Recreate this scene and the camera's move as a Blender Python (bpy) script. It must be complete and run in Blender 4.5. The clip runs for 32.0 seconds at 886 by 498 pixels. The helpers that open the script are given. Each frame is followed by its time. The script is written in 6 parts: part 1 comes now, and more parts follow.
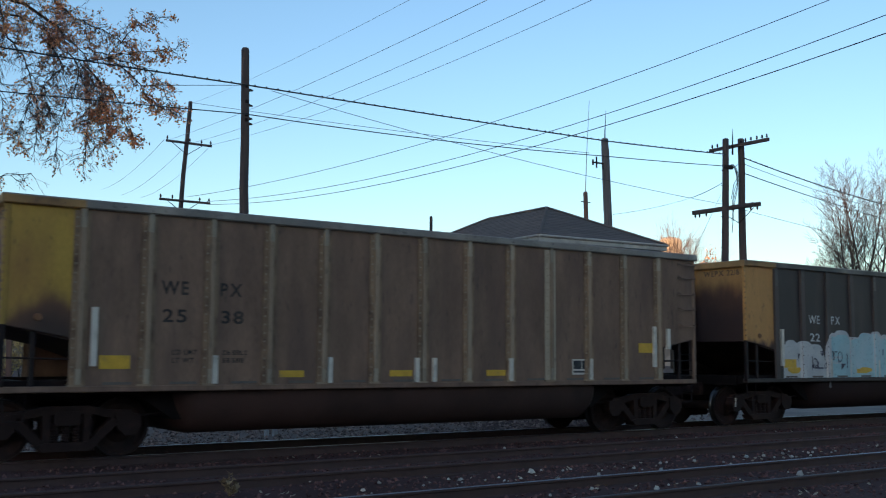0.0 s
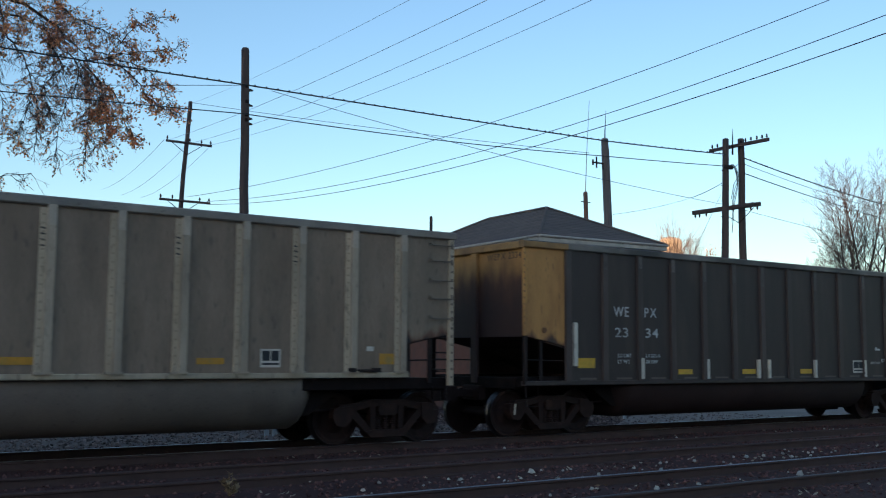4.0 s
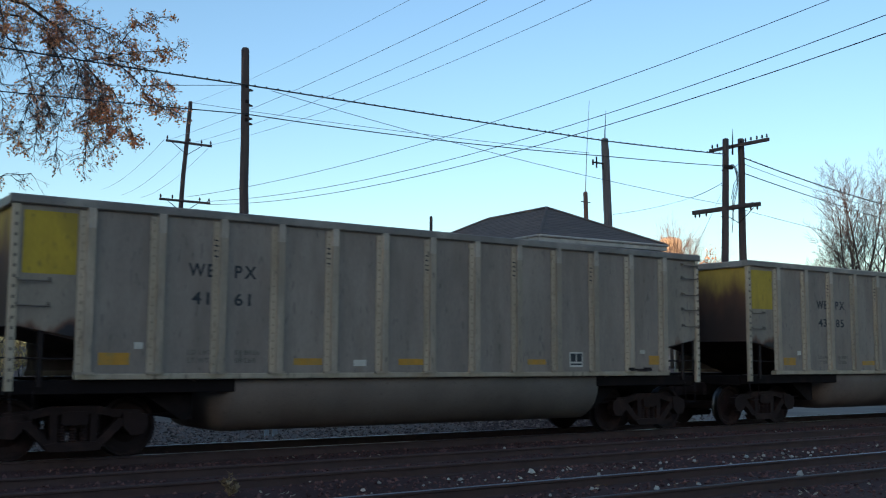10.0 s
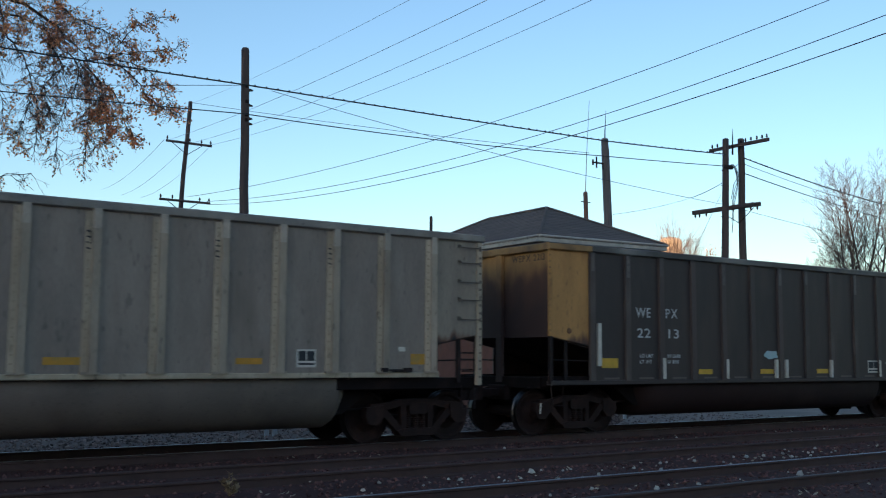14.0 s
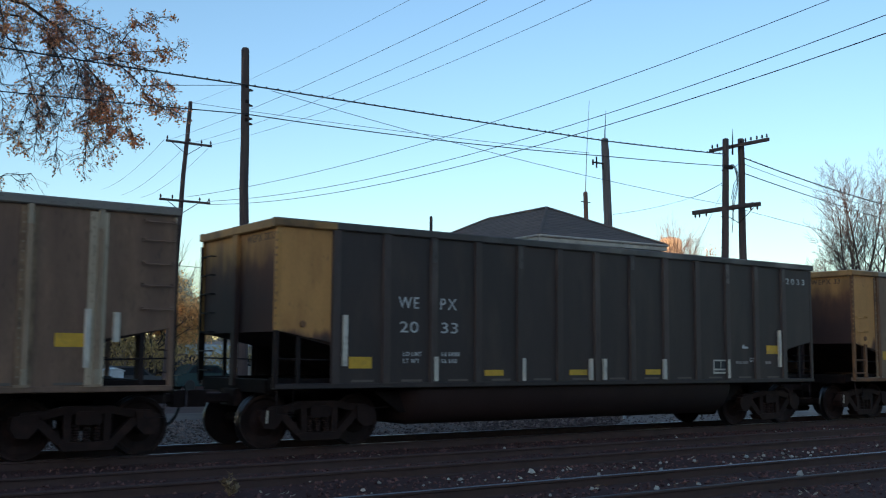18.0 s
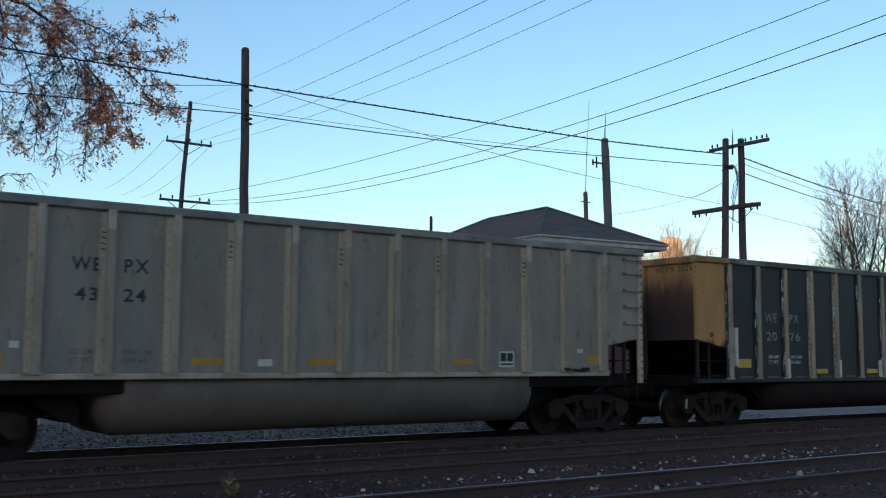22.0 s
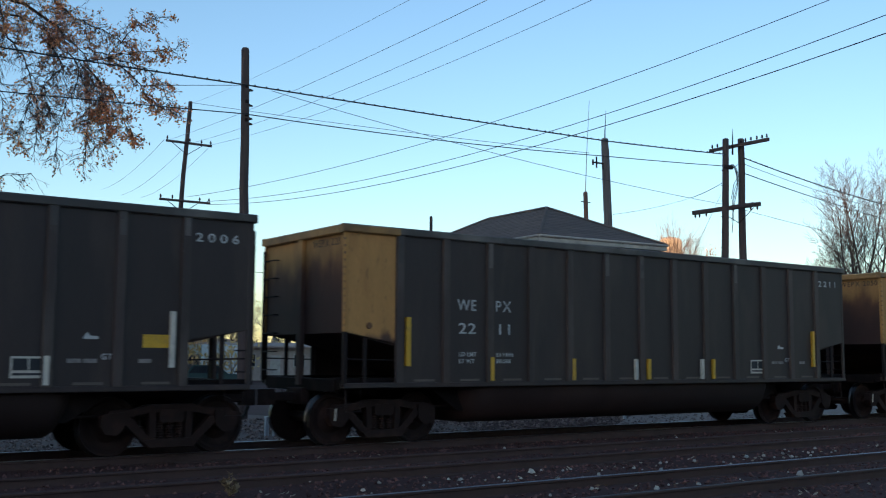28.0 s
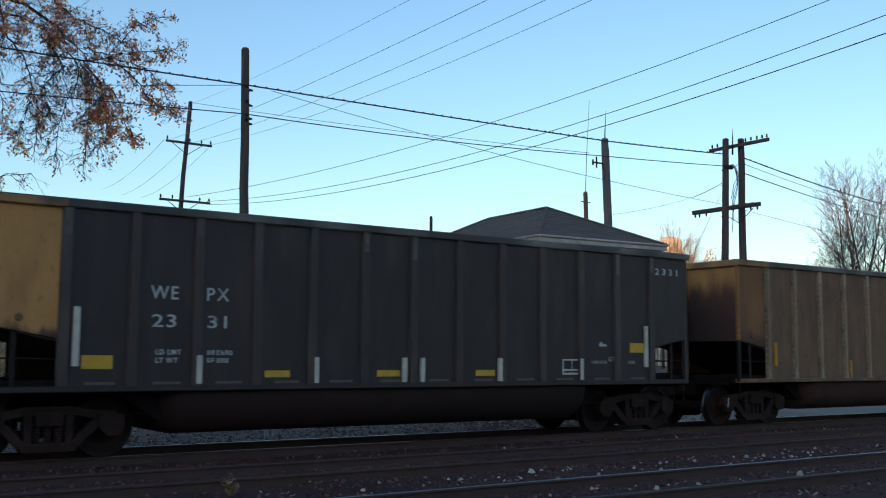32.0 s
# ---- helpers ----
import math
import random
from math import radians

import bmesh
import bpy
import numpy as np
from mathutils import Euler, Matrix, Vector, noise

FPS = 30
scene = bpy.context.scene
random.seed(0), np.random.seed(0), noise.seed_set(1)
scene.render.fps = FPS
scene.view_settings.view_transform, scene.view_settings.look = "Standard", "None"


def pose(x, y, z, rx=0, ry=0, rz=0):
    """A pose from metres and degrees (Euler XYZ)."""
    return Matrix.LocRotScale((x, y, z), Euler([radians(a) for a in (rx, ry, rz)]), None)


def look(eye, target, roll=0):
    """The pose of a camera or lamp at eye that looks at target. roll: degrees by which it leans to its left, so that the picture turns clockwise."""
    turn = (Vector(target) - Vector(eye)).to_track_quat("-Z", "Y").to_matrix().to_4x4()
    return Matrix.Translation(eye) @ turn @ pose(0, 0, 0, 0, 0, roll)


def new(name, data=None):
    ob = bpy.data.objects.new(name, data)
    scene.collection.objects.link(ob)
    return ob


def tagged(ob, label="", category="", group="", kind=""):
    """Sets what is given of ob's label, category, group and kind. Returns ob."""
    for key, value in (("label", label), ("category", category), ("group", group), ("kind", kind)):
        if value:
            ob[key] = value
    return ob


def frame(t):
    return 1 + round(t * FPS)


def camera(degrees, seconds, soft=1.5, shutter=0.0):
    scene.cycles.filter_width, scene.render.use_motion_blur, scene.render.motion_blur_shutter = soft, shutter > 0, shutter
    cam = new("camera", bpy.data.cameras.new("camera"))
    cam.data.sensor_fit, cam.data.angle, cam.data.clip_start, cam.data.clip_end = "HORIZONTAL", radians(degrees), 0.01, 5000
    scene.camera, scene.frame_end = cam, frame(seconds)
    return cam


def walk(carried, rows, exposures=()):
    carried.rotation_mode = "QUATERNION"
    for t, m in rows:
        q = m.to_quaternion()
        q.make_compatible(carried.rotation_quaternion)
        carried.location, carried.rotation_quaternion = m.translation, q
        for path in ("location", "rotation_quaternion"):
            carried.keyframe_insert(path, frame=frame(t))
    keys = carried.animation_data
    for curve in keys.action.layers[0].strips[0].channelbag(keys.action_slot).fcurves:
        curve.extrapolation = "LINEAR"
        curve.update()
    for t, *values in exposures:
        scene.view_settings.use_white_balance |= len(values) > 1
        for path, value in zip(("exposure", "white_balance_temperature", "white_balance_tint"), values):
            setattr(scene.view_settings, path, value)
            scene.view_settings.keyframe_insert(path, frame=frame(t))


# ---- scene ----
EYE = (0.0, 0.0, 1.58)
cam = camera(46.5, 32.0, soft=1.12, shutter=0.15)
VIEW = look(EYE, (5.747, 8.118, 2.614), 0.373)
walk(cam, [(0.0, VIEW), (32.0, VIEW)], exposures=[(0.0, 1.07, 6260, 12), (32.0, 1.07, 6260, 12)])

# ---- light: clear evening sky, the sun almost down behind the viewer's shoulder ----
SUN_EL, SUN_AZ = 6.0, 240.0
world = bpy.data.worlds.new("evening_sky")
scene.world = world
world.use_nodes = True
wn = world.node_tree
sky = wn.nodes.new("ShaderNodeTexSky")
sky.sky_type, sky.sun_disc = "NISHITA", False
sky.sun_elevation, sky.sun_rotation = radians(SUN_EL), radians(SUN_AZ)
sky.altitude, sky.air_density, sky.dust_density, sky.ozone_density = 200, 1.0, 0.55, 2.15
wn.nodes["Background"].inputs["Strength"].default_value = 0.15
wn.links.new(sky.outputs["Color"], wn.nodes["Background"].inputs["Color"])
sun = new("sun", bpy.data.lights.new("sun", "SUN"))
sun.data.energy, sun.data.angle, sun.data.color = 3.0, radians(0.6), (1.0, 0.55, 0.25)
sun_from = Vector((math.sin(radians(SUN_AZ)), math.cos(radians(SUN_AZ)), math.tan(radians(1.6)))) * 100
sun.matrix_world = look(sun_from, (0, 0, 0))


# ---- materials ----
def surface(name, base, rough=0.7, metal=0.0, spread=0.18, scale=3.0, fine=40.0, bump=0.15, dirt=None, dirt_amount=0.35,
            streak=1.0, per_object=0.0, per_island=0.0, grow=None, spec=0.5, thin=0.0, specks=0.0):
    """Paint, soil, wood or metal: base colour broken at two scales, with dirt patches and fine relief."""
    m = bpy.data.materials.new(name)
    m.use_nodes = True
    t = m.node_tree
    n, l = t.nodes, t.links
    bsdf = n["Principled BSDF"]
    bsdf.inputs["Roughness"].default_value, bsdf.inputs["Metallic"].default_value = rough, metal
    bsdf.inputs["Specular IOR Level"].default_value = spec
    co = n.new("ShaderNodeTexCoord")
    mp = n.new("ShaderNodeMapping")
    mp.inputs["Scale"].default_value = (1, 1, streak)
    l.new(co.outputs["Object"], mp.inputs["Vector"])
    info = n.new("ShaderNodeObjectInfo")
    shift = n.new("ShaderNodeVectorMath")
    shift.operation = "MULTIPLY_ADD"
    comb = n.new("ShaderNodeCombineXYZ")
    for i in range(3):
        l.new(info.outputs["Random"], comb.inputs[i])
    shift.inputs[1].default_value = (37.0, 17.0, 0.0)
    l.new(comb.outputs[0], shift.inputs[0])
    l.new(mp.outputs[0], shift.inputs[2])
    big, small = n.new("ShaderNodeTexNoise"), n.new("ShaderNodeTexNoise")
    big.inputs["Scale"].default_value, small.inputs["Scale"].default_value = scale, fine
    big.inputs["Detail"].default_value, small.inputs["Detail"].default_value = 5, 4
    l.new(shift.outputs[0], big.inputs["Vector"])
    l.new(shift.outputs[0], small.inputs["Vector"])
    add = n.new("ShaderNodeMath")
    add.operation = "MULTIPLY_ADD"
    l.new(small.outputs["Fac"], add.inputs[0])
    add.inputs[1].default_value = 0.6
    l.new(big.outputs["Fac"], add.inputs[2])
    rng = n.new("ShaderNodeMapRange")
    rng.inputs["From Min"].default_value, rng.inputs["From Max"].default_value = 0.45, 1.15
    rng.inputs["To Min"].default_value, rng.inputs["To Max"].default_value = 1 - spread, 1 + spread
    l.new(add.outputs[0], rng.inputs["Value"])
    value = rng.outputs[0]
    for amount, out in ((per_object, info.outputs["Random"]), (per_island, n.new("ShaderNodeNewGeometry").outputs["Random Per Island"])):
        if amount:
            r2 = n.new("ShaderNodeMapRange")
            r2.inputs["To Min"].default_value, r2.inputs["To Max"].default_value = 1 - amount, 1 + amount
            l.new(out, r2.inputs["Value"])
            mul = n.new("ShaderNodeMath")
            mul.operation = "MULTIPLY"
            l.new(value, mul.inputs[0])
            l.new(r2.outputs[0], mul.inputs[1])
            value = mul.outputs[0]
    col = n.new("ShaderNodeMix")
    col.data_type, col.blend_type = "RGBA", "MULTIPLY"
    col.inputs["Factor"].default_value = 1.0
    col.inputs["A"].default_value = (*base, 1)
    l.new(value, col.inputs["B"])
    out = col.outputs["Result"]
    if dirt:
        dn = n.new("ShaderNodeTexNoise")
        dn.inputs["Scale"].default_value, dn.inputs["Detail"].default_value = scale * 0.7, 8
        l.new(shift.outputs[0], dn.inputs["Vector"])
        dr = n.new("ShaderNodeMapRange")
        dr.inputs["From Min"].default_value, dr.inputs["From Max"].default_value = 0.62 - 0.3 * dirt_amount, 0.78 - 0.1 * dirt_amount
        l.new(dn.outputs["Fac"], dr.inputs["Value"])
        dm = n.new("ShaderNodeMix")
        dm.data_type = "RGBA"
        l.new(dr.outputs[0], dm.inputs["Factor"])
        l.new(out, dm.inputs["A"])
        dm.inputs["B"].default_value = (*dirt, 1)
        out = dm.outputs["Result"]
    if specks:
        sn = n.new("ShaderNodeTexNoise")
        sn.inputs["Scale"].default_value, sn.inputs["Detail"].default_value = 16.0, 6
        l.new(shift.outputs[0], sn.inputs["Vector"])
        sr = n.new("ShaderNodeMapRange")
        sr.inputs["From Min"].default_value, sr.inputs["From Max"].default_value = 0.61, 0.70
        sr.inputs["To Max"].default_value = specks
        l.new(sn.outputs["Fac"], sr.inputs["Value"])
        sm = n.new("ShaderNodeMix")
        sm.data_type = "RGBA"
        l.new(sr.outputs[0], sm.inputs["Factor"])
        l.new(out, sm.inputs["A"])
        sm.inputs["B"].default_value = (0.04, 0.032, 0.028, 1)
        out = sm.outputs["Result"]
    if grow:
        # a change of colour along one axis, ragged at its edge: axis, from, to, colour
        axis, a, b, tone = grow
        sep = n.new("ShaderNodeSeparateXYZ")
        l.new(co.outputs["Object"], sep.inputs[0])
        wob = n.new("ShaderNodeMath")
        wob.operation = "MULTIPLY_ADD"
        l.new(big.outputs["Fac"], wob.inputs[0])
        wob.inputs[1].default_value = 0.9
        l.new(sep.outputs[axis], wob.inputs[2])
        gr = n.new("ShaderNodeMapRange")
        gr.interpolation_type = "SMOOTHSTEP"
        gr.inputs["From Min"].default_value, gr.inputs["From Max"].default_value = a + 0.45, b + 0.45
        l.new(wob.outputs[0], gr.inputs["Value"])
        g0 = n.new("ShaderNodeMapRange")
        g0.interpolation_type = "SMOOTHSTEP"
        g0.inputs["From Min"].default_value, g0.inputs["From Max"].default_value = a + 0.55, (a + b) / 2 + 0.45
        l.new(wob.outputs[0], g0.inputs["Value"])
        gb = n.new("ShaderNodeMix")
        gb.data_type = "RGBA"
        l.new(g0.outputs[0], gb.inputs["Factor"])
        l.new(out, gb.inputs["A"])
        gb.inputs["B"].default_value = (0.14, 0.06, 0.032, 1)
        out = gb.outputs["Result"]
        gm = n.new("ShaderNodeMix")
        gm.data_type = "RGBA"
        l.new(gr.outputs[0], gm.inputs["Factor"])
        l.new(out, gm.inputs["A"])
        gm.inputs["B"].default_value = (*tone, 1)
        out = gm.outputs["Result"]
    l.new(out, bsdf.inputs["Base Color"])
    if thin:
        # a thin leaf lets light through
        tr, mx = n.new("ShaderNodeBsdfTranslucent"), n.new("ShaderNodeMixShader")
        l.new(out, tr.inputs["Color"])
        mx.inputs[0].default_value = thin
        l.new(bsdf.outputs[0], mx.inputs[1])
        l.new(tr.outputs[0], mx.inputs[2])
        l.new(mx.outputs[0], n["Material Output"].inputs["Surface"])
    if bump:
        bp = n.new("ShaderNodeBump")
        bp.inputs["Strength"].default_value, bp.inputs["Distance"].default_value = bump, 0.02
        l.new(add.outputs[0], bp.inputs["Height"])
        l.new(bp.outputs[0], bsdf.inputs["Normal"])
    return m


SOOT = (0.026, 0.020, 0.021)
DUST = (0.16, 0.125, 0.09)
M = {}
M["grey"] = surface("grey_paint", (0.258, 0.203, 0.165), 0.6, dirt=(0.2, 0.152, 0.118), streak=0.25, per_object=0.06, bump=0.05, specks=0.4, spread=0.26)
M["pale"] = surface("pale_paint", (0.27, 0.217, 0.174), 0.6, dirt=(0.22, 0.17, 0.133), streak=0.25, per_object=0.06, bump=0.05, specks=0.4, spread=0.26)
M["grey_rib"] = surface("weathered_rib_paint", (0.455, 0.362, 0.258), 0.65, dirt=(0.35, 0.262, 0.175), streak=0.3, per_object=0.1, bump=0.05, specks=0.55, spread=0.26)
M["grey_tub"] = surface("dark_grey_tub_paint", (0.15, 0.112, 0.09), 0.7, dirt=(0.08, 0.056, 0.046), scale=1.2, bump=0.05, specks=0.4, spread=0.26)
M["brown"] = surface("dust_brown_paint", (0.2, 0.118, 0.077), 0.75, dirt=(0.135, 0.08, 0.058), streak=0.25, per_object=0.08, bump=0.05, specks=0.4, spread=0.34, dirt_amount=0.6)
M["brown_rib"] = surface("dust_tan_rib_paint", (0.26, 0.185, 0.12), 0.75, dirt=(0.36, 0.28, 0.2), streak=0.3, per_object=0.15, bump=0.05, specks=0.55, spread=0.26)
M["brown_tub"] = surface("dark_brown_tub_paint", (0.066, 0.036, 0.03), 0.8, dirt=(0.035, 0.022, 0.019), scale=1.2, bump=0.05, spec=0.2)
M["black"] = surface("faded_black_paint", (0.0345, 0.0212, 0.0198), 0.55, dirt=(0.056, 0.035, 0.029), streak=0.25, per_object=0.12, bump=0.05)
M["black_rib"] = surface("black_rib_paint", (0.056, 0.0365, 0.033), 0.55, dirt=(0.1, 0.074, 0.062), streak=0.3, per_object=0.2, bump=0.05)
M["blue"] = surface("blue_black_paint", (0.0108, 0.0102, 0.0152), 0.55, dirt=(0.016, 0.0142, 0.0175), streak=0.25, per_object=0.1, bump=0.05)
M["chip_rib"] = surface("chipped_dark_rib_flange", (0.31, 0.245, 0.185), 0.7, dirt=(0.17, 0.13, 0.1), dirt_amount=0.4, streak=0.4, scale=4, per_object=0.2, bump=0.1)
M["worn_rib"] = surface("slate_grey_rib", (0.066, 0.05, 0.046), 0.65, dirt=(0.17, 0.145, 0.13), dirt_amount=0.25, streak=0.5, scale=5, per_object=0.15, bump=0.1)
M["black_tub"] = surface("black_grime", (0.0315, 0.0182, 0.0172), 0.7, dirt=(0.044, 0.026, 0.0235), scale=1.2, bump=0.05, spec=0.2)
M["yellow"] = surface("yellow_paint", (0.44, 0.295, 0.018), 0.6, dirt=(0.3, 0.2, 0.02), streak=0.3, bump=0.03, specks=0.4, spread=0.26)
M["amber"] = surface("amber_paint", (0.52, 0.26, 0.074), 0.65, dirt=(0.33, 0.16, 0.055), streak=0.3, bump=0.05, specks=0.4, spread=0.26)
M["amber_old"] = surface("sooty_amber_paint", (0.34, 0.15, 0.04), 0.7, dirt=(0.13, 0.075, 0.035), dirt_amount=0.6, streak=0.3, bump=0.05)
M["yellow_old"] = surface("stained_yellow_paint", (0.4, 0.23, 0.045), 0.7, dirt=(0.2, 0.1, 0.035), dirt_amount=0.6, streak=0.3, bump=0.05)
M["yellow_end"] = surface("yellow_end_paint_dark_below", (0.42, 0.27, 0.04), 0.7, dirt=(0.2, 0.11, 0.04), streak=0.4, grow=(2, 3.5, 2.3, (0.05, 0.028, 0.022)))
M["amber_end"] = surface("amber_end_paint_dark_below", (0.42, 0.21, 0.065), 0.7, dirt=(0.24, 0.115, 0.045), streak=0.4, grow=(2, 3.45, 2.4, (0.06, 0.03, 0.026)))
M["rust"] = surface("rust", (0.20, 0.095, 0.045), 0.85, dirt=(0.09, 0.05, 0.03), scale=6, bump=0.2)
M["chord_light"] = surface("worn_chord_metal", (0.2, 0.172, 0.15), 0.5, dirt=(0.36, 0.31, 0.26), dirt_amount=0.5, scale=1.5, per_object=0.1, specks=0.55, spread=0.26)
M["chord_dark"] = surface("dark_chord_paint", (0.058, 0.047, 0.043), 0.5, dirt=(0.24, 0.21, 0.185), dirt_amount=0.5, scale=0.9, per_object=0.1)
M["iron"] = surface("grimy_cast_iron", (0.025, 0.0128, 0.011), 0.75, dirt=(0.049, 0.0245, 0.019), scale=5, bump=0.2, spec=0.2)
M["steel"] = surface("dark_steel", (0.0185, 0.011, 0.0108), 0.6, dirt=(0.039, 0.021, 0.018), bump=0.08, spec=0.2)
M["tread"] = surface("polished_wheel_tread", (0.08, 0.073, 0.07), 0.3, 0.9, bump=0.02)
M["inside"] = surface("coal_dust_lining", (0.06, 0.038, 0.033), 0.9, dirt=(0.03, 0.022, 0.02), spec=0.2)
M["white"] = surface("dull_white_marking", (0.6, 0.55, 0.47), 0.6, dirt=(0.36, 0.32, 0.26), dirt_amount=0.25, scale=6, bump=0.02)
M["letter_white"] = surface("faded_white_lettering", (0.50, 0.50, 0.49), 0.65, dirt=(0.2, 0.2, 0.2), dirt_amount=0.3, scale=7, bump=0)
M["letter_dark"] = surface("faded_dark_lettering", (0.022, 0.022, 0.026), 0.65, dirt=(0.06, 0.06, 0.06), dirt_amount=0.2, scale=7, bump=0)
M["letter_brown"] = surface("dust_dimmed_lettering", (0.028, 0.02, 0.017), 0.7, dirt=(0.07, 0.05, 0.038), dirt_amount=0.5, scale=5, bump=0)
M["letter_faint"] = surface("very_faint_lettering", (0.13, 0.108, 0.09), 0.7, dirt=(0.19, 0.155, 0.125), dirt_amount=0.5, scale=7, bump=0)
M["yellow_mark"] = surface("yellow_reflector", (0.62, 0.355, 0.03), 0.45, dirt=(0.42, 0.25, 0.05), dirt_amount=0.2, scale=8, bump=0)
M["orange_mark"] = surface("dusty_orange_reflector", (0.5, 0.235, 0.02), 0.5, dirt=(0.32, 0.21, 0.06), dirt_amount=0.45, scale=8, bump=0)
M["tie_mark"] = surface("dull_sill_plate", (0.125, 0.1, 0.084), 0.7, scale=8, bump=0)
M["spray_white"] = surface("pale_lilac_spray_paint", (0.5, 0.485, 0.47), 0.6, dirt=(0.4, 0.4, 0.42), scale=2, spread=0.22, bump=0.03, specks=0.3)
M["spray_blue"] = surface("pale_blue_spray_paint", (0.33, 0.5, 0.52), 0.6, dirt=(0.45, 0.52, 0.53), dirt_amount=0.6, scale=1.6, spread=0.25, bump=0.03, specks=0.35)
M["spray_dark"] = surface("dark_blue_spray_paint", (0.045, 0.042, 0.075), 0.6, dirt=(0.08, 0.068, 0.07), scale=4, bump=0)
M["rubber"] = surface("black_rubber", (0.02, 0.02, 0.021), 0.55, bump=0.05)
M["ground"] = surface("cinder_and_dirt_ground", (0.066, 0.031, 0.0285), 0.95, spread=0.4, scale=0.5, fine=14, bump=0.6, dirt=(0.049, 0.0262, 0.0258), spec=0.2)
M["gravel"] = surface("crushed_stone", (0.122, 0.061, 0.055), 0.9, per_island=0.55, scale=20, bump=0.2, spec=0.2)
M["far_gravel"] = surface("blue_grey_crushed_stone", (0.18, 0.126, 0.106), 0.9, per_island=0.7, scale=20, bump=0.2, spec=0.2)
M["yard"] = surface("pale_gravel_yard", (0.118, 0.083, 0.07), 0.9, spread=0.3, scale=0.7, fine=22, bump=0.5, dirt=(0.084, 0.058, 0.05), spec=0.2)
M["asphalt"] = surface("pale_worn_asphalt", (0.235, 0.176, 0.152), 0.9, scale=0.8, fine=60, bump=0.1, dirt=(0.16, 0.118, 0.104), spec=0.2)
M["tie"] = surface("creosoted_old_tie", (0.064, 0.0295, 0.026), 0.9, streak=1, scale=4, per_object=0.3, bump=0.4, dirt=(0.09, 0.045, 0.041), spec=0.2)
M["railhead"] = surface("polished_rail_head", (0.3, 0.29, 0.3), 0.28, 0.95, spread=0.05, bump=0)
M["railrust"] = surface("rusty_rail", (0.065, 0.033, 0.028), 0.8, dirt=(0.045, 0.024, 0.021), scale=3, bump=0.15)
M["pole"] = surface("weathered_pole_wood", (0.088, 0.06, 0.056), 0.85, streak=0.06, scale=9, fine=70, bump=0.4, dirt=(0.06, 0.042, 0.04))
M["pole_grey"] = surface("silvered_pole_wood", (0.15, 0.128, 0.125), 0.85, streak=0.06, scale=9, fine=70, bump=0.4, dirt=(0.10, 0.088, 0.08))
M["pole_red"] = surface("reddish_pole_wood", (0.19, 0.10, 0.075), 0.85, streak=0.06, scale=9, fine=70, bump=0.4, dirt=(0.12, 0.07, 0.06))
M["wire"] = surface("black_cable", (0.03, 0.03, 0.033), 0.6, bump=0)
M["wire_grey"] = surface("dull_aluminium_wire", (0.2, 0.24, 0.28), 0.5, bump=0)
M["glass_ins"] = surface("brown_insulator_glaze", (0.04, 0.03, 0.028), 0.2, bump=0)
M["shingle"] = surface("grey_asphalt_shingle", (0.135, 0.108, 0.098), 0.9, scale=1.5, fine=30, per_object=0.08, bump=0.3, dirt=(0.175, 0.135, 0.12), spec=0.2)
M["trim"] = surface("dull_white_trim_paint", (0.47, 0.43, 0.38), 0.7, dirt=(0.33, 0.3, 0.26))
M["brick"] = surface("dark_red_brick", (0.17, 0.075, 0.055), 0.85, per_object=0.25, dirt=(0.11, 0.06, 0.05))
M["pane"] = surface("dark_window_pane", (0.02, 0.024, 0.03), 0.08, bump=0)
M["bark"] = surface("dark_bark", (0.060, 0.048, 0.042), 0.9, scale=8, bump=0.4, spec=0.2)
M["twig"] = surface("grey_brown_twigs", (0.3, 0.235, 0.195), 0.9, per_island=0.25, bump=0, spec=0.2)
M["dark_twig"] = surface("dark_twigs", (0.13, 0.092, 0.078), 0.9, per_island=0.25, bump=0, spec=0.2)
M["oak_leaf"] = surface("russet_oak_leaves", (0.9, 0.42, 0.2), 0.8, per_island=0.7, scale=0.35, spread=0.35, bump=0, dirt=(0.45, 0.25, 0.2), dirt_amount=0.5, spec=0.2, thin=0.5)
M["orange_leaf"] = surface("orange_autumn_leaves", (0.92, 0.56, 0.25), 0.8, per_island=0.4, bump=0, spec=0.2, thin=0.45)
M["olive_leaf"] = surface("olive_brown_leaves", (0.58, 0.43, 0.2), 0.8, per_island=0.4, bump=0, spec=0.2, thin=0.45)
M["dry_leaf"] = surface("dry_pale_leaf", (0.42, 0.36, 0.28), 0.8, per_island=0.5, bump=0, spec=0.2, thin=0.45)
M["weed"] = surface("dried_weed", (0.2, 0.135, 0.07), 0.85, per_island=0.4, bump=0, spec=0.2)
M["galv"] = surface("galvanised_steel", (0.36, 0.37, 0.37), 0.45, 0.5, bump=0.03)
M["sigblack"] = surface("flat_black_enamel", (0.016, 0.016, 0.017), 0.6, bump=0)
M["cabinet"] = surface("pale_blue_white_enamel", (0.62, 0.68, 0.70), 0.5, dirt=(0.5, 0.53, 0.54), bump=0.02)
M["house_wall"] = surface("cream_siding", (0.42, 0.33, 0.28), 0.75, dirt=(0.35, 0.27, 0.23))
M["house_roof"] = surface("faded_red_roofing", (0.33, 0.24, 0.2), 0.85, dirt=(0.25, 0.18, 0.15))
M["car_paint"] = surface("silver_white_car_paint", (0.1, 0.1, 0.11), 0.25, 0.2, spread=0.03, bump=0)
M["car_blue"] = surface("dark_teal_car_paint", (0.04, 0.075, 0.08), 0.25, 0.2, spread=0.03, bump=0)
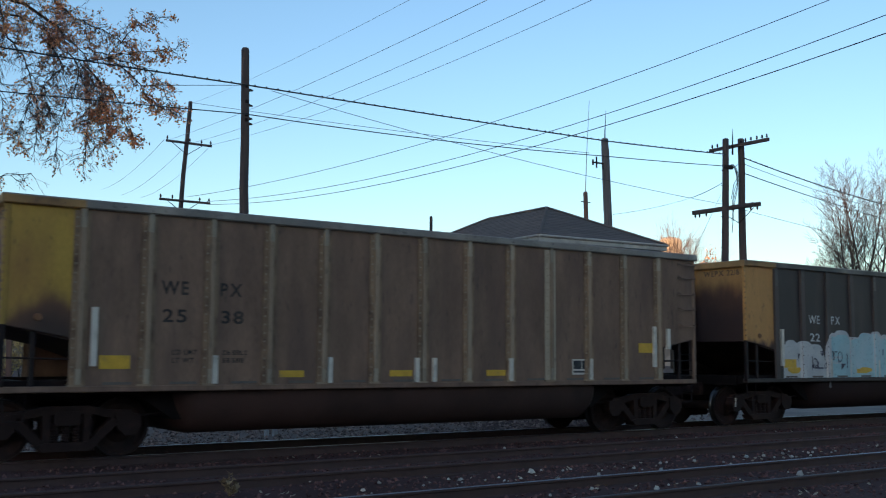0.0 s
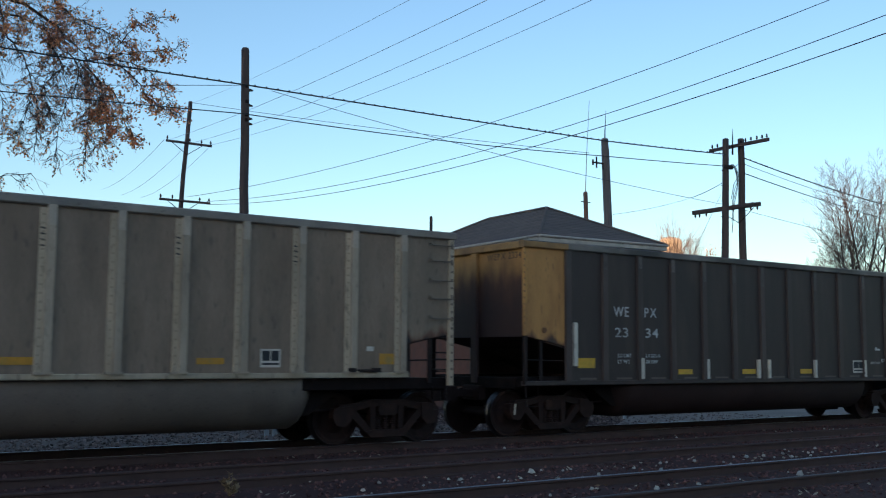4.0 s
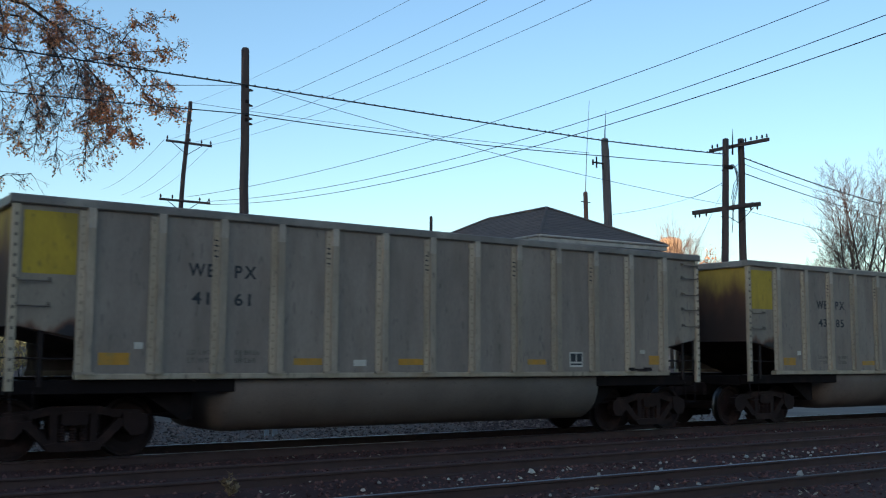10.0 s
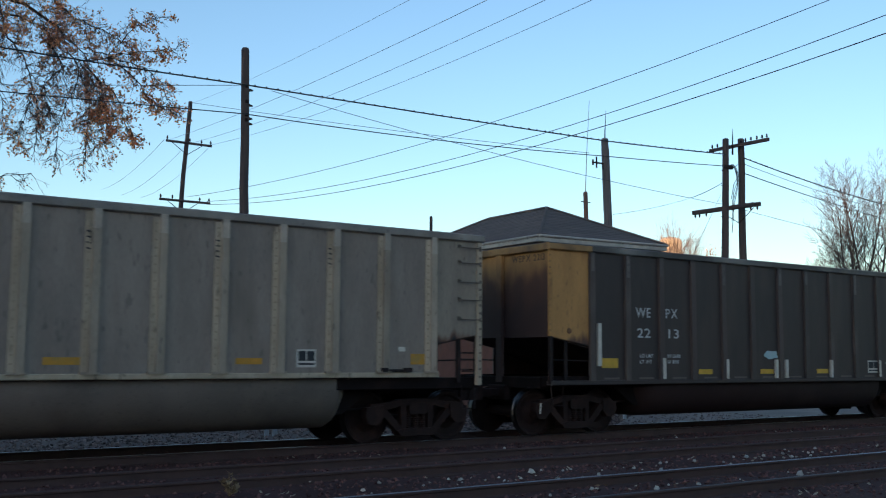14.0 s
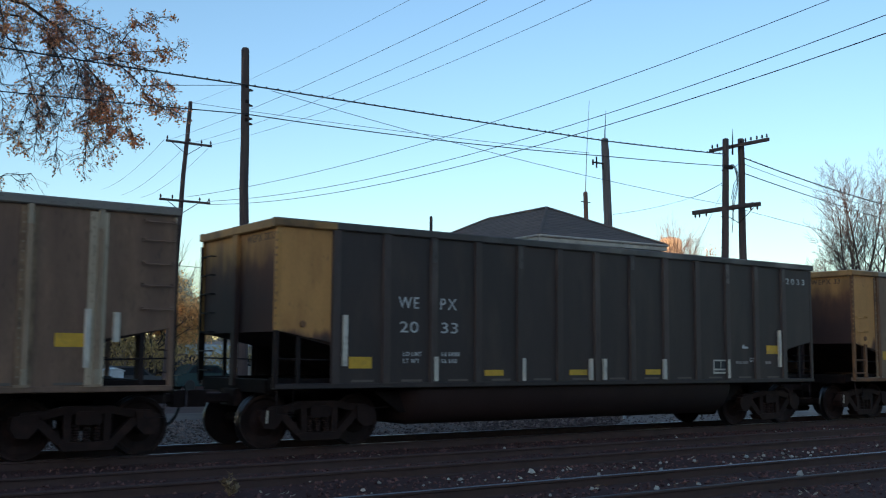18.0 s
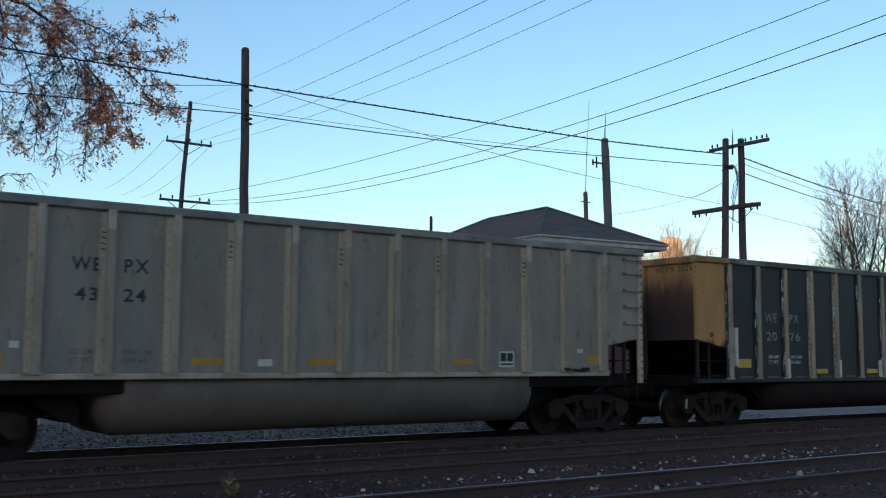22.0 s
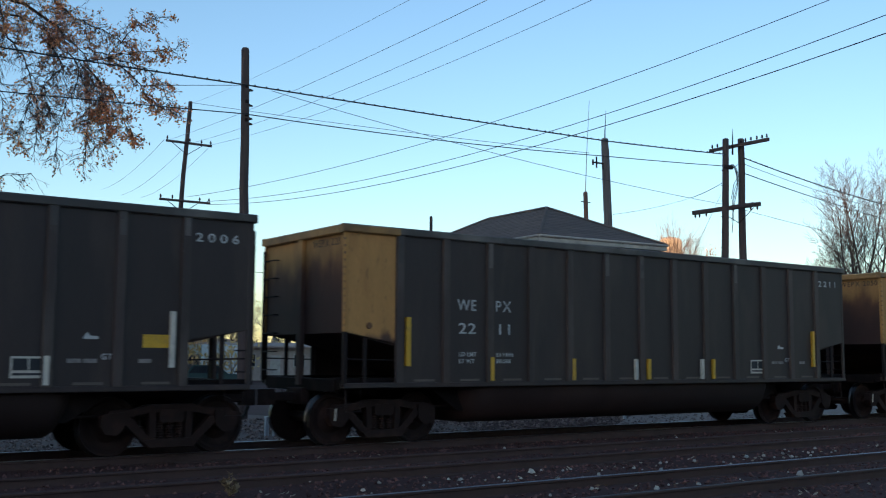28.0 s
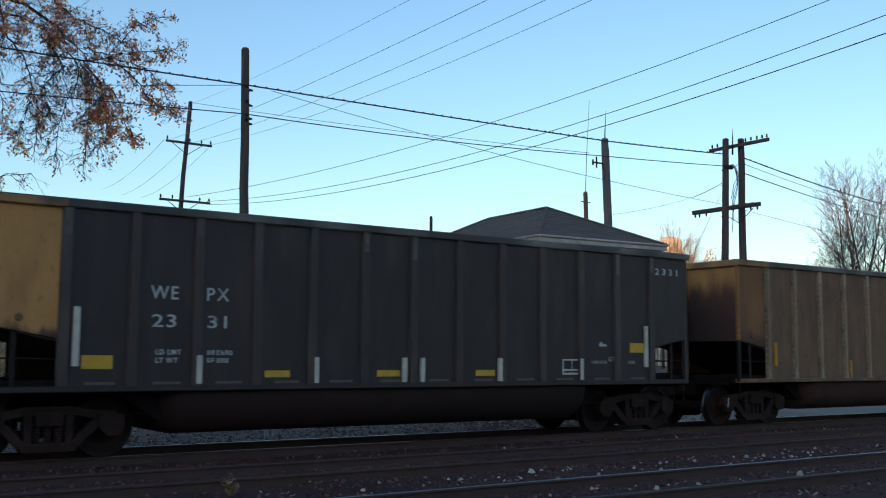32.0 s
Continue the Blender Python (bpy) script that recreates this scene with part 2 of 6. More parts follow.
M["lamp_white"] = surface("frosted_lamp_lens", (0.14, 0.13, 0.13), 0.15, bump=0)
M["gravelpost"] = surface("pale_metal_post", (0.45, 0.46, 0.47), 0.6)
M["tank_paint"] = surface("buff_tank_paint", (0.74, 0.64, 0.5), 0.7, dirt=(0.62, 0.52, 0.4), streak=0.2, scale=0.5)
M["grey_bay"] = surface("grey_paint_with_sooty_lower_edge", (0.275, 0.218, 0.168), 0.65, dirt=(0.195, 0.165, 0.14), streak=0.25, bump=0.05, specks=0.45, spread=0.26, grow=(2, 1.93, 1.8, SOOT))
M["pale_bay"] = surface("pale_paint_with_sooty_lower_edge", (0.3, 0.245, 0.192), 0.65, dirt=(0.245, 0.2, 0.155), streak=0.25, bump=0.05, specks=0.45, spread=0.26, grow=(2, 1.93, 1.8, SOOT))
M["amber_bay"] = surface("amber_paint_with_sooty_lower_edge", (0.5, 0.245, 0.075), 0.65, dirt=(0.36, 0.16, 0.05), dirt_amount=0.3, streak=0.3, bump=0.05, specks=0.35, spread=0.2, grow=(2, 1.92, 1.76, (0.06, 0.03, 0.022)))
M["bare_twig"] = surface("grey_bare_twigs", (0.12, 0.095, 0.088), 0.9, per_island=0.25, bump=0, spec=0.2)
M["chip_hat"] = surface("worn_tan_rib", (0.385, 0.28, 0.195), 0.7, dirt=(0.24, 0.185, 0.14), dirt_amount=0.4, streak=0.3, scale=5, per_object=0.15, bump=0.1, specks=0.4)
M["chip_pale"] = surface("bared_pale_primer", (0.5, 0.47, 0.43), 0.7, dirt=(0.25, 0.22, 0.2), scale=9, bump=0)
M["grey_hat"] = surface("dust_brown_rib_paint", (0.355, 0.282, 0.21), 0.7, dirt=(0.265, 0.2, 0.148), streak=0.3, per_object=0.12, bump=0.05, specks=0.4, spread=0.26)
M["rib_rub"] = surface("rubbed_pale_rib_paint", (0.42, 0.345, 0.272), 0.6, dirt=(0.32, 0.25, 0.19), streak=0.4, per_object=0.12, bump=0.05, specks=0.3, spread=0.26)
M["rib_bolt"] = surface("dusty_bolt_heads", (0.3, 0.235, 0.165), 0.7, bump=0)
M["spray_haze"] = surface("thin_pale_overspray", (0.16, 0.15, 0.155), 0.7, dirt=(0.08, 0.07, 0.07), scale=4, bump=0)
M["tie_pale"] = surface("faint_pale_scribble", (0.22, 0.21, 0.2), 0.7, scale=8, bump=0)
M["letter_end"] = surface("faded_brown_end_lettering", (0.10, 0.055, 0.03), 0.7, dirt=(0.16, 0.1, 0.05), dirt_amount=0.4, scale=6, bump=0)
M["pale_stone"] = surface("bleached_stone", (0.42, 0.39, 0.34), 0.85, per_object=0.3, scale=20, bump=0.1)
M["dull_head"] = surface("dull_brown_rail_head", (0.055, 0.036, 0.031), 0.5, 0.5, dirt=(0.04, 0.026, 0.023), scale=2, bump=0.05)
M["brown_hat"] = surface("dusty_brown_rib_paint", (0.295, 0.202, 0.132), 0.75, dirt=(0.37, 0.285, 0.205), dirt_amount=0.3, streak=0.3, per_object=0.12, bump=0.05, specks=0.4, spread=0.26)
M["brown_flange"] = surface("rust_brown_rib_flange", (0.25, 0.158, 0.094), 0.75, dirt=(0.11, 0.06, 0.038), streak=0.6, per_object=0.12, bump=0.05, specks=0.5, spread=0.26, dirt_amount=0.55, scale=7)
M["brown_rub"] = surface("rubbed_grey_rib_paint", (0.335, 0.262, 0.185), 0.65, dirt=(0.24, 0.18, 0.125), dirt_amount=0.45, streak=0.3, per_object=0.15, bump=0.05, specks=0.45, spread=0.26)
M["letter_dim"] = surface("worn_dim_lettering", (0.26, 0.235, 0.225), 0.7, dirt=(0.1, 0.09, 0.09), dirt_amount=0.4, scale=9, bump=0)
M["smudge"] = surface("faded_blue_black_smudge", (0.05, 0.038, 0.05), 0.75, dirt=(0.2, 0.112, 0.076), dirt_amount=1.0, scale=13, bump=0)
M["khaki"] = surface("dusty_khaki_paint", (0.225, 0.146, 0.096), 0.75, dirt=(0.168, 0.107, 0.07), dirt_amount=0.5, streak=0.25, bump=0.05, specks=0.4, spread=0.3)
M["khaki_tub"] = surface("dark_khaki_tub_paint", (0.1, 0.066, 0.05), 0.8, dirt=(0.06, 0.038, 0.03), scale=1.2, bump=0.05, spec=0.2)
M["spray_thin"] = surface("thin_pale_teal_spray", (0.34, 0.4, 0.38), 0.65, dirt=(0.24, 0.24, 0.22), dirt_amount=0.5, scale=9, bump=0)
M["post_bolt"] = surface("grimy_post_bolts", (0.16, 0.125, 0.095), 0.7, bump=0)
M["amber_chord"] = surface("grimy_amber_chord_paint", (0.36, 0.19, 0.065), 0.65, dirt=(0.12, 0.07, 0.04), dirt_amount=0.6, scale=2.5, bump=0.05, specks=0.4)
M["rub_pale"] = surface("rubbed_bare_rib_steel", (0.1, 0.082, 0.074), 0.6, dirt=(0.05, 0.037, 0.034), scale=9, per_object=0.4, bump=0)
M["dun"] = surface("dusty_tan_grey_paint", (0.235, 0.166, 0.118), 0.6, dirt=(0.18, 0.122, 0.083), dirt_amount=0.5, streak=0.25, per_object=0.06, bump=0.05, specks=0.4, spread=0.3)
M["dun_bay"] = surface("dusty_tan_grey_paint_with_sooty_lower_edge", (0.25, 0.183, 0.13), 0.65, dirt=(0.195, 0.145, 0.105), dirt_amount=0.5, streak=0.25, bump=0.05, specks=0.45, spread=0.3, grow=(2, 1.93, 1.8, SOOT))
# underframe black: shade beneath the cars is put into this colour
M["beam"] = surface("shade_black_underframe", (0.0105, 0.0064, 0.0062), 0.8, dirt=(0.024, 0.0128, 0.0108), bump=0.05, spec=0.15)
M["weed_leaf"] = surface("withered_brown_weed_leaf", (0.42, 0.29, 0.17), 0.85, per_island=0.4, bump=0, spec=0.2, thin=0.3)
M["brown_leaf"] = surface("flat_brown_leaf_litter", (0.17, 0.1, 0.055), 0.85, per_object=0.5, bump=0, spec=0.2)
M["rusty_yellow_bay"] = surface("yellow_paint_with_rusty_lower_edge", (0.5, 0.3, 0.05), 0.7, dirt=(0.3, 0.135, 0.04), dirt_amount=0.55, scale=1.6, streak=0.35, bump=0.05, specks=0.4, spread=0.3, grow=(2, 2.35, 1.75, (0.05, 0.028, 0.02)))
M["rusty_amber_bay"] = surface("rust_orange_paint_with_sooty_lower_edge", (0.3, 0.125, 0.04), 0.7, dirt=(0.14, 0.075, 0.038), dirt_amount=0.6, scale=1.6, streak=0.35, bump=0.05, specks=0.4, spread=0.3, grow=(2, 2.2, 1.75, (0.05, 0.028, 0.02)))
M["tan"] = surface("dusty_tan_paint", (0.215, 0.115, 0.064), 0.75, dirt=(0.14, 0.078, 0.047), streak=0.25, per_object=0.08, bump=0.05, specks=0.4, spread=0.34, dirt_amount=0.6)


# ---- building blocks ----
class Shape:
    """Collects faces for one mesh."""

    def __init__(self):
        self.v, self.f, self.m = [], [], []

    def add(self, verts, faces, mat=0):
        o = len(self.v)
        self.v += [tuple(q) for q in verts]
        self.f += [tuple(i + o for i in face) for face in faces]
        self.m += [mat] * len(faces)
        return self

    def box(self, x0, x1, y0, y1, z0, z1, c=0.0, mat=0):
        """A block; c: chamfer of the edges that run along its longest side."""
        d = (x1 - x0, y1 - y0, z1 - z0)
        if c <= 0:
            v = [(x, y, z) for z in (z0, z1) for x, y in ((x0, y0), (x1, y0), (x1, y1), (x0, y1))]
            return self.add(v, [(3, 2, 1, 0), (4, 5, 6, 7), (0, 1, 5, 4), (1, 2, 6, 5), (2, 3, 7, 6), (3, 0, 4, 7)], mat)
        a = d.index(max(d))
        b0, b1, c0, c1 = ((y0, y1, z0, z1), (x0, x1, z0, z1), (x0, x1, y0, y1))[a]
        poly = [(b0 + c, c0), (b1 - c, c0), (b1, c0 + c), (b1, c1 - c), (b1 - c, c1), (b0 + c, c1), (b0, c1 - c), (b0, c0 + c)]
        return self.prism(poly, a, (x0, y0, z0)[a], (x1, y1, z1)[a], mat)

    def prism(self, poly, axis, a, b, mat=0):
        """A 2D outline drawn out along an axis (0 x, 1 y, 2 z)."""
        put = (lambda p, s: (s, p[0], p[1]), lambda p, s: (p[0], s, p[1]), lambda p, s: (p[0], p[1], s))[axis]
        n = len(poly)
        v = [put(q, a) for q in poly] + [put(q, b) for q in poly]
        area = sum(poly[i][0] * poly[(i + 1) % n][1] - poly[(i + 1) % n][0] * poly[i][1] for i in range(n))
        flip = (area > 0) ^ (axis == 1) ^ (b < a)
        faces = [tuple(range(n))[::-1], tuple(range(n, 2 * n))] + [(i, (i + 1) % n, n + (i + 1) % n, n + i) for i in range(n)]
        if not flip:
            faces = [face[::-1] for face in faces]
        return self.add(v, faces, mat)

    def tube(self, pts, radii, n=6, mat=0, caps=True):
        pts = [Vector(q) for q in pts]
        if not hasattr(radii, "__len__"):
            radii = [radii] * len(pts)
        o = len(self.v)
        for i, q in enumerate(pts):
            d = (pts[min(i + 1, len(pts) - 1)] - pts[max(i - 1, 0)]).normalized()
            side = d.cross(Vector((0, 0, 1)) if abs(d.z) < 0.9 else Vector((1, 0, 0))).normalized()
            up = side.cross(d)
            for k in range(n):
                a = 2 * math.pi * k / n
                self.v.append(tuple(q + radii[i] * (math.cos(a) * side + math.sin(a) * up)))
        for i in range(len(pts) - 1):
            for k in range(n):
                a, b = o + i * n + k, o + i * n + (k + 1) % n
                self.f.append((a, b, b + n, a + n))
                self.m.append(mat)
        if caps:
            self.f.append(tuple(range(o, o + n))[::-1])
            e = o + (len(pts) - 1) * n
            self.f.append(tuple(range(e, e + n)))
            self.m += [mat, mat]
        return self

    def lathe(self, axis, profile, n=24, mat=0, centre=(0, 0, 0)):
        """profile: (distance along the axis, radius)."""
        o, c = len(self.v), centre
        for s, r in profile:
            for k in range(n):
                a = 2 * math.pi * k / n
                u, w = r * math.cos(a), r * math.sin(a)
                q = ((s, u, w), (u, s, w), (u, w, s))[axis]
                self.v.append((q[0] + c[0], q[1] + c[1], q[2] + c[2]))
        for i in range(len(profile) - 1):
            for k in range(n):
                a, b = o + i * n + k, o + i * n + (k + 1) % n
                face = (a, b, b + n, a + n)
                self.f.append(face if axis != 1 else face[::-1])
                self.m.append(mat)
        e = o + (len(profile) - 1) * n
        first, last = tuple(range(o, o + n))[::-1], tuple(range(e, e + n))
        self.f += [first, last] if axis != 1 else [first[::-1], last[::-1]]
        self.m += [mat, mat]
        return self

    def mesh(self, name, *mats, smooth=False):
        me = bpy.data.meshes.new(name)
        me.from_pydata(self.v, [], self.f)
        for m in mats:
            me.materials.append(M[m] if isinstance(m, str) else m)
        if len(mats) > 1:
            me.polygons.foreach_set("material_index", self.m)
        if smooth:
            me.polygons.foreach_set("use_smooth", [True] * len(self.f))
        me.update()
        return me


STORE = {}


def stored(key, make):
    if key not in STORE:
        STORE[key] = make()
    return STORE[key]


def part(name, me, parent, label="", at=None):
    ob = new(name, me)
    ob.parent = parent
    if at is not None:
        ob.matrix_basis = at
    if label:
        ob["label"] = label
    return ob


def thing(name, label, category, at=None, group="", me=None, kind=""):
    ob = new(name, me)
    if at is not None:
        ob.matrix_basis = at
    return tagged(ob, label, category, group, kind)


def block(mat, x0, x1, y0, y1, z0, z1, c=0.0):
    key = ("block", mat, round(x0, 3), round(x1, 3), round(y0, 3), round(y1, 3), round(z0, 3), round(z1, 3), c)
    return stored(key, lambda: Shape().box(x0, x1, y0, y1, z0, z1, c).mesh("block", mat))


def lettering(text, height, mat, width=0.0, weight=0.028, space=1.16):
    """Stencil letters that face -y, their lower left corner at the origin; width: drawn in or out to it."""
    def make():
        cu = bpy.data.curves.new("letters", "FONT")
        cu.body, cu.size, cu.extrude, cu.space_character, cu.offset = text, height / 0.70, 0.0015, space, height * weight
        ob = new("letters_source", cu)
        me = bpy.data.meshes.new_from_object(ob.evaluated_get(bpy.context.evaluated_depsgraph_get()))
        bpy.data.objects.remove(ob)
        me.transform(Matrix.Rotation(radians(90), 4, "X"))
        if width:
            xs = [q.co.x for q in me.vertices]
            me.transform(Matrix.Translation((-min(xs) * width / (max(xs) - min(xs)), 0, 0)) @ Matrix.Diagonal((width / (max(xs) - min(xs)), 1, 1, 1)))
        me.materials.clear()
        me.materials.append(M[mat])
        return me
    return stored(("text", text, height, mat, width, weight, space), make)


def letters(text, height, mat, car, label, at, width=0.0, weight=0.028, gap=0.2):
    """A line of stencilled letters, each a part of its own; width: drawn in or out to it."""
    row, x = [], 0.0
    for ch in text:
        if ch == " ":
            x += height * 0.5
            continue
        me = lettering(ch, height, mat, 0.0, weight)
        xs = [q.co.x for q in me.vertices]
        row.append((me, x - min(xs)))
        x += max(xs) - min(xs) + gap * height
    k = width / (x - gap * height) if width else 1.0
    if width and text.isdigit():
        # figures stand in equal cells
        cell = (width + gap * height) / len(text)
        zero = [q.co.x for q in lettering("0", height, mat, 0.0, weight).vertices]
        k = (cell - gap * height) / (max(zero) - min(zero))
        for i, (me, left) in enumerate(row):
            xs = [q.co.x for q in me.vertices]
            row[i] = (me, (cell * (i + 0.5) - gap * height / 2) / k - (max(xs) + min(xs)) / 2)
    for me, left in row:
        part("letter", me, car, label, at @ pose(left * k, 0, 0) @ Matrix.Diagonal((k, 1, 1, 1)))


# ---- ground and tracks ----
TRACKS = (9.53, 13.33, 17.0)
GAUGE = 1.505


def ground_z(x, y):
    """Height of the ground, rail tops at 0."""
    if y < 6.5:
        base = -0.20
    elif y < 19.3:
        base = -0.152
    elif y < 21.0:
        base = -0.152 - 0.348 * (y - 19.3) / 1.7
    else:
        base = -0.50
    near = max(0.0, 1 - abs(y - 12) / 30) * max(0.0, 1 - abs(x - 14) / 60)
    return base + near * (0.05 * noise.noise((x * 0.6, y * 0.6, 0)) + 0.02 * noise.noise((x * 2.3, y * 2.3, 3)))


def build_ground():
    xs = [-2500, -900, -300, -120, -60, -30] + [-20 + 0.45 * i for i in range(134)] + [45, 55, 70, 100, 160, 300, 900, 2500]
    ys = [-2500, -900, -300, -100, -40, -15, -5, 0] + [2 + 0.4 * i for i in range(66)] + [30, 34, 40, 50, 70, 100, 160, 300, 900, 2500]
    sh = Shape()
    nx = len(xs)
    v = [(x, y, ground_z(x, y)) for y in ys for x in xs]
    faces = [(j * nx + i, j * nx + i + 1, (j + 1) * nx + i + 1, (j + 1) * nx + i) for j in range(len(ys) - 1) for i in range(nx - 1)]
    sh.add(v, faces)
    tagged(new("ground", sh.mesh("ground", "ground", smooth=True)), "dark cinder and dirt ground of a rail yard", "ground", kind="structure")
    # pale gravel and paved lane beyond the tracks
    sh = Shape()
    sh.prism([(-60, 20.6), (16.5, 20.6), (18.0, 24.5), (14.0, 34), (-60, 34)], 2, -0.52, -0.40)
    tagged(new("gravel_yard", sh.mesh("yard", "yard")), "pale blue-grey gravel strip beside the tracks", "gravel", kind="structure")
    sh = Shape()
    sh.prism([(21.0, 21.3), (60, 22.6), (160, 24.6), (160, 40), (31, 29.5)], 2, -0.52, -0.38)
    tagged(new("pavement", sh.mesh("lane", "asphalt")), "worn pale asphalt apron beyond the tracks", "pavement", kind="structure")


def rail_mesh(head):
    web = [(-0.07, -0.17), (0.07, -0.17), (0.07, -0.155), (0.012, -0.135), (0.010, -0.045), (0.034, -0.034), (0.036, -0.014),
           (0.024, -0.005), (-0.024, -0.005), (-0.036, -0.014), (-0.034, -0.034), (-0.010, -0.045), (-0.012, -0.135), (-0.07, -0.155)]
    sh = Shape().prism(web, 0, -60, 190)
    crown = [(-0.036, -0.0135), (-0.031, -0.0065), (-0.022, -0.0022), (-0.01, -0.0004), (0.01, -0.0004), (0.022, -0.0022), (0.031, -0.0065), (0.036, -0.0135)]
    o = len(sh.f)
    sh.prism(crown, 0, -60, 190)
    for i, face in enumerate(sh.f[o:]):
        ys = [sh.v[q][1] for q in face]
        if len(face) == 4 and -0.0325 < min(ys) and max(ys) < 0.024 and min(sh.v[q][2] for q in face) > -0.01:
            sh.m[o + i] = 1
    return sh.mesh("rail", "railrust", head)


def build_tracks():
    rng = random.Random(5)
    heads = ("railhead", "railrust", "railhead")
    tie = stored("tie", lambda: Shape().box(-0.115, 0.115, -1.28, 1.28, -0.18, 0.0, 0.012).mesh("tie", "tie"))
    plate = stored("tie_plate", lambda: Shape().box(-0.09, 0.09, -0.17, 0.17, 0, 0.012).box(-0.06, -0.03, 0.08, 0.11, 0, 0.035).box(0.03, 0.06, -0.11, -0.08, 0, 0.035).mesh("tie_plate", "railrust"))
    for yc, head in zip(TRACKS, heads):
        track = thing("railway_track", "steel rails on old creosoted wooden ties" + (", rail tops rusty" if head == "railrust" else ", rail tops polished"), "railway track",
                      pose(0, yc, 0), "parallel tracks", kind="structure")
        for side in (-1, 1):
            top = "dull_head" if yc < 10 and side < 0 else head
            part("rail", stored(("rail", top), lambda: rail_mesh(top)), track, "steel rail with a %s top" % ("rusty" if top != "railhead" else "polished"), pose(0, side * GAUGE / 2, 0))
        rest = Shape()
        for i in range(400):
            x = -50 + i * 0.53 + rng.uniform(-0.04, 0.04)
            if 2 < x < 34:
                t = part("tie", tie, track, at=pose(x, rng.uniform(-0.05, 0.05), -0.172 + rng.uniform(-0.015, 0.005), 0, 0, rng.uniform(-1.5, 1.5)))
                for side in (-1, 1):
                    part("tie_plate", plate, t, at=pose(0, side * GAUGE / 2, 0.0))
            else:
                rest.box(x - 0.115, x + 0.115, -1.28, 1.28, -0.36, -0.175)
        tagged(part("far_ties", rest.mesh("far_ties", "tie"), track, "creosoted wooden ties farther along"), kind="stuff")


def stones(rng, n, region, size, mat, name, label, flat=1.0, power=2.2):
    """Loose stones in one mesh: squashed random octahedra lying on the ground."""
    sh = Shape()
    x0, x1, y0, y1 = region
    for _ in range(n):
        x, y = rng.uniform(x0, x1), rng.uniform(y0, y1)
        r = size[0] + (size[1] - size[0]) * rng.random() ** power
        z = ground_z(x, y) + 0.2 * r
        if y > 20.6:
            z = max(z, -0.40 + 0.2 * r)
        a = rng.uniform(0, 6.28)
        v = []
        for k in range(4):
            rr = r * rng.uniform(0.7, 1.2)
            v.append((x + rr * math.cos(a + k * 1.571), y + rr * math.sin(a + k * 1.571), z + rng.uniform(-0.3, 0.3) * r * flat))
        v += [(x + rng.uniform(-0.4, 0.4) * r, y + rng.uniform(-0.4, 0.4) * r, z + r * flat * rng.uniform(0.5, 0.9)), (x, y, z - 0.6 * r)]
        sh.add(v, [(0, 1, 4), (1, 2, 4), (2, 3, 4), (3, 0, 4), (1, 0, 5), (2, 1, 5), (3, 2, 5), (0, 3, 5)])
    return tagged(new(name, sh.mesh(name, mat)), label, "gravel", kind="stuff")


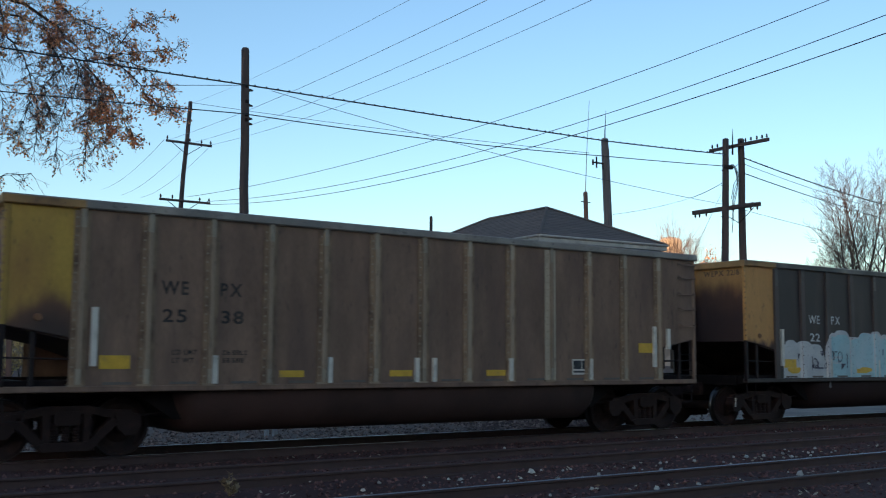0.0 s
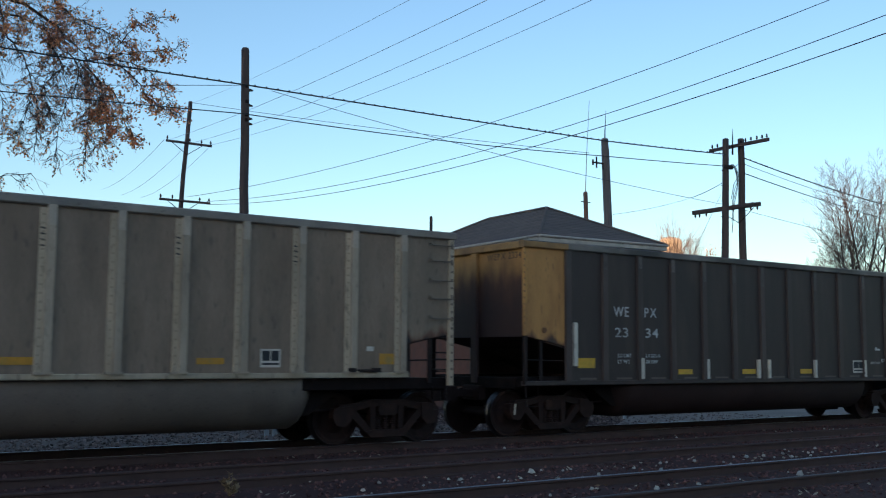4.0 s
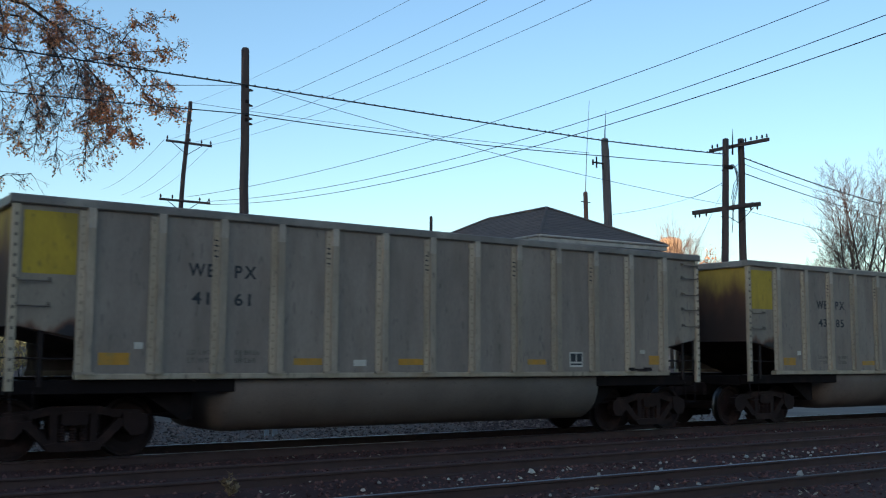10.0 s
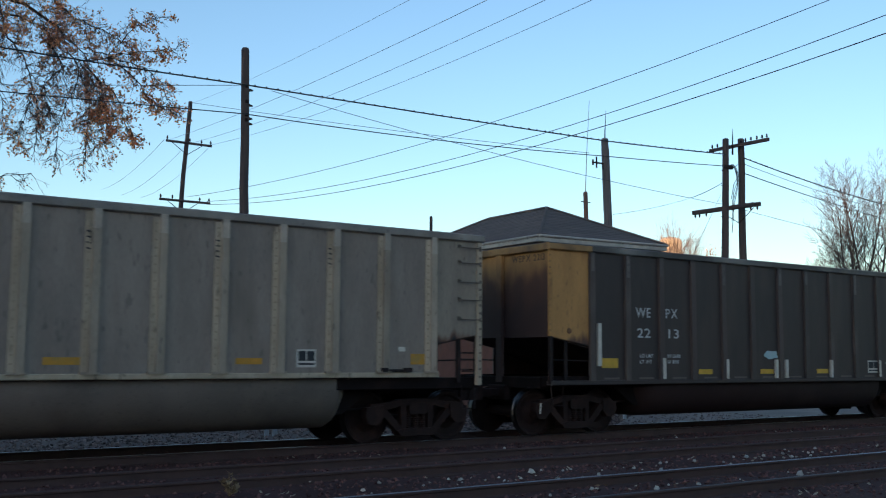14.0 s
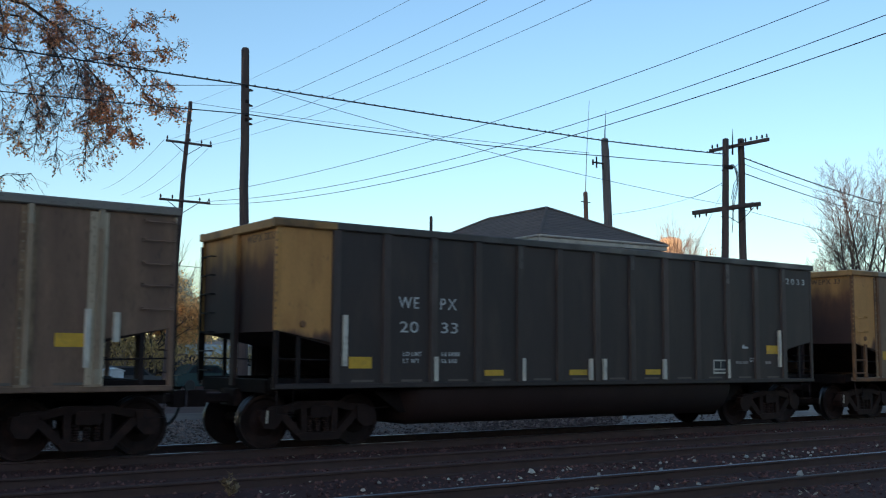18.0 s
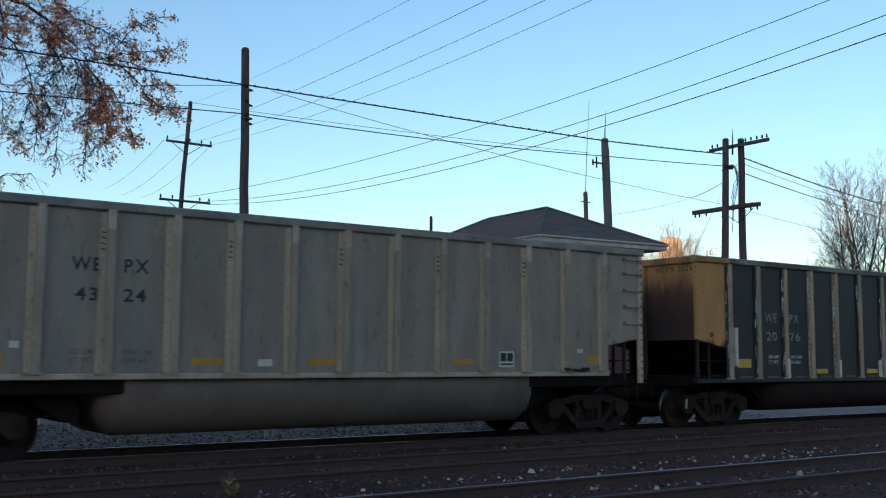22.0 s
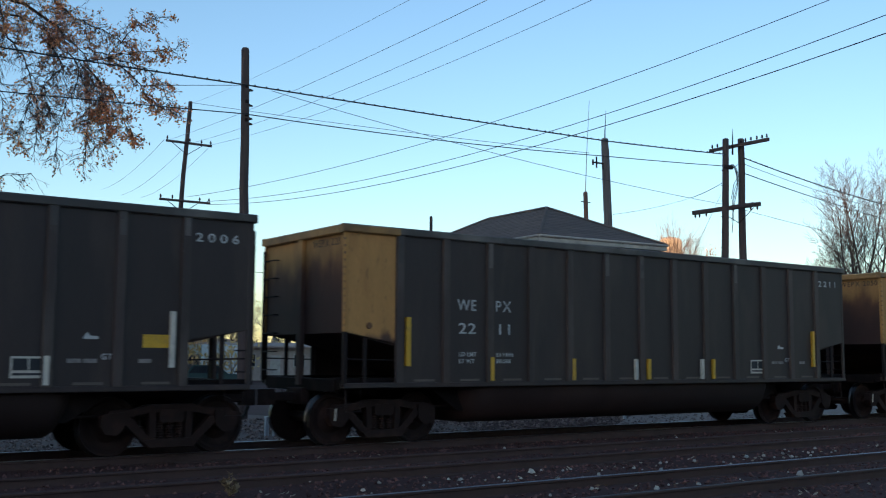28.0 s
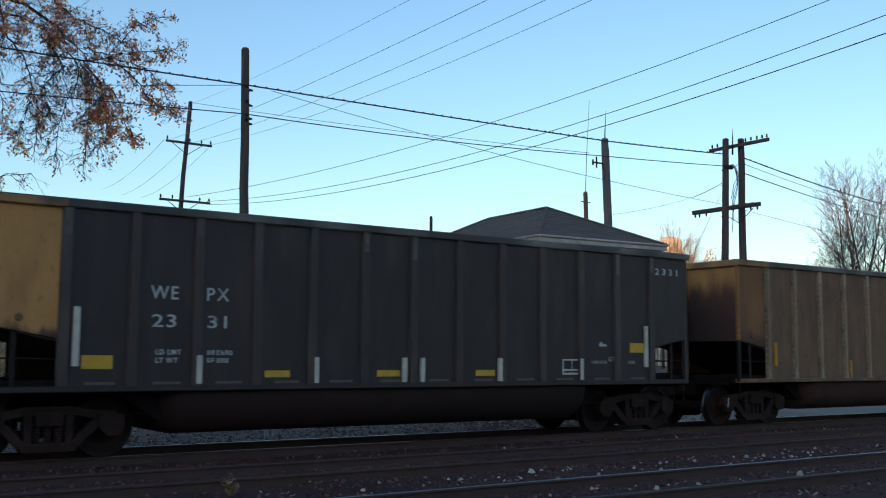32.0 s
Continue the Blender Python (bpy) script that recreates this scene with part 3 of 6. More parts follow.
def build_litter():
    rng = random.Random(11)
    stones(rng, 34000, (2.0, 34.0, 7.0, 20.2), (0.012, 0.045), "gravel", "ballast", "dark dusty crushed stone ballast between the ties")
    stones(rng, 14000, (0.0, 30.0, 19.8, 30.0), (0.02, 0.07), "far_gravel", "loose_gravel", "pale blue-grey crushed stone beyond the tracks")
    # dry leaves and pale stones, a few near enough to count
    leaf = stored("dry_leaf", lambda: Shape().add([(-0.05, 0, 0), (-0.01, 0.035, 0.012), (0.055, 0.005, 0.03), (0.0, -0.035, 0.014), (0, 0, -0.004)], [(0, 4, 1), (1, 4, 2), (2, 4, 3), (3, 4, 0)]).mesh("dry_leaf", "dry_leaf"))
    for i in range(150):
        y = rng.choice((rng.uniform(10.6, 12.4), rng.uniform(11.0, 12.3), rng.uniform(7.2, 8.4), rng.uniform(14.5, 15.9), rng.uniform(9, 10)))
        x = rng.uniform(0.45, 1.6) * y
        s = rng.uniform(0.35, 0.95)
        ob = thing("fallen_leaf", "curled pale dry leaf lying on the ballast", "leaf", Matrix.Translation((x, y, ground_z(x, y) + 0.04)) @ Euler((rng.uniform(-.4, .4), rng.uniform(-.4, .4), rng.uniform(0, 6))).to_matrix().to_4x4() @ Matrix.Scale(s, 4), "fallen leaves", leaf)
    flat = stored("flat_leaf", lambda: Shape().add([(-0.05, 0, 0), (-0.01, 0.03, 0.006), (0.055, 0.005, 0.012), (0.0, -0.032, 0.008), (0, 0, -0.002)], [(0, 4, 1), (1, 4, 2), (2, 4, 3), (3, 4, 0)]).mesh("flat_leaf", "brown_leaf"))
    for i in range(140):
        y = rng.choice((rng.uniform(7.0, 8.6), rng.uniform(8.9, 10.2), rng.uniform(10.4, 12.4)))
        x = rng.uniform(0.7, 1.6) * y
        thing("fallen_leaf", "flat dark brown leaf lying in the dirt", "leaf", Matrix.Translation((x, y, ground_z(x, y) + 0.03)) @ Euler((rng.uniform(-.3, .3), rng.uniform(-.3, .3), rng.uniform(0, 6))).to_matrix().to_4x4() @ Matrix.Scale(rng.uniform(0.4, 0.9), 4), "fallen leaves", flat)
    pebble = stored("pale_stone", lambda: Shape().add([(-.05, -.03, 0), (.04, -.045, 0), (.06, .02, 0), (-.01, .05, 0), (-.03, -.02, .04), (.03, -.02, .055), (.02, .025, .045), (0, 0, -.02)],
                    [(0, 1, 5, 4), (1, 2, 6, 5), (2, 3, 6), (3, 0, 4), (4, 5, 6), (3, 4, 6), (1, 0, 7), (2, 1, 7), (3, 2, 7), (0, 3, 7)]).mesh("pale_stone", "pale_stone"))
    for x, y, s in ((10.1, 11.95, 1.5), (10.25, 9.6, 1.2), (6.6, 10.5, 1.3), (13.3, 9.6, 1.6), (14.6, 11.6, 1.1), (15.2, 11.7, 1.1), (13.4, 11.7, 1.0), (9.0, 12.6, 0.9), (12.9, 12.0, .9), (7.9, 9.4, 1.0), (16.0, 11.9, 1.0)):
        thing("pale_stone", "single pale stone lying on the ballast", "stone", Matrix.Translation((x, y, ground_z(x, y) + 0.03)) @ Matrix.Rotation(x, 4, "Z") @ Matrix.Scale(s * 0.75, 4), "pale stones", pebble)
    for i in range(70):
        y = rng.choice((rng.uniform(10.9, 12.3), rng.uniform(11.2, 11.9), rng.uniform(9.2, 10.0), rng.uniform(14.4, 15.6)))
        x = y * rng.uniform(0.6, 1.5)
        thing("pale_stone", "single pale stone lying on the ballast", "stone", Matrix.Translation((x, y, ground_z(x, y) + 0.03)) @ Matrix.Rotation(x * 9, 4, "Z") @ Matrix.Scale(rng.uniform(0.25, 0.65), 4), "pale stones", pebble)
    weed = thing("weed", "small dried brown weed among the stones", "weed", pose(5.35, 12.05, -0.2))
    stems, leaves = Shape(), Shape()
    for i in range(16):
        a, l = rng.uniform(0, 6.28), rng.uniform(0.12, 0.36)
        tip = Vector((math.cos(a) * l * 0.45, math.sin(a) * l * 0.45, l))
        stems.tube([(0, 0, -0.03), tip * 0.5 + Vector((0, 0, 0.03)), tip], [0.004, 0.003, 0.002], 4)
        for k in range(4):
            q = tip * rng.uniform(0.4, 1.0)
            b, s = rng.uniform(0, 6.28), rng.uniform(0.03, 0.06)
            leaves.add([q, q + Vector((math.cos(b) * s, math.sin(b) * s, s * .3)), q + Vector((math.cos(b + .6) * s * 1.6, math.sin(b + .6) * s * 1.6, s * .9)), q + Vector((math.cos(b + 1.2) * s, math.sin(b + 1.2) * s, s * .6))], [(0, 1, 2, 3)])
    tagged(part("stems", stems.mesh("stems", "weed"), weed), kind="stuff")
    tagged(part("leaves", leaves.mesh("leaves", "weed_leaf"), weed), kind="stuff")


# ---- poles and wires ----
def insulator_mesh():
    return stored("insulator", lambda: Shape().lathe(2, [(0, 0.018), (0.06, 0.018), (0.06, 0.045), (0.10, 0.05), (0.12, 0.032), (0.14, 0.042), (0.18, 0.03), (0.20, 0.012)], 8).mesh("insulator", "glass_ins", smooth=True))


def pole_thing(name, label, foot, top, radius, mat, group="utility poles"):
    foot, top = Vector(foot), Vector(top)
    pole = thing(name, label, "utility pole", Matrix.Translation(foot), group)
    d = top - foot
    rng = random.Random(int(foot.x * 10))
    n = 8
    pts = [d * (i / n) + Vector((rng.uniform(-.02, .02), rng.uniform(-.02, .02), 0)) * (0 < i < n) for i in range(n + 1)]
    sh = Shape().tube(pts, [radius * (1.35 - 0.35 * i / n) for i in range(n + 1)], 12)
    sh.lathe(2, [(-0.002, radius), (0.05, radius * 0.8), (0.07, radius * 0.3)], 12, centre=tuple(d))
    part("shaft", sh.mesh("shaft", mat, smooth=False), pole)
    return pole


def wire(name, label, a, b, sag, r=0.012, mat="wire", t1=1.0, group="overhead wires"):
    """A hanging wire from a to b (t1 past 1: it goes on beyond b)."""
    a, b = Vector(a), Vector(b)
    n = 28
    pts = []
    for i in range(n + 1):
        t = t1 * i / n
        q = a.lerp(b, t)
        q.z -= 4 * sag * t * (1 - t)
        pts.append(q - a)
    ob = thing(name, label, "wire", Matrix.Translation(a), group, Shape().tube(pts, r, 5).mesh("wire", mat))
    return ob


def build_poles():
    ins = insulator_mesh()
    a = pole_thing("utility_pole", "tall bare dark brown wooden utility pole", (13.65, 30, -0.55), (13.42, 30, 11.32), 0.125, "pole")
    for z in (10.15, 9.65, 9.22, 9.05):
        part("bracket", block("iron", -0.05, 0.05, -0.17, 0.17, -0.05, 0.05, 0.01), a, at=pose(-0.21 + (11 - z) * 0.01, 0, z + 0.5))
        part("insulator", ins, a, at=pose(-0.12, 0, z + 0.42, 0, 90, 0))
    for z in (10.0, 9.3, 8.7):
        part("clamp", stored("clamp", lambda: Shape().box(-0.14, -0.06, -0.05, 0.05, 0, 0.12, 0.01).mesh("clamp", "iron")), a, at=pose(0.0 + (11 - z) * .01, 0, z))
    c = pole_thing("utility_pole", "silvered wooden utility pole with a thin lightning rod on top", (29.75, 30, -0.55), (29.29, 30, 10.41), 0.15, "pole_grey")
    part("rod", Shape().tube([(-0.45, 0, 10.9), (-0.44, 0, 11.3), (-0.38, 0, 12.2)], [0.03, 0.022, 0.006], 6).mesh("rod", "steel"), c)
    part("conduit", Shape().tube([(-0.29, -0.04, 10.6), (-0.17, -0.04, 8.0), (0.02, -0.04, 4.0), (0.2, -0.04, 0.2)], 0.025, 6).mesh("conduit", "steel"), c, "thin dark cable pipe")
    sh = Shape().box(-1.05, -0.25, -0.03, 0.03, 9.93, 9.99).box(-0.95, -0.9, -0.02, 0.02, 9.75, 10.2).box(-1.15, -1.1, -0.03, 0.03, 9.85, 10.07).box(-0.6, -0.56, -0.02, 0.02, 9.72, 9.96)
    part("bracket", sh.mesh("bracket", "iron"), c, "small iron side bracket")
    d = pole_thing("antenna_pole", "reddish wooden pole carrying a tall white whip aerial", (32.05, 34, -0.55), (31.96, 34, 8.98), 0.1, "pole_red")
    part("whip_aerial", Shape().tube([(-0.09, 0, 9.5), (0.0, 0, 11.2), (0.19, 0, 13.85)], [0.02, 0.016, 0.008], 6).mesh("whip", "galv"), d, "thin white whip aerial")
    part("crosspiece", Shape().box(-0.35, 0.2, -0.02, 0.02, 9.1, 9.13).mesh("crosspiece", "steel"), d)
    s = pole_thing("stub_pole", "short dark top of a wooden pole behind the yard", (23.5, 34, -0.55), (23.47, 34, 7.14), 0.06, "pole")
    # a braced pair of poles that share two crossarms
    e = pole_thing("utility_pole", "dark wooden pole with climbing steps, one of a braced pair", (36.4, 30, -0.55), (36.82, 30, 11.37), 0.14, "pole")
    for i in range(11):
        z = 3.5 + 0.7 * i
        part("climbing_step", block("iron", -0.3, -0.14, -0.012, 0.012, -0.012, 0.012), e, at=pose(0.035 * z, 0, z))
    e2 = pole_thing("utility_pole", "dark wooden pole carrying two long crossarms", (37.83, 30, -0.55), (37.88, 30, 11.51), 0.145, "pole")
    arm = Shape().box(-0.06, 0.06, -1.85, 1.45, -0.075, 0.075, 0.01).mesh("crossarm", "pole")
    top = part("crossarm", arm, e2, "long weathered wooden crossarm", pose(-0.25, 0.1, 11.75))
    for y in (-1.75, -1.5, -1.22, -0.9, -0.6, -0.35, 0.4, 1.0, 1.3):
        part("insulator", ins, top, at=pose(0, y, 0.07))
    arm2 = part("crossarm", Shape().box(-0.065, 0.065, -1.6, 2.2, -0.09, 0.09, 0.01).mesh("crossarm", "pole"), e2, "heavy wooden crossarm below", pose(-0.7, 0.05, 8.85))
    arm3 = part("crossarm", Shape().box(-0.06, 0.06, -1.4, 2.0, -0.08, 0.08, 0.01).mesh("crossarm", "pole"), e2, at=pose(-0.98, 0.0, 8.83))
    for y in (-1.45, -1.1, 1.4, 1.8, 2.05):
        part("insulator", ins, arm2, at=pose(0, y, -0.25))
    for y0, y1 in ((-0.9, 0), (0.9, 0)):
        part("brace", Shape().tube([(-0.3, y0, 8.8), (-0.2, y1, 8.2)], 0.018, 5).mesh("brace", "iron"), e2)
    part("rod", Shape().tube([(-0.55, 0, 11.3), (-0.52, 0, 12.0), (-0.5, 0, 12.5)], [0.045, 0.03, 0.006], 6).mesh("rod", "steel"), e2, "thin lightning rod")
    for k in range(4):
        jump = Shape().tube([(-1.05, -0.2, 10.72), (-0.85 + 0.03 * k, -0.26, 10.78 - 0.05 * k), (-0.62, -0.26, 10.62 - 0.12 * k), (-0.45 - 0.03 * k, -0.22, 10.3 - 0.2 * k), (-0.75, -0.2, 9.9 - 0.3 * k), (-0.9, -0.16, 9.2 - 0.5 * k)], 0.016, 5)
        part("jumper_cable", jump.mesh("jumper", "wire"), e2, "looping black jumper cable")
    part("jumper_cable", Shape().tube([(-0.8, -0.2, 10.62), (-0.4, -0.2, 10.85), (-0.1, -0.18, 11.2)], 0.016, 5).mesh("jumper", "wire"), e2, "looping black jumper cable")
    part("cable_clamp", Shape().box(-1.3, -0.86, -0.28, -0.12, 10.55, 10.72, 0.03).mesh("clamp", "steel"), e2, "black bundle of cable clamps")
    # farther leaning pole whose two arms carry the lines over the tracks
    b = pole_thing("utility_pole", "far leaning wooden pole with two crossarms", (16.62, 45, -0.5), (17.47, 45, 13.19), 0.095, "pole")
    for z, x0, x1, xc in ((11.75, -1.0, 1.18, 0.72), (9.05, -1.1, 1.3, 0.6)):
        cross = part("crossarm", Shape().box(x0, x1, -0.16, -0.06, -0.05, 0.05, 0.008).mesh("crossarm", "pole"), b, at=pose(xc, 0, z))
        for x in (x0 + 0.05, 0.12 if z > 10 else -0.5, x1 - 0.05, x1 - 0.5):
            part("insulator", ins, cross, at=pose(x, -0.11, 0.04))
        for sx in (-1, 1):
            part("brace", Shape().tube([(0.75 * sx, -0.11, -0.03), (0, -0.1, -0.55)], 0.016, 5).mesh("brace", "iron"), cross)
    f = pole_thing("utility_pole", "distant reddish wooden pole with one crossarm", (13.45, 60, -0.5), (13.27, 60, 8.67), 0.12, "pole_red")
    cross = part("crossarm", Shape().box(-0.8, 0.75, -0.16, -0.06, -0.05, 0.05).mesh("crossarm", "pole"), f, at=pose(-0.15, 0, 8.2))
    for x in (-0.7, -0.3, 0.65):
        part("insulator", ins, cross, at=pose(x, -0.11, 0.04))
    # the lashed cable along the yard and the plainer lines beside it
    y = 29.83
    spans = [((-22, y, 10.7), (13.3, y, 10.12), 0.35), ((13.3, y, 10.12), (29.2, y, 10.32), 0.02), ((29.2, y, 10.32), (36.6, y, 10.66), 0.02), ((37.9, y, 10.63), (78, y, 10.3), 1.3)]
    for p0, p1, sag in spans:
        w = wire("lashed_cable", "thick black telephone cable with lashing rings", p0, p1, sag, 0.026)
        a0, b0 = Vector(p0), Vector(p1)
        n = int((b0 - a0).length / 0.4)
        ring = Shape()
        for i in range(1, n):
            t = i / n
            q = a0.lerp(b0, t) - a0
            q.z -= 4 * sag * t * (1 - t)
            ring.box(q.x - 0.02, q.x + 0.02, q.y - 0.02, q.y + 0.02, q.z - 0.01, q.z + 0.052)
        tagged(part("lashing_rings", ring.mesh("rings", "wire"), w), kind="stuff")
    lab = "thin black overhead wire"
    for p0, p1, sag, r in (((-22, y, 8.0), (13.35, y, 9.18), 0.25, 0.018), ((13.35, y, 9.18), (29.15, y, 9.69), 0.13, 0.018), ((29.15, y, 9.69), (36.6, y, 10.12), 0.02, 0.018),
                           ((37.9, y, 9.92), (78, y, 8.3), 0.9, 0.022), ((37.9, y, 10.35), (78, y, 9.9), 1.3, 0.013), ((-22, 30.2, 4.9), (13.45, 30.2, 10.2), 0.1, 0.010),
                           ((14.3, y, 10.07), (36.4, y, 8.37), 0.25, 0.010), ((36.4, y, 8.37), (80, y, 7.0), 0.7, 0.010), ((17.47, 45, 13.2), (28.4, 30, 9.76), 0.1, 0.010),
                           ((29.55, y, 7.34), (34.2, y, 8.45), 0.08, 0.007), ((34.2, y, 8.45), (36.3, y, 9.32), 0.05, 0.014), ((34.3, y, 6.0), (36.2, y, 8.79), 0.0, 0.007)):
        wire("overhead_wire", lab, p0, p1, sag, r)
    for p0, p1, sag in (((16.4, 45, 11.27), (12.38, 16, 8.75), 0.2), ((17.56, 45, 11.29), (13.96, 16, 9.09), 0.28), ((18.41, 45, 11.29), (15.3, 16, 9.37), 0.36), ((17.47, 45, 13.14), (10.51, 16, 8.36), 0.14)):
        wire("overhead_wire", "thin grey line crossing high over the tracks", p0, p1, sag, 0.0065 if p0[2] < 13 else 0.004, "wire_grey", 1.35)
    for p0, p1, sag in (((17.45, 45, 8.77), (22.54, 15, 10.6), 0.68), ((18.41, 45, 8.65), (20.05, 12, 8.89), 0.84), ((18.5, 45, 8.52), (16.68, 10, 7.33), 0.78)):
        wire("overhead_wire", "black line sagging over the tracks", p0, p1, sag, 0.0105, "wire", 1.25)
    for p0, p1 in (((16.29, 45, 11.31), (24.1, 80, 14.3)), ((17.47, 45, 11.33), (25.66, 80, 14.0)), ((18.47, 45, 11.24), (27.25, 80, 13.96))):
        wire("overhead_wire", "thin grey line running on to the next pole", p0, p1, 0.4, 0.009, "wire_grey")
    wire("overhead_wire", lab, (5, 40, 5.6), (25, 40, 5.0), 0.15, 0.012)


# ---- signal tower ----
def build_tower():
    tower = thing("signal_tower", "old two-storey brick signal tower with a grey hipped roof", "tower", pose(27.03, 32.92, 0, 0, 0, -3.5))
    w, d = 3.06, 5.6                 # half spans of the eaves
    ez, rz = 5.84, 7.46
    r0, r1 = -2.06, 2.06             # ridge ends along y
    bw, bd = w - 0.75, d - 0.75
    wall = Shape()
    for x0, x1, y0, y1 in ((-bw, bw, -bd, -bd + .3), (-bw, bw, bd - .3, bd), (-bw, -bw + .3, -bd + .3, bd - .3), (bw - .3, bw, -bd + .3, bd - .3)):
        wall.box(x0, x1, y0, y1, -0.55, ez - 0.1)
    part("wall", wall.mesh("wall", "brick"), tower, "dark red brick walls")
    soffit = Shape().box(-w + .05, w - .05, -d + .05, d - .05, ez - 0.12, ez - 0.06)
    part("soffit", soffit.mesh("soffit", "trim"), tower)
    for x0, x1, y0, y1 in ((-w, w, -d, -d + 0.06), (-w, w, d - .06, d), (-w, -w + .06, -d + .06, d - .06), (w - .06, w, -d + .06, d - .06)):
        part("fascia", Shape().box(x0, x1, y0, y1, ez - 0.19, ez).mesh("fascia", "trim"), tower, "dull white eaves board")
        part("gutter", Shape().box(x0 - .05, x1 + .05, y0 - .05, y1 + .05, ez - 0.03, ez + 0.05, 0.02).mesh("gutter", "trim"), tower)
    roof = Shape()
    v = [(-w, -d, ez), (w, -d, ez), (w, d, ez), (-w, d, ez), (0, r0, rz), (0, r1, rz)]
    v += [(x, y, z - 0.06) for x, y, z in v]
    roof.add(v, [(0, 1, 4), (1, 2, 5, 4), (2, 3, 5), (3, 0, 4, 5), (6, 7, 8, 9), (0, 6, 7, 1), (1, 7, 8, 2), (2, 8, 9, 3), (3, 9, 6, 0)])
    deck = part("roof", roof.mesh("roof", "shingle"), tower, "grey asphalt shingle hipped roof")
    # courses of shingle strips, each lying on the one below
    n = 17
    for i in range(n):
        t0, t1 = i / n, (i + 1.25) / n
        t1 = min(t1, 1)
        def ring(t, lift):
            yy0, yy1 = -d + (r0 + d) * t, d + (r1 - d) * t
            z = ez + (rz - ez) * t + lift
            return [(-w * (1 - t), yy0, z), (w * (1 - t), yy0, z), (w * (1 - t), yy1, z), (-w * (1 - t), yy1, z)]
        lo, hi = ring(t0, 0.026), ring(t1, 0.012)
        under = ring(t0, 0.012)
        for k in range(4):
            k2 = (k + 1) % 4
            sh = Shape().add([lo[k], lo[k2], hi[k2], hi[k], under[k], under[k2]], [(0, 1, 2, 3), (4, 5, 1, 0)])
            part("shingle_course", sh.mesh("shingle_course", "shingle"), deck)
    for a, b in (((0, r0, rz), (0, r1, rz)), ((0, r0, rz), (-w, -d, ez)), ((0, r0, rz), (w, -d, ez)), ((0, r1, rz), (-w, d, ez)), ((0, r1, rz), (w, d, ez))):
        a, b = Vector(a) + Vector((0, 0, .03)), Vector(b) + Vector((0, 0, .03))
        part("ridge_cap", Shape().tube([a, b], 0.07, 6).mesh("ridge_cap", "shingle"), deck)
    for y, x in [(-bd, xx) for xx in (-1.4, 0, 1.4)]:
        win = part("window", Shape().box(x - .55, x + .55, y - .04, y + .02, 3.4, 5.1).mesh("window", "trim"), tower)
        part("pane", Shape().box(x - .45, x + .45, y - .06, y - .03, 3.5, 4.2).mesh("pane", "pane"), win)
        part("pane", Shape().box(x - .45, x + .45, y - .06, y - .03, 4.3, 5.0).mesh("pane", "pane"), win)
    for yy in (-2.6, -0.9, 0.9, 2.6):
        win = part("window", Shape().box(-bw - .04, -bw + .02, yy - .55, yy + .55, 3.4, 5.1).mesh("window", "trim"), tower)
        part("pane", Shape().box(-bw - .06, -bw - .03, yy - .45, yy + .45, 3.5, 4.2).mesh("pane", "pane"), win)
        part("pane", Shape().box(-bw - .06, -bw - .03, yy - .45, yy + .45, 4.3, 5.0).mesh("pane", "pane"), win)


# ---- trees ----
def grow(sh, rng, p, d, length, radius, depth, tips, bend=0.25, droop=0.0, kids=(2, 4), shrink=0.68, spread=0.75, seg=3, rmin=0.0):
    """One limb and its offshoots."""
    pts, rad = [p.copy()], [radius]
    q, dd = p.copy(), d.normalized()
    for i in range(seg):
        dd = (dd + Vector((rng.uniform(-1, 1), rng.uniform(-1, 1), rng.uniform(-1, 1) - droop)) * bend * 0.6).normalized()
        q = q + dd * (length / seg)
        pts.append(q.copy())
        rad.append(radius * (1 - 0.5 * (i + 1) / seg))
    sh.tube(pts, rad, 5 if radius > 0.05 else 3, 0 if radius > 0.03 else 1, caps=False)
    if depth == 0:
        tips.append((pts[-1], dd))
        tips.append((pts[-2], dd))
        return
    for k in range(rng.randint(*kids)):
        t = rng.uniform(0.35, 1.0)
        i = min(int(t * seg), seg - 1)
        base = pts[i].lerp(pts[i + 1], t * seg - i)
        side = Vector((rng.uniform(-1, 1), rng.uniform(-1, 1), rng.uniform(-0.4, 0.8)))
        grow(sh, rng, base, dd + side * spread, length * shrink * rng.uniform(0.75, 1.15), max(radius * 0.55, rmin), depth - 1, tips, bend, droop, kids, shrink, spread, seg, rmin)
    grow(sh, rng, pts[-1], dd, length * shrink, max(radius * 0.5, rmin), depth - 1, tips, bend, droop, kids, shrink, spread, seg, rmin)


def leaf_cloud(sh, rng, tips, per_tip, size, scatter, chance=1.0, drop=0.0, wide=0.45):
    for q, d in tips:
        if rng.random() > chance:
            continue
        for _ in range(per_tip):
            c = q + Vector((rng.gauss(0, scatter), rng.gauss(0, scatter), rng.gauss(0, scatter) - drop))
            s = size * rng.uniform(0.6, 1.3)
            u = Vector((rng.uniform(-1, 1), rng.uniform(-1, 1), rng.uniform(-1, 1))).normalized()
            w = u.cross(Vector((rng.uniform(-1, 1), rng.uniform(-1, 1), rng.uniform(-1, 1)))).normalized()
            sh.add([c - u * s, c + w * s * wide - u * s * .2, c + u * s, c - w * s * wide + u * s * .1], [(0, 1, 2, 3)])


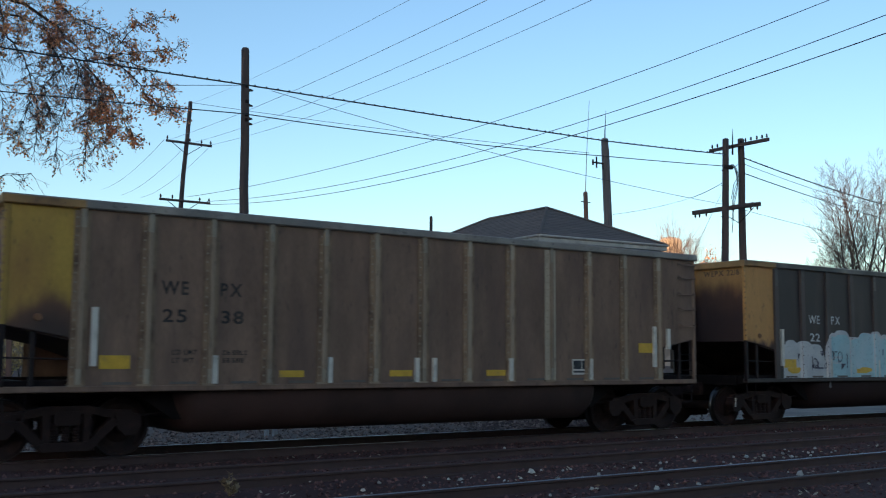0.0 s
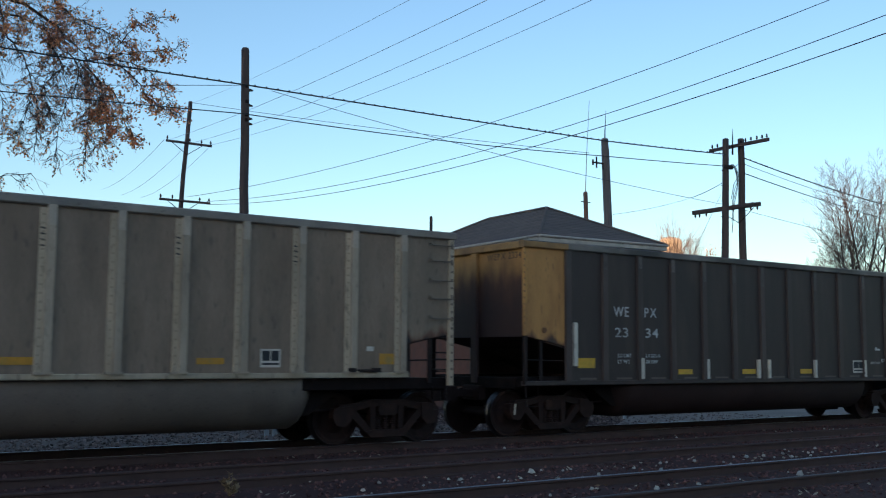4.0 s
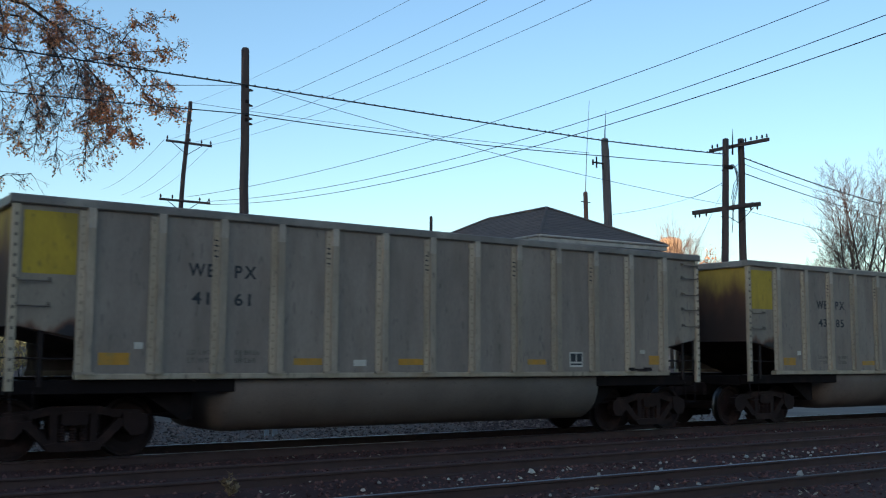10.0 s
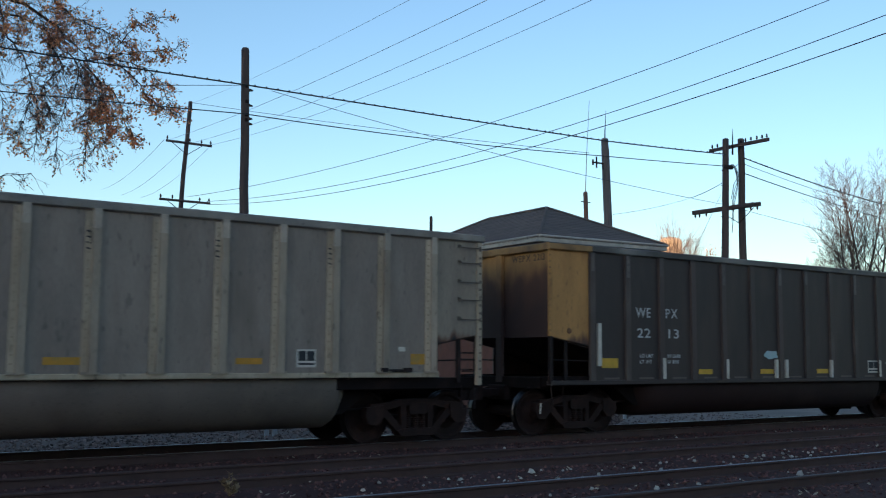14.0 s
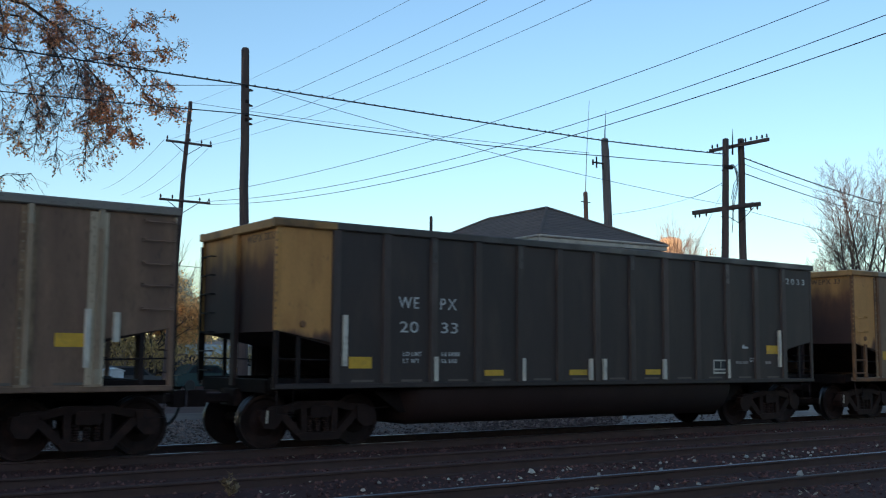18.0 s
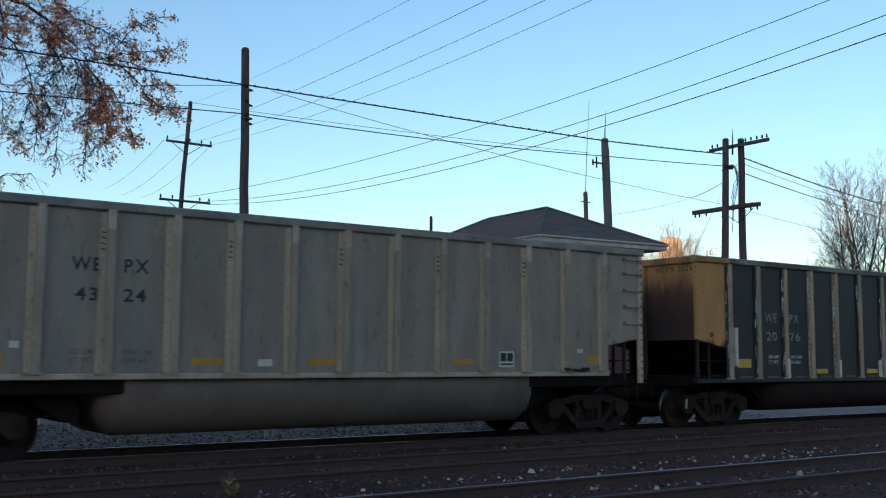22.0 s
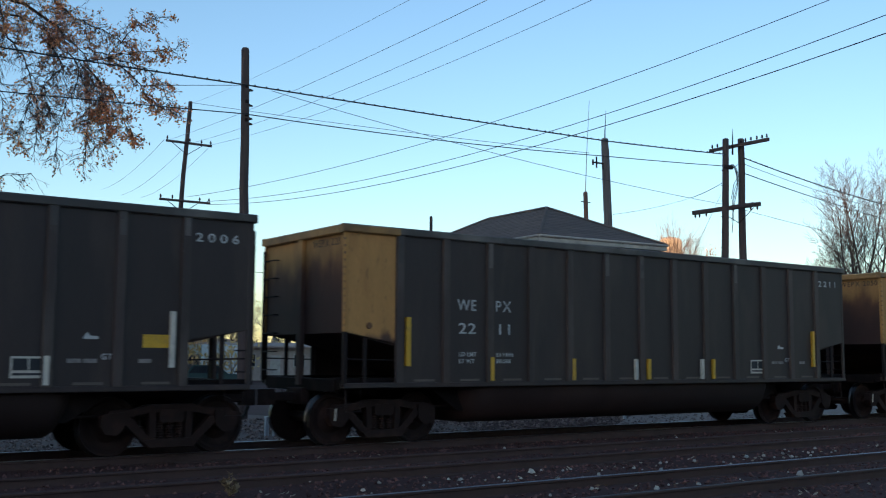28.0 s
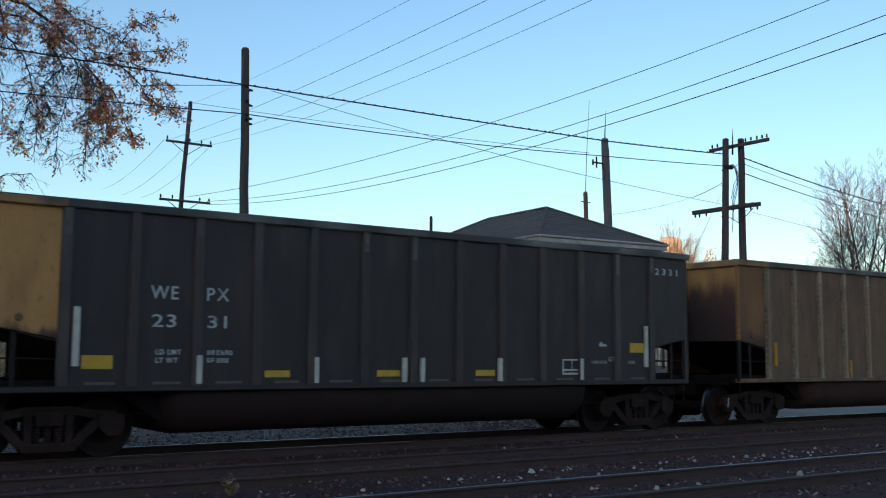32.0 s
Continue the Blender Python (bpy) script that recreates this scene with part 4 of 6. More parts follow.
def tree(label, foot, height, seed, twig="twig", bark="bark", depth=5, leaves=None, lean=(0, 0), trunk=0.22, spread=0.75, first=0.32, kids=(2, 4), group="bare trees"):
    rng = random.Random(seed)
    t = thing("tree", label, "tree", Matrix.Translation(foot), group)
    wood, crown, tips = Shape(), Shape(), []
    base = Vector((0, 0, 0))
    top = Vector((lean[0], lean[1], height * first))
    wood.tube([base, base.lerp(top, .5) + Vector((rng.uniform(-.1, .1), 0, 0)), top], [trunk * 1.2, trunk, trunk * 0.85], 9)
    part("trunk", wood.mesh("trunk", bark, smooth=True), t)
    n = rng.randint(4, 5)
    for i in range(n):
        a = 6.283 * i / n + rng.uniform(-.4, .4)
        grow(crown, rng, top * rng.uniform(0.8, 1.0), Vector((math.cos(a) * spread, math.sin(a) * spread, 1.0)), height * 0.27, trunk * 0.55, depth - 1, tips, spread=spread, kids=kids)
    grow(crown, rng, top, Vector((0, 0, 1)), height * 0.3, trunk * 0.7, depth - 1, tips, spread=spread, kids=kids)
    part("crown", crown.mesh("crown", bark, twig), t, "bare branching crown")
    if leaves:
        mat, per, size, scatter, chance, lab = leaves
        lv = Shape()
        leaf_cloud(lv, rng, tips, per, size, scatter, chance)
        tagged(part("leaves", lv.mesh("leaves", mat), t, lab), kind="stuff")
    return t


def limb(sh, rng, p, d, length, radius, level, lift):
    """A bare limb that curves upward, with side shoots set alternately along it."""
    n = 7 if level > 1 else 4
    q, dd, pts = p.copy(), d.normalized(), [p.copy()]
    for i in range(n):
        dd = (dd + Vector((rng.uniform(-1, 1), rng.uniform(-1, 1), rng.uniform(-0.7, 0.7))) * 0.11 + Vector((0, 0, lift))).normalized()
        q = q + dd * (length / n)
        pts.append(q.copy())
    sh.tube(pts, [max(radius * (1 - 0.85 * i / n), 0.012) for i in range(n + 1)], 5 if radius > 0.1 else 3, 0 if radius > 0.06 else 1, caps=False)
    if level == 0:
        return
    shoots = (0, 7, 8, 12)[level]
    turn = rng.uniform(0, 6.283)
    for k in range(shoots):
        t = (0.3 if level == 3 else 0.22) + (0.68 if level == 3 else 0.76) * (k + rng.random() * 0.8) / shoots
        i = min(int(t * n), n - 1)
        base, ahead = pts[i].lerp(pts[i + 1], t * n - i), (pts[i + 1] - pts[i]).normalized()
        turn += 2.4 + rng.uniform(-0.4, 0.4)
        u = ahead.cross(Vector((0.3, 0.2, 1))).normalized()
        w = ahead.cross(u)
        out = u * math.cos(turn) + w * math.sin(turn)
        limb(sh, rng, base, ahead + out * rng.uniform(0.55, 0.95), length * (0.56 - 0.33 * t) * rng.uniform(0.8, 1.2), max(radius * (1 - 0.8 * t) * 0.5, 0.014), level - 1, lift)


def tall_tree(label, foot, height, seed, stems, group="bare trees", radius=0.36, twig="twig"):
    """A bare tree with a rounded crown on several rising stems; stems: lean along x and y, share of the height."""
    rng = random.Random(seed)
    t = thing("tree", label, "tree", Matrix.Translation(foot), group)
    fork = Vector((0, 0, height * 0.22))
    part("trunk", Shape().tube([(0, 0, 0), (0.1, 0, height * 0.1), fork * 1.1], [radius * 1.25, radius, radius * 0.8], 9).mesh("trunk", "bark", smooth=True), t)
    for lx, ly, share in stems:
        crown = Shape()
        limb(crown, rng, fork * rng.uniform(0.8, 1.1), Vector((lx, ly, 1)), height * share, radius * 0.62, 3, 0.07)
        part("limb", crown.mesh("limb", "bark", twig), t, "rising limb with fine bare twigs")
    return t


def smooth_point(pts, s):
    """A point on the smooth curve through pts, s counted in points."""
    k = min(int(s), len(pts) - 2)
    a, b = pts[max(k - 1, 0)], pts[min(k + 2, len(pts) - 1)]
    p, q, u = pts[k], pts[k + 1], s - k
    return p + (q - a) * (0.5 * u) + (a * 2 - p * 5 + q * 4 - b) * (0.5 * u * u) + (p * 3 - a - q * 3 + b) * (0.5 * u ** 3)


def build_oak():
    """The oak whose outer boughs hang into view; its trunk stands aside."""
    rng = random.Random(21)
    foot = Vector((1.6, 33.0, -0.5))
    oak = thing("oak_tree", "oak with russet dry leaves on thin drooping twigs", "tree", Matrix.Translation(foot), "autumn trees")
    trunk = Shape().tube([(0, 0, 0), (0.1, 0, 3), (0.0, 0.1, 6), (0.2, 0, 9), (0.6, 0, 12), (0.9, 0.1, 14.5)], [0.5, 0.4, 0.36, 0.28, 0.2, 0.08], 12)
    part("trunk", trunk.mesh("trunk", "bark", smooth=True), oak)
    # limbs as (out, up) points, then thickness, how many twigs a step, share of twigs in leaf
    limbs = ((((0.3, 10.0), (2.4, 13.2), (5.7, 12.9), (6.9, 12.2), (7.6, 11.4)), 0.09, 5, 0.9), (((0.6, 12.0), (3.6, 13.9), (6.0, 13.6), (7.0, 12.9), (7.8, 12.7), (8.7, 12.5)), 0.06, 5, 0.7),
             (((0.3, 9.4), (2.4, 11.8), (4.1, 12.3), (6.0, 12.4), (6.9, 12.0)), 0.08, 4, 0.85), (((0.2, 5.5), (2.4, 6.6), (4.0, 7.0), (5.0, 7.4), (5.6, 7.5), (6.1, 7.5)), 0.03, 1, 0.25),
             (((0.2, 8.4), (2.5, 10.8), (4.6, 11.7), (5.1, 11.1), (5.1, 10.1), (5.4, 9.1)), 0.035, 3, 0.12))
    shoots = ((((7.6, 11.4), (8.1, 10.7), (8.3, 9.9), (8.4, 8.9)), 0.035, 5, 0.85), (((7.6, 11.9), (8.5, 11.9), (9.1, 12.7), (9.85, 13.2)), 0.025, 3, 0.85), (((8.0, 11.6), (9.0, 11.9), (9.9, 12.2), (10.75, 12.45)), 0.025, 3, 0.85),
              (((8.4, 11.4), (9.3, 11.1), (9.9, 10.5), (10.6, 10.15)), 0.025, 3, 0.8), (((8.2, 11.5), (9.4, 11.6), (10.1, 11.1), (10.6, 10.6)), 0.025, 3, 0.85), (((7.6, 11.2), (7.9, 10.4), (7.7, 9.4), (7.8, 8.3)), 0.028, 5, 0.3))
    hanging = ((((7.1, 11.8), (7.4, 10.8), (7.0, 9.6), (6.9, 8.3)), 0.028, 5, 0.22), (((5.0, 13.0), (5.4, 11.9), (5.8, 10.9), (6.1, 9.9), (5.7, 8.7)), 0.035, 4, 0.2), (((6.1, 9.9), (6.4, 9.6), (6.2, 9.1), (6.2, 8.4)), 0.02, 3, 0.1),
               (((8.2, 10.9), (8.7, 10.2), (9.0, 9.7), (9.3, 9.3)), 0.025, 4, 0.7), (((6.4, 12.1), (6.8, 11.1), (6.4, 10.3), (6.7, 9.7)), 0.03, 4, 0.5), (((7.5, 11.5), (7.7, 11.0), (8.0, 10.2), (8.6, 9.3)), 0.025, 5, 0.8))
    lv = Shape()
    for pts, thick, twigs, leafy in limbs + shoots + hanging:
        wood, n = Shape(), 4 * (len(pts) - 1)
        pts = [Vector((x, rng.uniform(-0.5, 0.5), z)) for x, z in pts]
        curve = [smooth_point(pts, i / 4) + Vector((rng.uniform(-1, 1), rng.uniform(-1, 1), rng.uniform(-1, 1))) * 0.05 for i in range(n + 1)]
        wood.tube(curve, [max(thick * (1 - 0.85 * i / n), 0.011) for i in range(n + 1)], 6)
        for i in range(2, n + 1):
            if curve[i].x < 3.6:
                continue
            ahead = (curve[i] - curve[i - 1]).normalized()
            for _ in range(twigs + (3 if twigs > 3 and curve[i].x < 6.8 else 0)):
                tips = []
                d = ahead * 0.5 + Vector((rng.uniform(-1.0, 1.0), rng.uniform(-0.9, 0.9), rng.uniform(-0.9, 0.7)))
                grow(wood, rng, curve[i], d, rng.uniform(0.22, 0.5) * (1 if thick > 0.026 else 0.7), 0.013, 2, tips, 0.7, 0.25, (1, 2), 0.72, 0.9, rmin=0.006)
                if rng.random() < leafy:
                    # leaves sit in small bunches along the shoot
                    leaf_cloud(lv, rng, tips, rng.randint(1, 4), 0.056, 0.065, 0.72, 0.03, 0.5)
        part("bough", wood.mesh("bough", "bark", "dark_twig"), oak, "dark crooked bough with thin twigs")
    tagged(part("leaves", lv.mesh("leaves", "oak_leaf"), oak, "russet and brown dry oak leaves"), kind="stuff")


def build_trees():
    build_oak()
    tall_tree("large bare grey tree with a crown of fine twigs", (117.6, 75, -0.5), 26.2, 3, ((0.0, 0, 0.74), (0.12, 0.2, 0.7), (-0.12, -0.1, 0.72), (-0.28, 0.2, 0.62), (-0.6, 0, 0.5), (-1.1, -0.3, 0.46), (-1.7, 0.2, 0.42), (0.3, -0.3, 0.66), (0.6, 0.3, 0.54), (1.1, 0, 0.44), (-0.9, 0.8, 0.4)), twig="bare_twig")
    tall_tree("bare grey tree beside a larger one", (135, 79, -0.5), 25.5, 9, ((0, 0, 0.7), (-0.3, 0.2, 0.62), (-0.5, -0.2, 0.52), (-0.9, 0, 0.4), (0.5, 0, 0.6), (1.0, 0.2, 0.48)), twig="bare_twig")
    tank = thing("water_tower", "far riveted water tank on legs, glowing in low sun", "water tower", pose(198.6, 180, -0.5))
    sh = Shape().lathe(2, [(24, 0.5), (25.5, 1.9), (27, 2.85), (31.6, 2.85), (32.2, 2.5), (32.7, 0.9), (32.8, 0.2)], 28)
    part("tank", sh.mesh("tank", "tank_paint", smooth=False), tank, "pale buff tank shell")
    for i in range(14):
        a = 6.283 * i / 14
        part("seam", stored("tank_seam", lambda: Shape().box(2.83, 2.91, -0.06, 0.06, 27, 31.6).mesh("seam", "tank_paint")), tank, at=pose(0, 0, 0, 0, 0, math.degrees(a)))
    for i in range(6):
        a = 1.047 * i
        part("leg", Shape().tube([(3.4 * math.cos(a), 3.4 * math.sin(a), 0), (2.4 * math.cos(a), 2.4 * math.sin(a), 26.6)], 0.22, 8).mesh("leg", "tank_paint"), tank)
    part("riser", Shape().tube([(0, 0, 0), (0, 0, 24.2)], 0.5, 10).mesh("riser", "tank_paint"), tank)
    tree("distant bare tree with thin reddish twigs", (150, 136, -0.5), 26.5, 14, depth=5, trunk=0.3, spread=0.6)
    tree("distant bare tree with thin reddish twigs", (163, 140, -0.5), 25.0, 19, depth=5, trunk=0.3, spread=0.6)
    tree("distant bare tree with thin reddish twigs", (147.5, 136, -0.5), 27.5, 61, depth=5, trunk=0.26, spread=0.7, kids=(3, 4))
    tree("distant bare tree with thin reddish twigs", (154.0, 138, -0.5), 28.0, 62, depth=5, trunk=0.26, spread=0.7, kids=(3, 4))
    tree("distant bare tree with a few leaves", (141.5, 120, -0.5), 20.2, 15, depth=4, trunk=0.25, spread=0.5, leaves=("oak_leaf", 5, 0.3, 0.35, 0.8, "russet brown leaves"), group="autumn trees")
    # the wood beyond the yard
    spots = ((14.0, 70, 9.6, 31, None), (17.0, 66, 9.0, 32, None), (18.2, 62, 6.6, 33, "orange"), (20.3, 64, 6.4, 45, "olive"), (22.4, 63, 6.8, 46, "orange"), (24.6, 66, 9.2, 34, None), (26.8, 70, 6.2, 35, "orange"), (11.5, 68, 9.5, 36, None),
             (30.5, 84, 8.5, 37, "olive"), (36.5, 92, 9, 38, None), (15.6, 60, 8.0, 39, None), (42.0, 94, 8.5, 40, "olive"), (48.0, 95, 9, 41, None), (20.8, 74, 10.0, 42, None), (23.6, 76, 10, 43, None), (28.4, 78, 9.8, 47, None), (52.0, 90, 8, 48, "olive"), (13.2, 62, 8.2, 49, None), (17.6, 78, 10.5, 50, None))
    for x, y, h, seed, kind in spots:
        lv = {None: None, "orange": ("orange_leaf", 6, 0.11, 0.26, 0.75, "thinning orange leaves"), "olive": ("olive_leaf", 4, 0.11, 0.3, 0.5, "olive-brown leaves")}[kind]
        tree({None: "bare grey-brown tree in a wood", "orange": "tree with thinning orange autumn leaves", "olive": "tree with dull olive-brown leaves"}[kind], (x, y, -0.5), h, seed, depth=5, trunk=0.13, leaves=lv, group="wood beyond the yard")
    rng = random.Random(8)
    brush, tips = Shape(), []
    lv = Shape()
    for i in range(150):
        x, y = rng.uniform(6, 62), rng.uniform(60, 74)
        if 27 < x < 50 and y < 84:
            y = rng.uniform(86, 92)
        base = Vector((x, y, -0.5))
        tt = []
        for k in range(3):
            grow(brush, rng, base, Vector((rng.uniform(-.4, .4), rng.uniform(-.4, .4), 1)), rng.uniform(1.0, 1.9), 0.035, 2, tt, kids=(2, 3))
        leaf_cloud(lv, rng, tt, 3, 0.14, 0.3, 0.9)
    b = thing("underbrush", "dull brown underbrush at the foot of the wood", "brush", me=brush.mesh("underbrush", "bark", "twig"), kind="stuff")
    tagged(part("leaves", lv.mesh("leaves", "olive_leaf"), b, "olive-brown leaves"), kind="stuff")
    far = Shape()
    for i in range(2600):
        a = rng.uniform(0, 6.283)
        r = rng.uniform(260, 330)
        h = rng.uniform(6, 12) * (0.7 + 0.4 * noise.noise((a * 6, 0, 0)))
        c = Vector((r * math.sin(a), r * math.cos(a), -1))
        w = rng.uniform(2, 5)
        far.add([c + Vector((-w, -w, 0)), c + Vector((w, -w, 0)), c + Vector((w, w, 0)), c + Vector((-w, w, 0)), c + Vector((-.5 * w, 0, h)), c + Vector((w * .4, .3 * w, h * .9))], [(0, 1, 5, 4), (1, 2, 5), (2, 3, 4, 5), (3, 0, 4)])
    thing("far_woods", "low distant belt of bare brown woods", "woods", me=far.mesh("far_woods", "twig"), kind="stuff")
    # unseen belt added behind the viewer to keep low sun off train and poles
    near = Shape()
    for i in range(620):
        a, r = radians(rng.uniform(150, 300)), rng.uniform(185, 225)
        h, w = rng.uniform(25, 31), rng.uniform(4, 7)
        c = Vector((r * math.sin(a), r * math.cos(a), -1))
        near.add([c + Vector((-w, -w, 0)), c + Vector((w, -w, 0)), c + Vector((w, w, 0)), c + Vector((-w, w, 0)), c + Vector((-.6 * w, 0, h)), c + Vector((w * .6, .3 * w, h * .93))], [(0, 1, 5, 4), (1, 2, 5), (2, 3, 4, 5), (3, 0, 4)])
    thing("woods_behind", "unseen belt of woods added behind the viewer to block the sun", "woods", me=near.mesh("woods_behind", "twig"), kind="stuff")


# ---- small things beyond the tracks ----
def build_yard():
    mast = thing("signal_mast", "galvanised railway signal mast with a caged platform and two black heads", "railway signal", pose(7.72, 27, -0.45))
    part("mast", Shape().tube([(0, 0, 0), (0, 0, 5.0)], [0.06, 0.05], 8).mesh("mast", "galv"), mast)
    ladder = part("ladder", Shape().tube([(-0.16, -0.06, 0), (-0.16, -0.06, 4.7)], 0.018, 5).tube([(-0.36, -0.06, 0), (-0.36, -0.06, 4.7)], 0.018, 5).mesh("ladder", "galv"), mast)
    for i in range(15):
        part("rung", block("galv", -0.36, -0.16, -0.07, -0.05, -0.01, 0.01), ladder, at=pose(0, 0, 0.3 + 0.3 * i))
    cage = Shape().box(-0.3, 0.6, -0.35, 0.35, 4.0, 4.05)
    for x in (-0.05, 0.25, 0.55):
        for yy in (-0.33, 0.33):
            cage.tube([(x, yy, 4.05), (x, yy, 4.75)], 0.016, 5)
    for z in (4.4, 4.75):
        cage.tube([(-0.05, -0.33, z), (0.55, -0.33, z), (0.55, 0.33, z), (-0.05, 0.33, z)], 0.016, 5)
    part("platform_cage", cage.mesh("cage", "galv"), mast, "railed service platform")
    for z, h in ((4.90, 0.26), (3.72, 0.17)):
        part("arm", Shape().tube([(0, 0, z - 0.1), (0.45, 0, z - 0.1)], 0.03, 6).mesh("arm", "galv"), mast)
        oval = [(0.13 * math.cos(0.3927 * i), (h - 0.13) * (1 if math.sin(0.3927 * i) > 0 else -1) + 0.13 * math.sin(0.3927 * i)) for i in range(16)]
        head = part("signal_head", Shape().prism(oval, 1, -0.03, 0.03).box(-0.09, 0.09, 0.03, 0.2, -h + .05, h - .05).mesh("head", "sigblack"), mast, "black oval signal head", pose(0.45, 0, z, 0, 0, 15))
        part("lens", Shape().lathe(1, [(-0.05, 0.02), (-0.05, 0.06), (-0.03, 0.06)], 12).mesh("lens", "pane"), head)
        part("hood", Shape().box(-0.1, 0.1, -0.2, -0.03, 0.07, 0.09).mesh("hood", "sigblack"), head)
    cross = thing("crossing_signal", "level crossing flashers on a pale post", "crossing signal", pose(7.7, 30, -0.45))
    part("post", Shape().tube([(0, 0, 0), (0, 0, 2.95)], 0.05, 8).mesh("post", "galv"), cross)
    part("crossarm", Shape().tube([(-0.36, 0, 2.28), (0.36, 0, 2.28)], 0.025, 6).mesh("arm", "galv"), cross)
    for x in (-0.3, 0.3):
        lamp = part("flasher", Shape().lathe(1, [(-0.02, 0.02), (-0.02, 0.25), (0.01, 0.25), (0.02, 0.12), (0.14, 0.1)], 18).mesh("flasher", "sigblack"), cross, "black round flasher disc", pose(x, 0, 2.28))
        part("lens", Shape().lathe(1, [(-0.05, 0.05), (-0.03, 0.11), (-0.02, 0.11)], 14).mesh("lens", "lamp_white"), lamp)
    part("counterweight", Shape().box(-0.12, 0.12, -0.1, 0.1, 0, 1.0, 0.02).mesh("box", "galv"), cross)
    cab = thing("relay_cabinet", "small pale relay cabinet with a shallow gabled lid", "cabinet", pose(15.25, 48, -0.5))
    sh = Shape().prism([(-0.38, 0), (0.38, 0), (0.38, 1.30), (0.02, 1.40), (-0.38, 1.30)], 1, -0.6, 0.6)
    part("body", sh.mesh("body", "cabinet"), cab)
    part("lid", Shape().prism([(-0.43, 1.29), (0.02, 1.41), (0.43, 1.29), (0.43, 1.34), (0.02, 1.46), (-0.43, 1.34)], 1, -0.66, 0.66).mesh("lid", "cabinet"), cab)
    for x in (-0.01,):
        door = part("door", Shape().box(x - .32, x + .32, -0.625, -0.602, 0.15, 1.25).mesh("door", "cabinet"), cab)
        part("handle", Shape().box(x - .02, x + .02, -0.66, -0.625, 0.6, 0.8).mesh("handle", "steel"), door)
    # low cream building with a red roof
    house = thing("low_building", "low cream building with a low tan roof", "building", pose(38.5, 81, -0.5))
    wall = Shape()
    wall.box(-7.5, 7.5, -3, -2.8, 0, 2.7).box(-7.5, 7.5, 2.8, 3, 0, 2.7).box(-7.5, -7.3, -2.8, 2.8, 0, 2.7).box(7.3, 7.5, -2.8, 2.8, 0, 2.7)
    part("wall", wall.mesh("wall", "house_wall"), house)
    part("roof", Shape().prism([(-3.5, 2.65), (0, 3.0), (3.5, 2.65), (3.5, 2.8), (0, 3.15), (-3.5, 2.8)], 0, -7.9, 7.9).mesh("roof", "house_roof"), house, "low-pitched tan roof")
    for x in (-5.5, -2.5, 2.0, 5.0):
        win = part("window", block("trim", -0.55, 0.55, -0.03, 0.02, 0, 1.1), house, at=pose(x, -3.0, 1.1))
        part("pane", block("pane", -0.46, 0.46, -0.05, -0.031, 0.08, 1.02), win)
    part("door", block("trim", -0.45, 0.45, -0.04, 0.0, 0, 2.05), house, at=pose(-0.2, -3.0, 0))
    van = thing("box_truck", "small white box truck parked beyond the yard", "truck", pose(27.3, 66, -0.5, 0, 0, 8))
    part("cargo_box", Shape().box(-1.0, 2.6, -1.05, 1.05, 0.75, 2.75, 0.04).mesh("cargo_box", "cabinet"), van)
    part("cab", Shape().prism([(-2.7, 0.5), (-1.05, 0.5), (-1.05, 2.1), (-1.8, 2.1), (-2.25, 1.4), (-2.7, 1.25)], 1, -0.95, 0.95).mesh("cab", "car_paint"), van)
    part("window", Shape().box(-1.75, -1.15, -0.97, -0.94, 1.35, 1.95).mesh("window", "pane"), van)
    part("chassis", Shape().box(-2.6, 2.5, -0.7, 0.7, 0.45, 0.75).mesh("chassis", "steel"), van)
    tyre = stored("tyre", lambda: Shape().lathe(1, [(-0.11, 0.2), (-0.11, 0.3), (-0.07, 0.34), (0.07, 0.34), (0.11, 0.3), (0.11, 0.2)], 16).mesh("tyre", "rubber"))
    rim = stored("rim", lambda: Shape().lathe(1, [(-0.09, 0.04), (-0.1, 0.2), (0.1, 0.2), (0.09, 0.04)], 12).mesh("rim", "galv"))
    for x in (-2.0, 1.6):
        for yy in (-0.9, 0.9):
            w = part("wheel", tyre, van, at=pose(x, yy, 0.34))
            part("rim", rim, w)
    for x, y, turn, paint, lab in ((17.1, 51.5, 12, "car_paint", "dull grey hatchback parked beyond the tracks"), (23.5, 57, 6, "car_blue", "dark teal hatchback parked beyond the tracks")):
        car = thing("parked_car", lab, "car", pose(x, y, -0.5, 0, 0, turn), "parked cars")
        part("body", Shape().prism([(-2.1, 0.3), (2.1, 0.3), (2.15, 0.75), (1.95, 0.95), (1.05, 1.0), (-1.5, 1.02), (-2.05, 0.9), (-2.15, 0.6)], 1, -0.85, 0.85).mesh("body", paint), car)
        cabin = part("cabin", Shape().prism([(-1.6, 1.0), (1.1, 1.0), (0.45, 1.47), (-1.1, 1.5)], 1, -0.74, 0.74).mesh("cabin", paint), car)
        part("side_window", Shape().prism([(-1.4, 1.04), (0.85, 1.04), (0.38, 1.4), (-1.05, 1.43)], 1, -0.76, 0.76).mesh("glass", "pane"), cabin)
        part("headlight", block("lamp_white", -0.05, 0.05, -0.15, 0.15, -0.06, 0.06), car, at=pose(2.1, -0.6, 0.72))
        for xx in (-1.35, 1.35):
            for yy in (-0.78, 0.78):
                w = part("wheel", tyre, car, at=pose(xx, yy, 0.33))
                part("rim", rim, w)
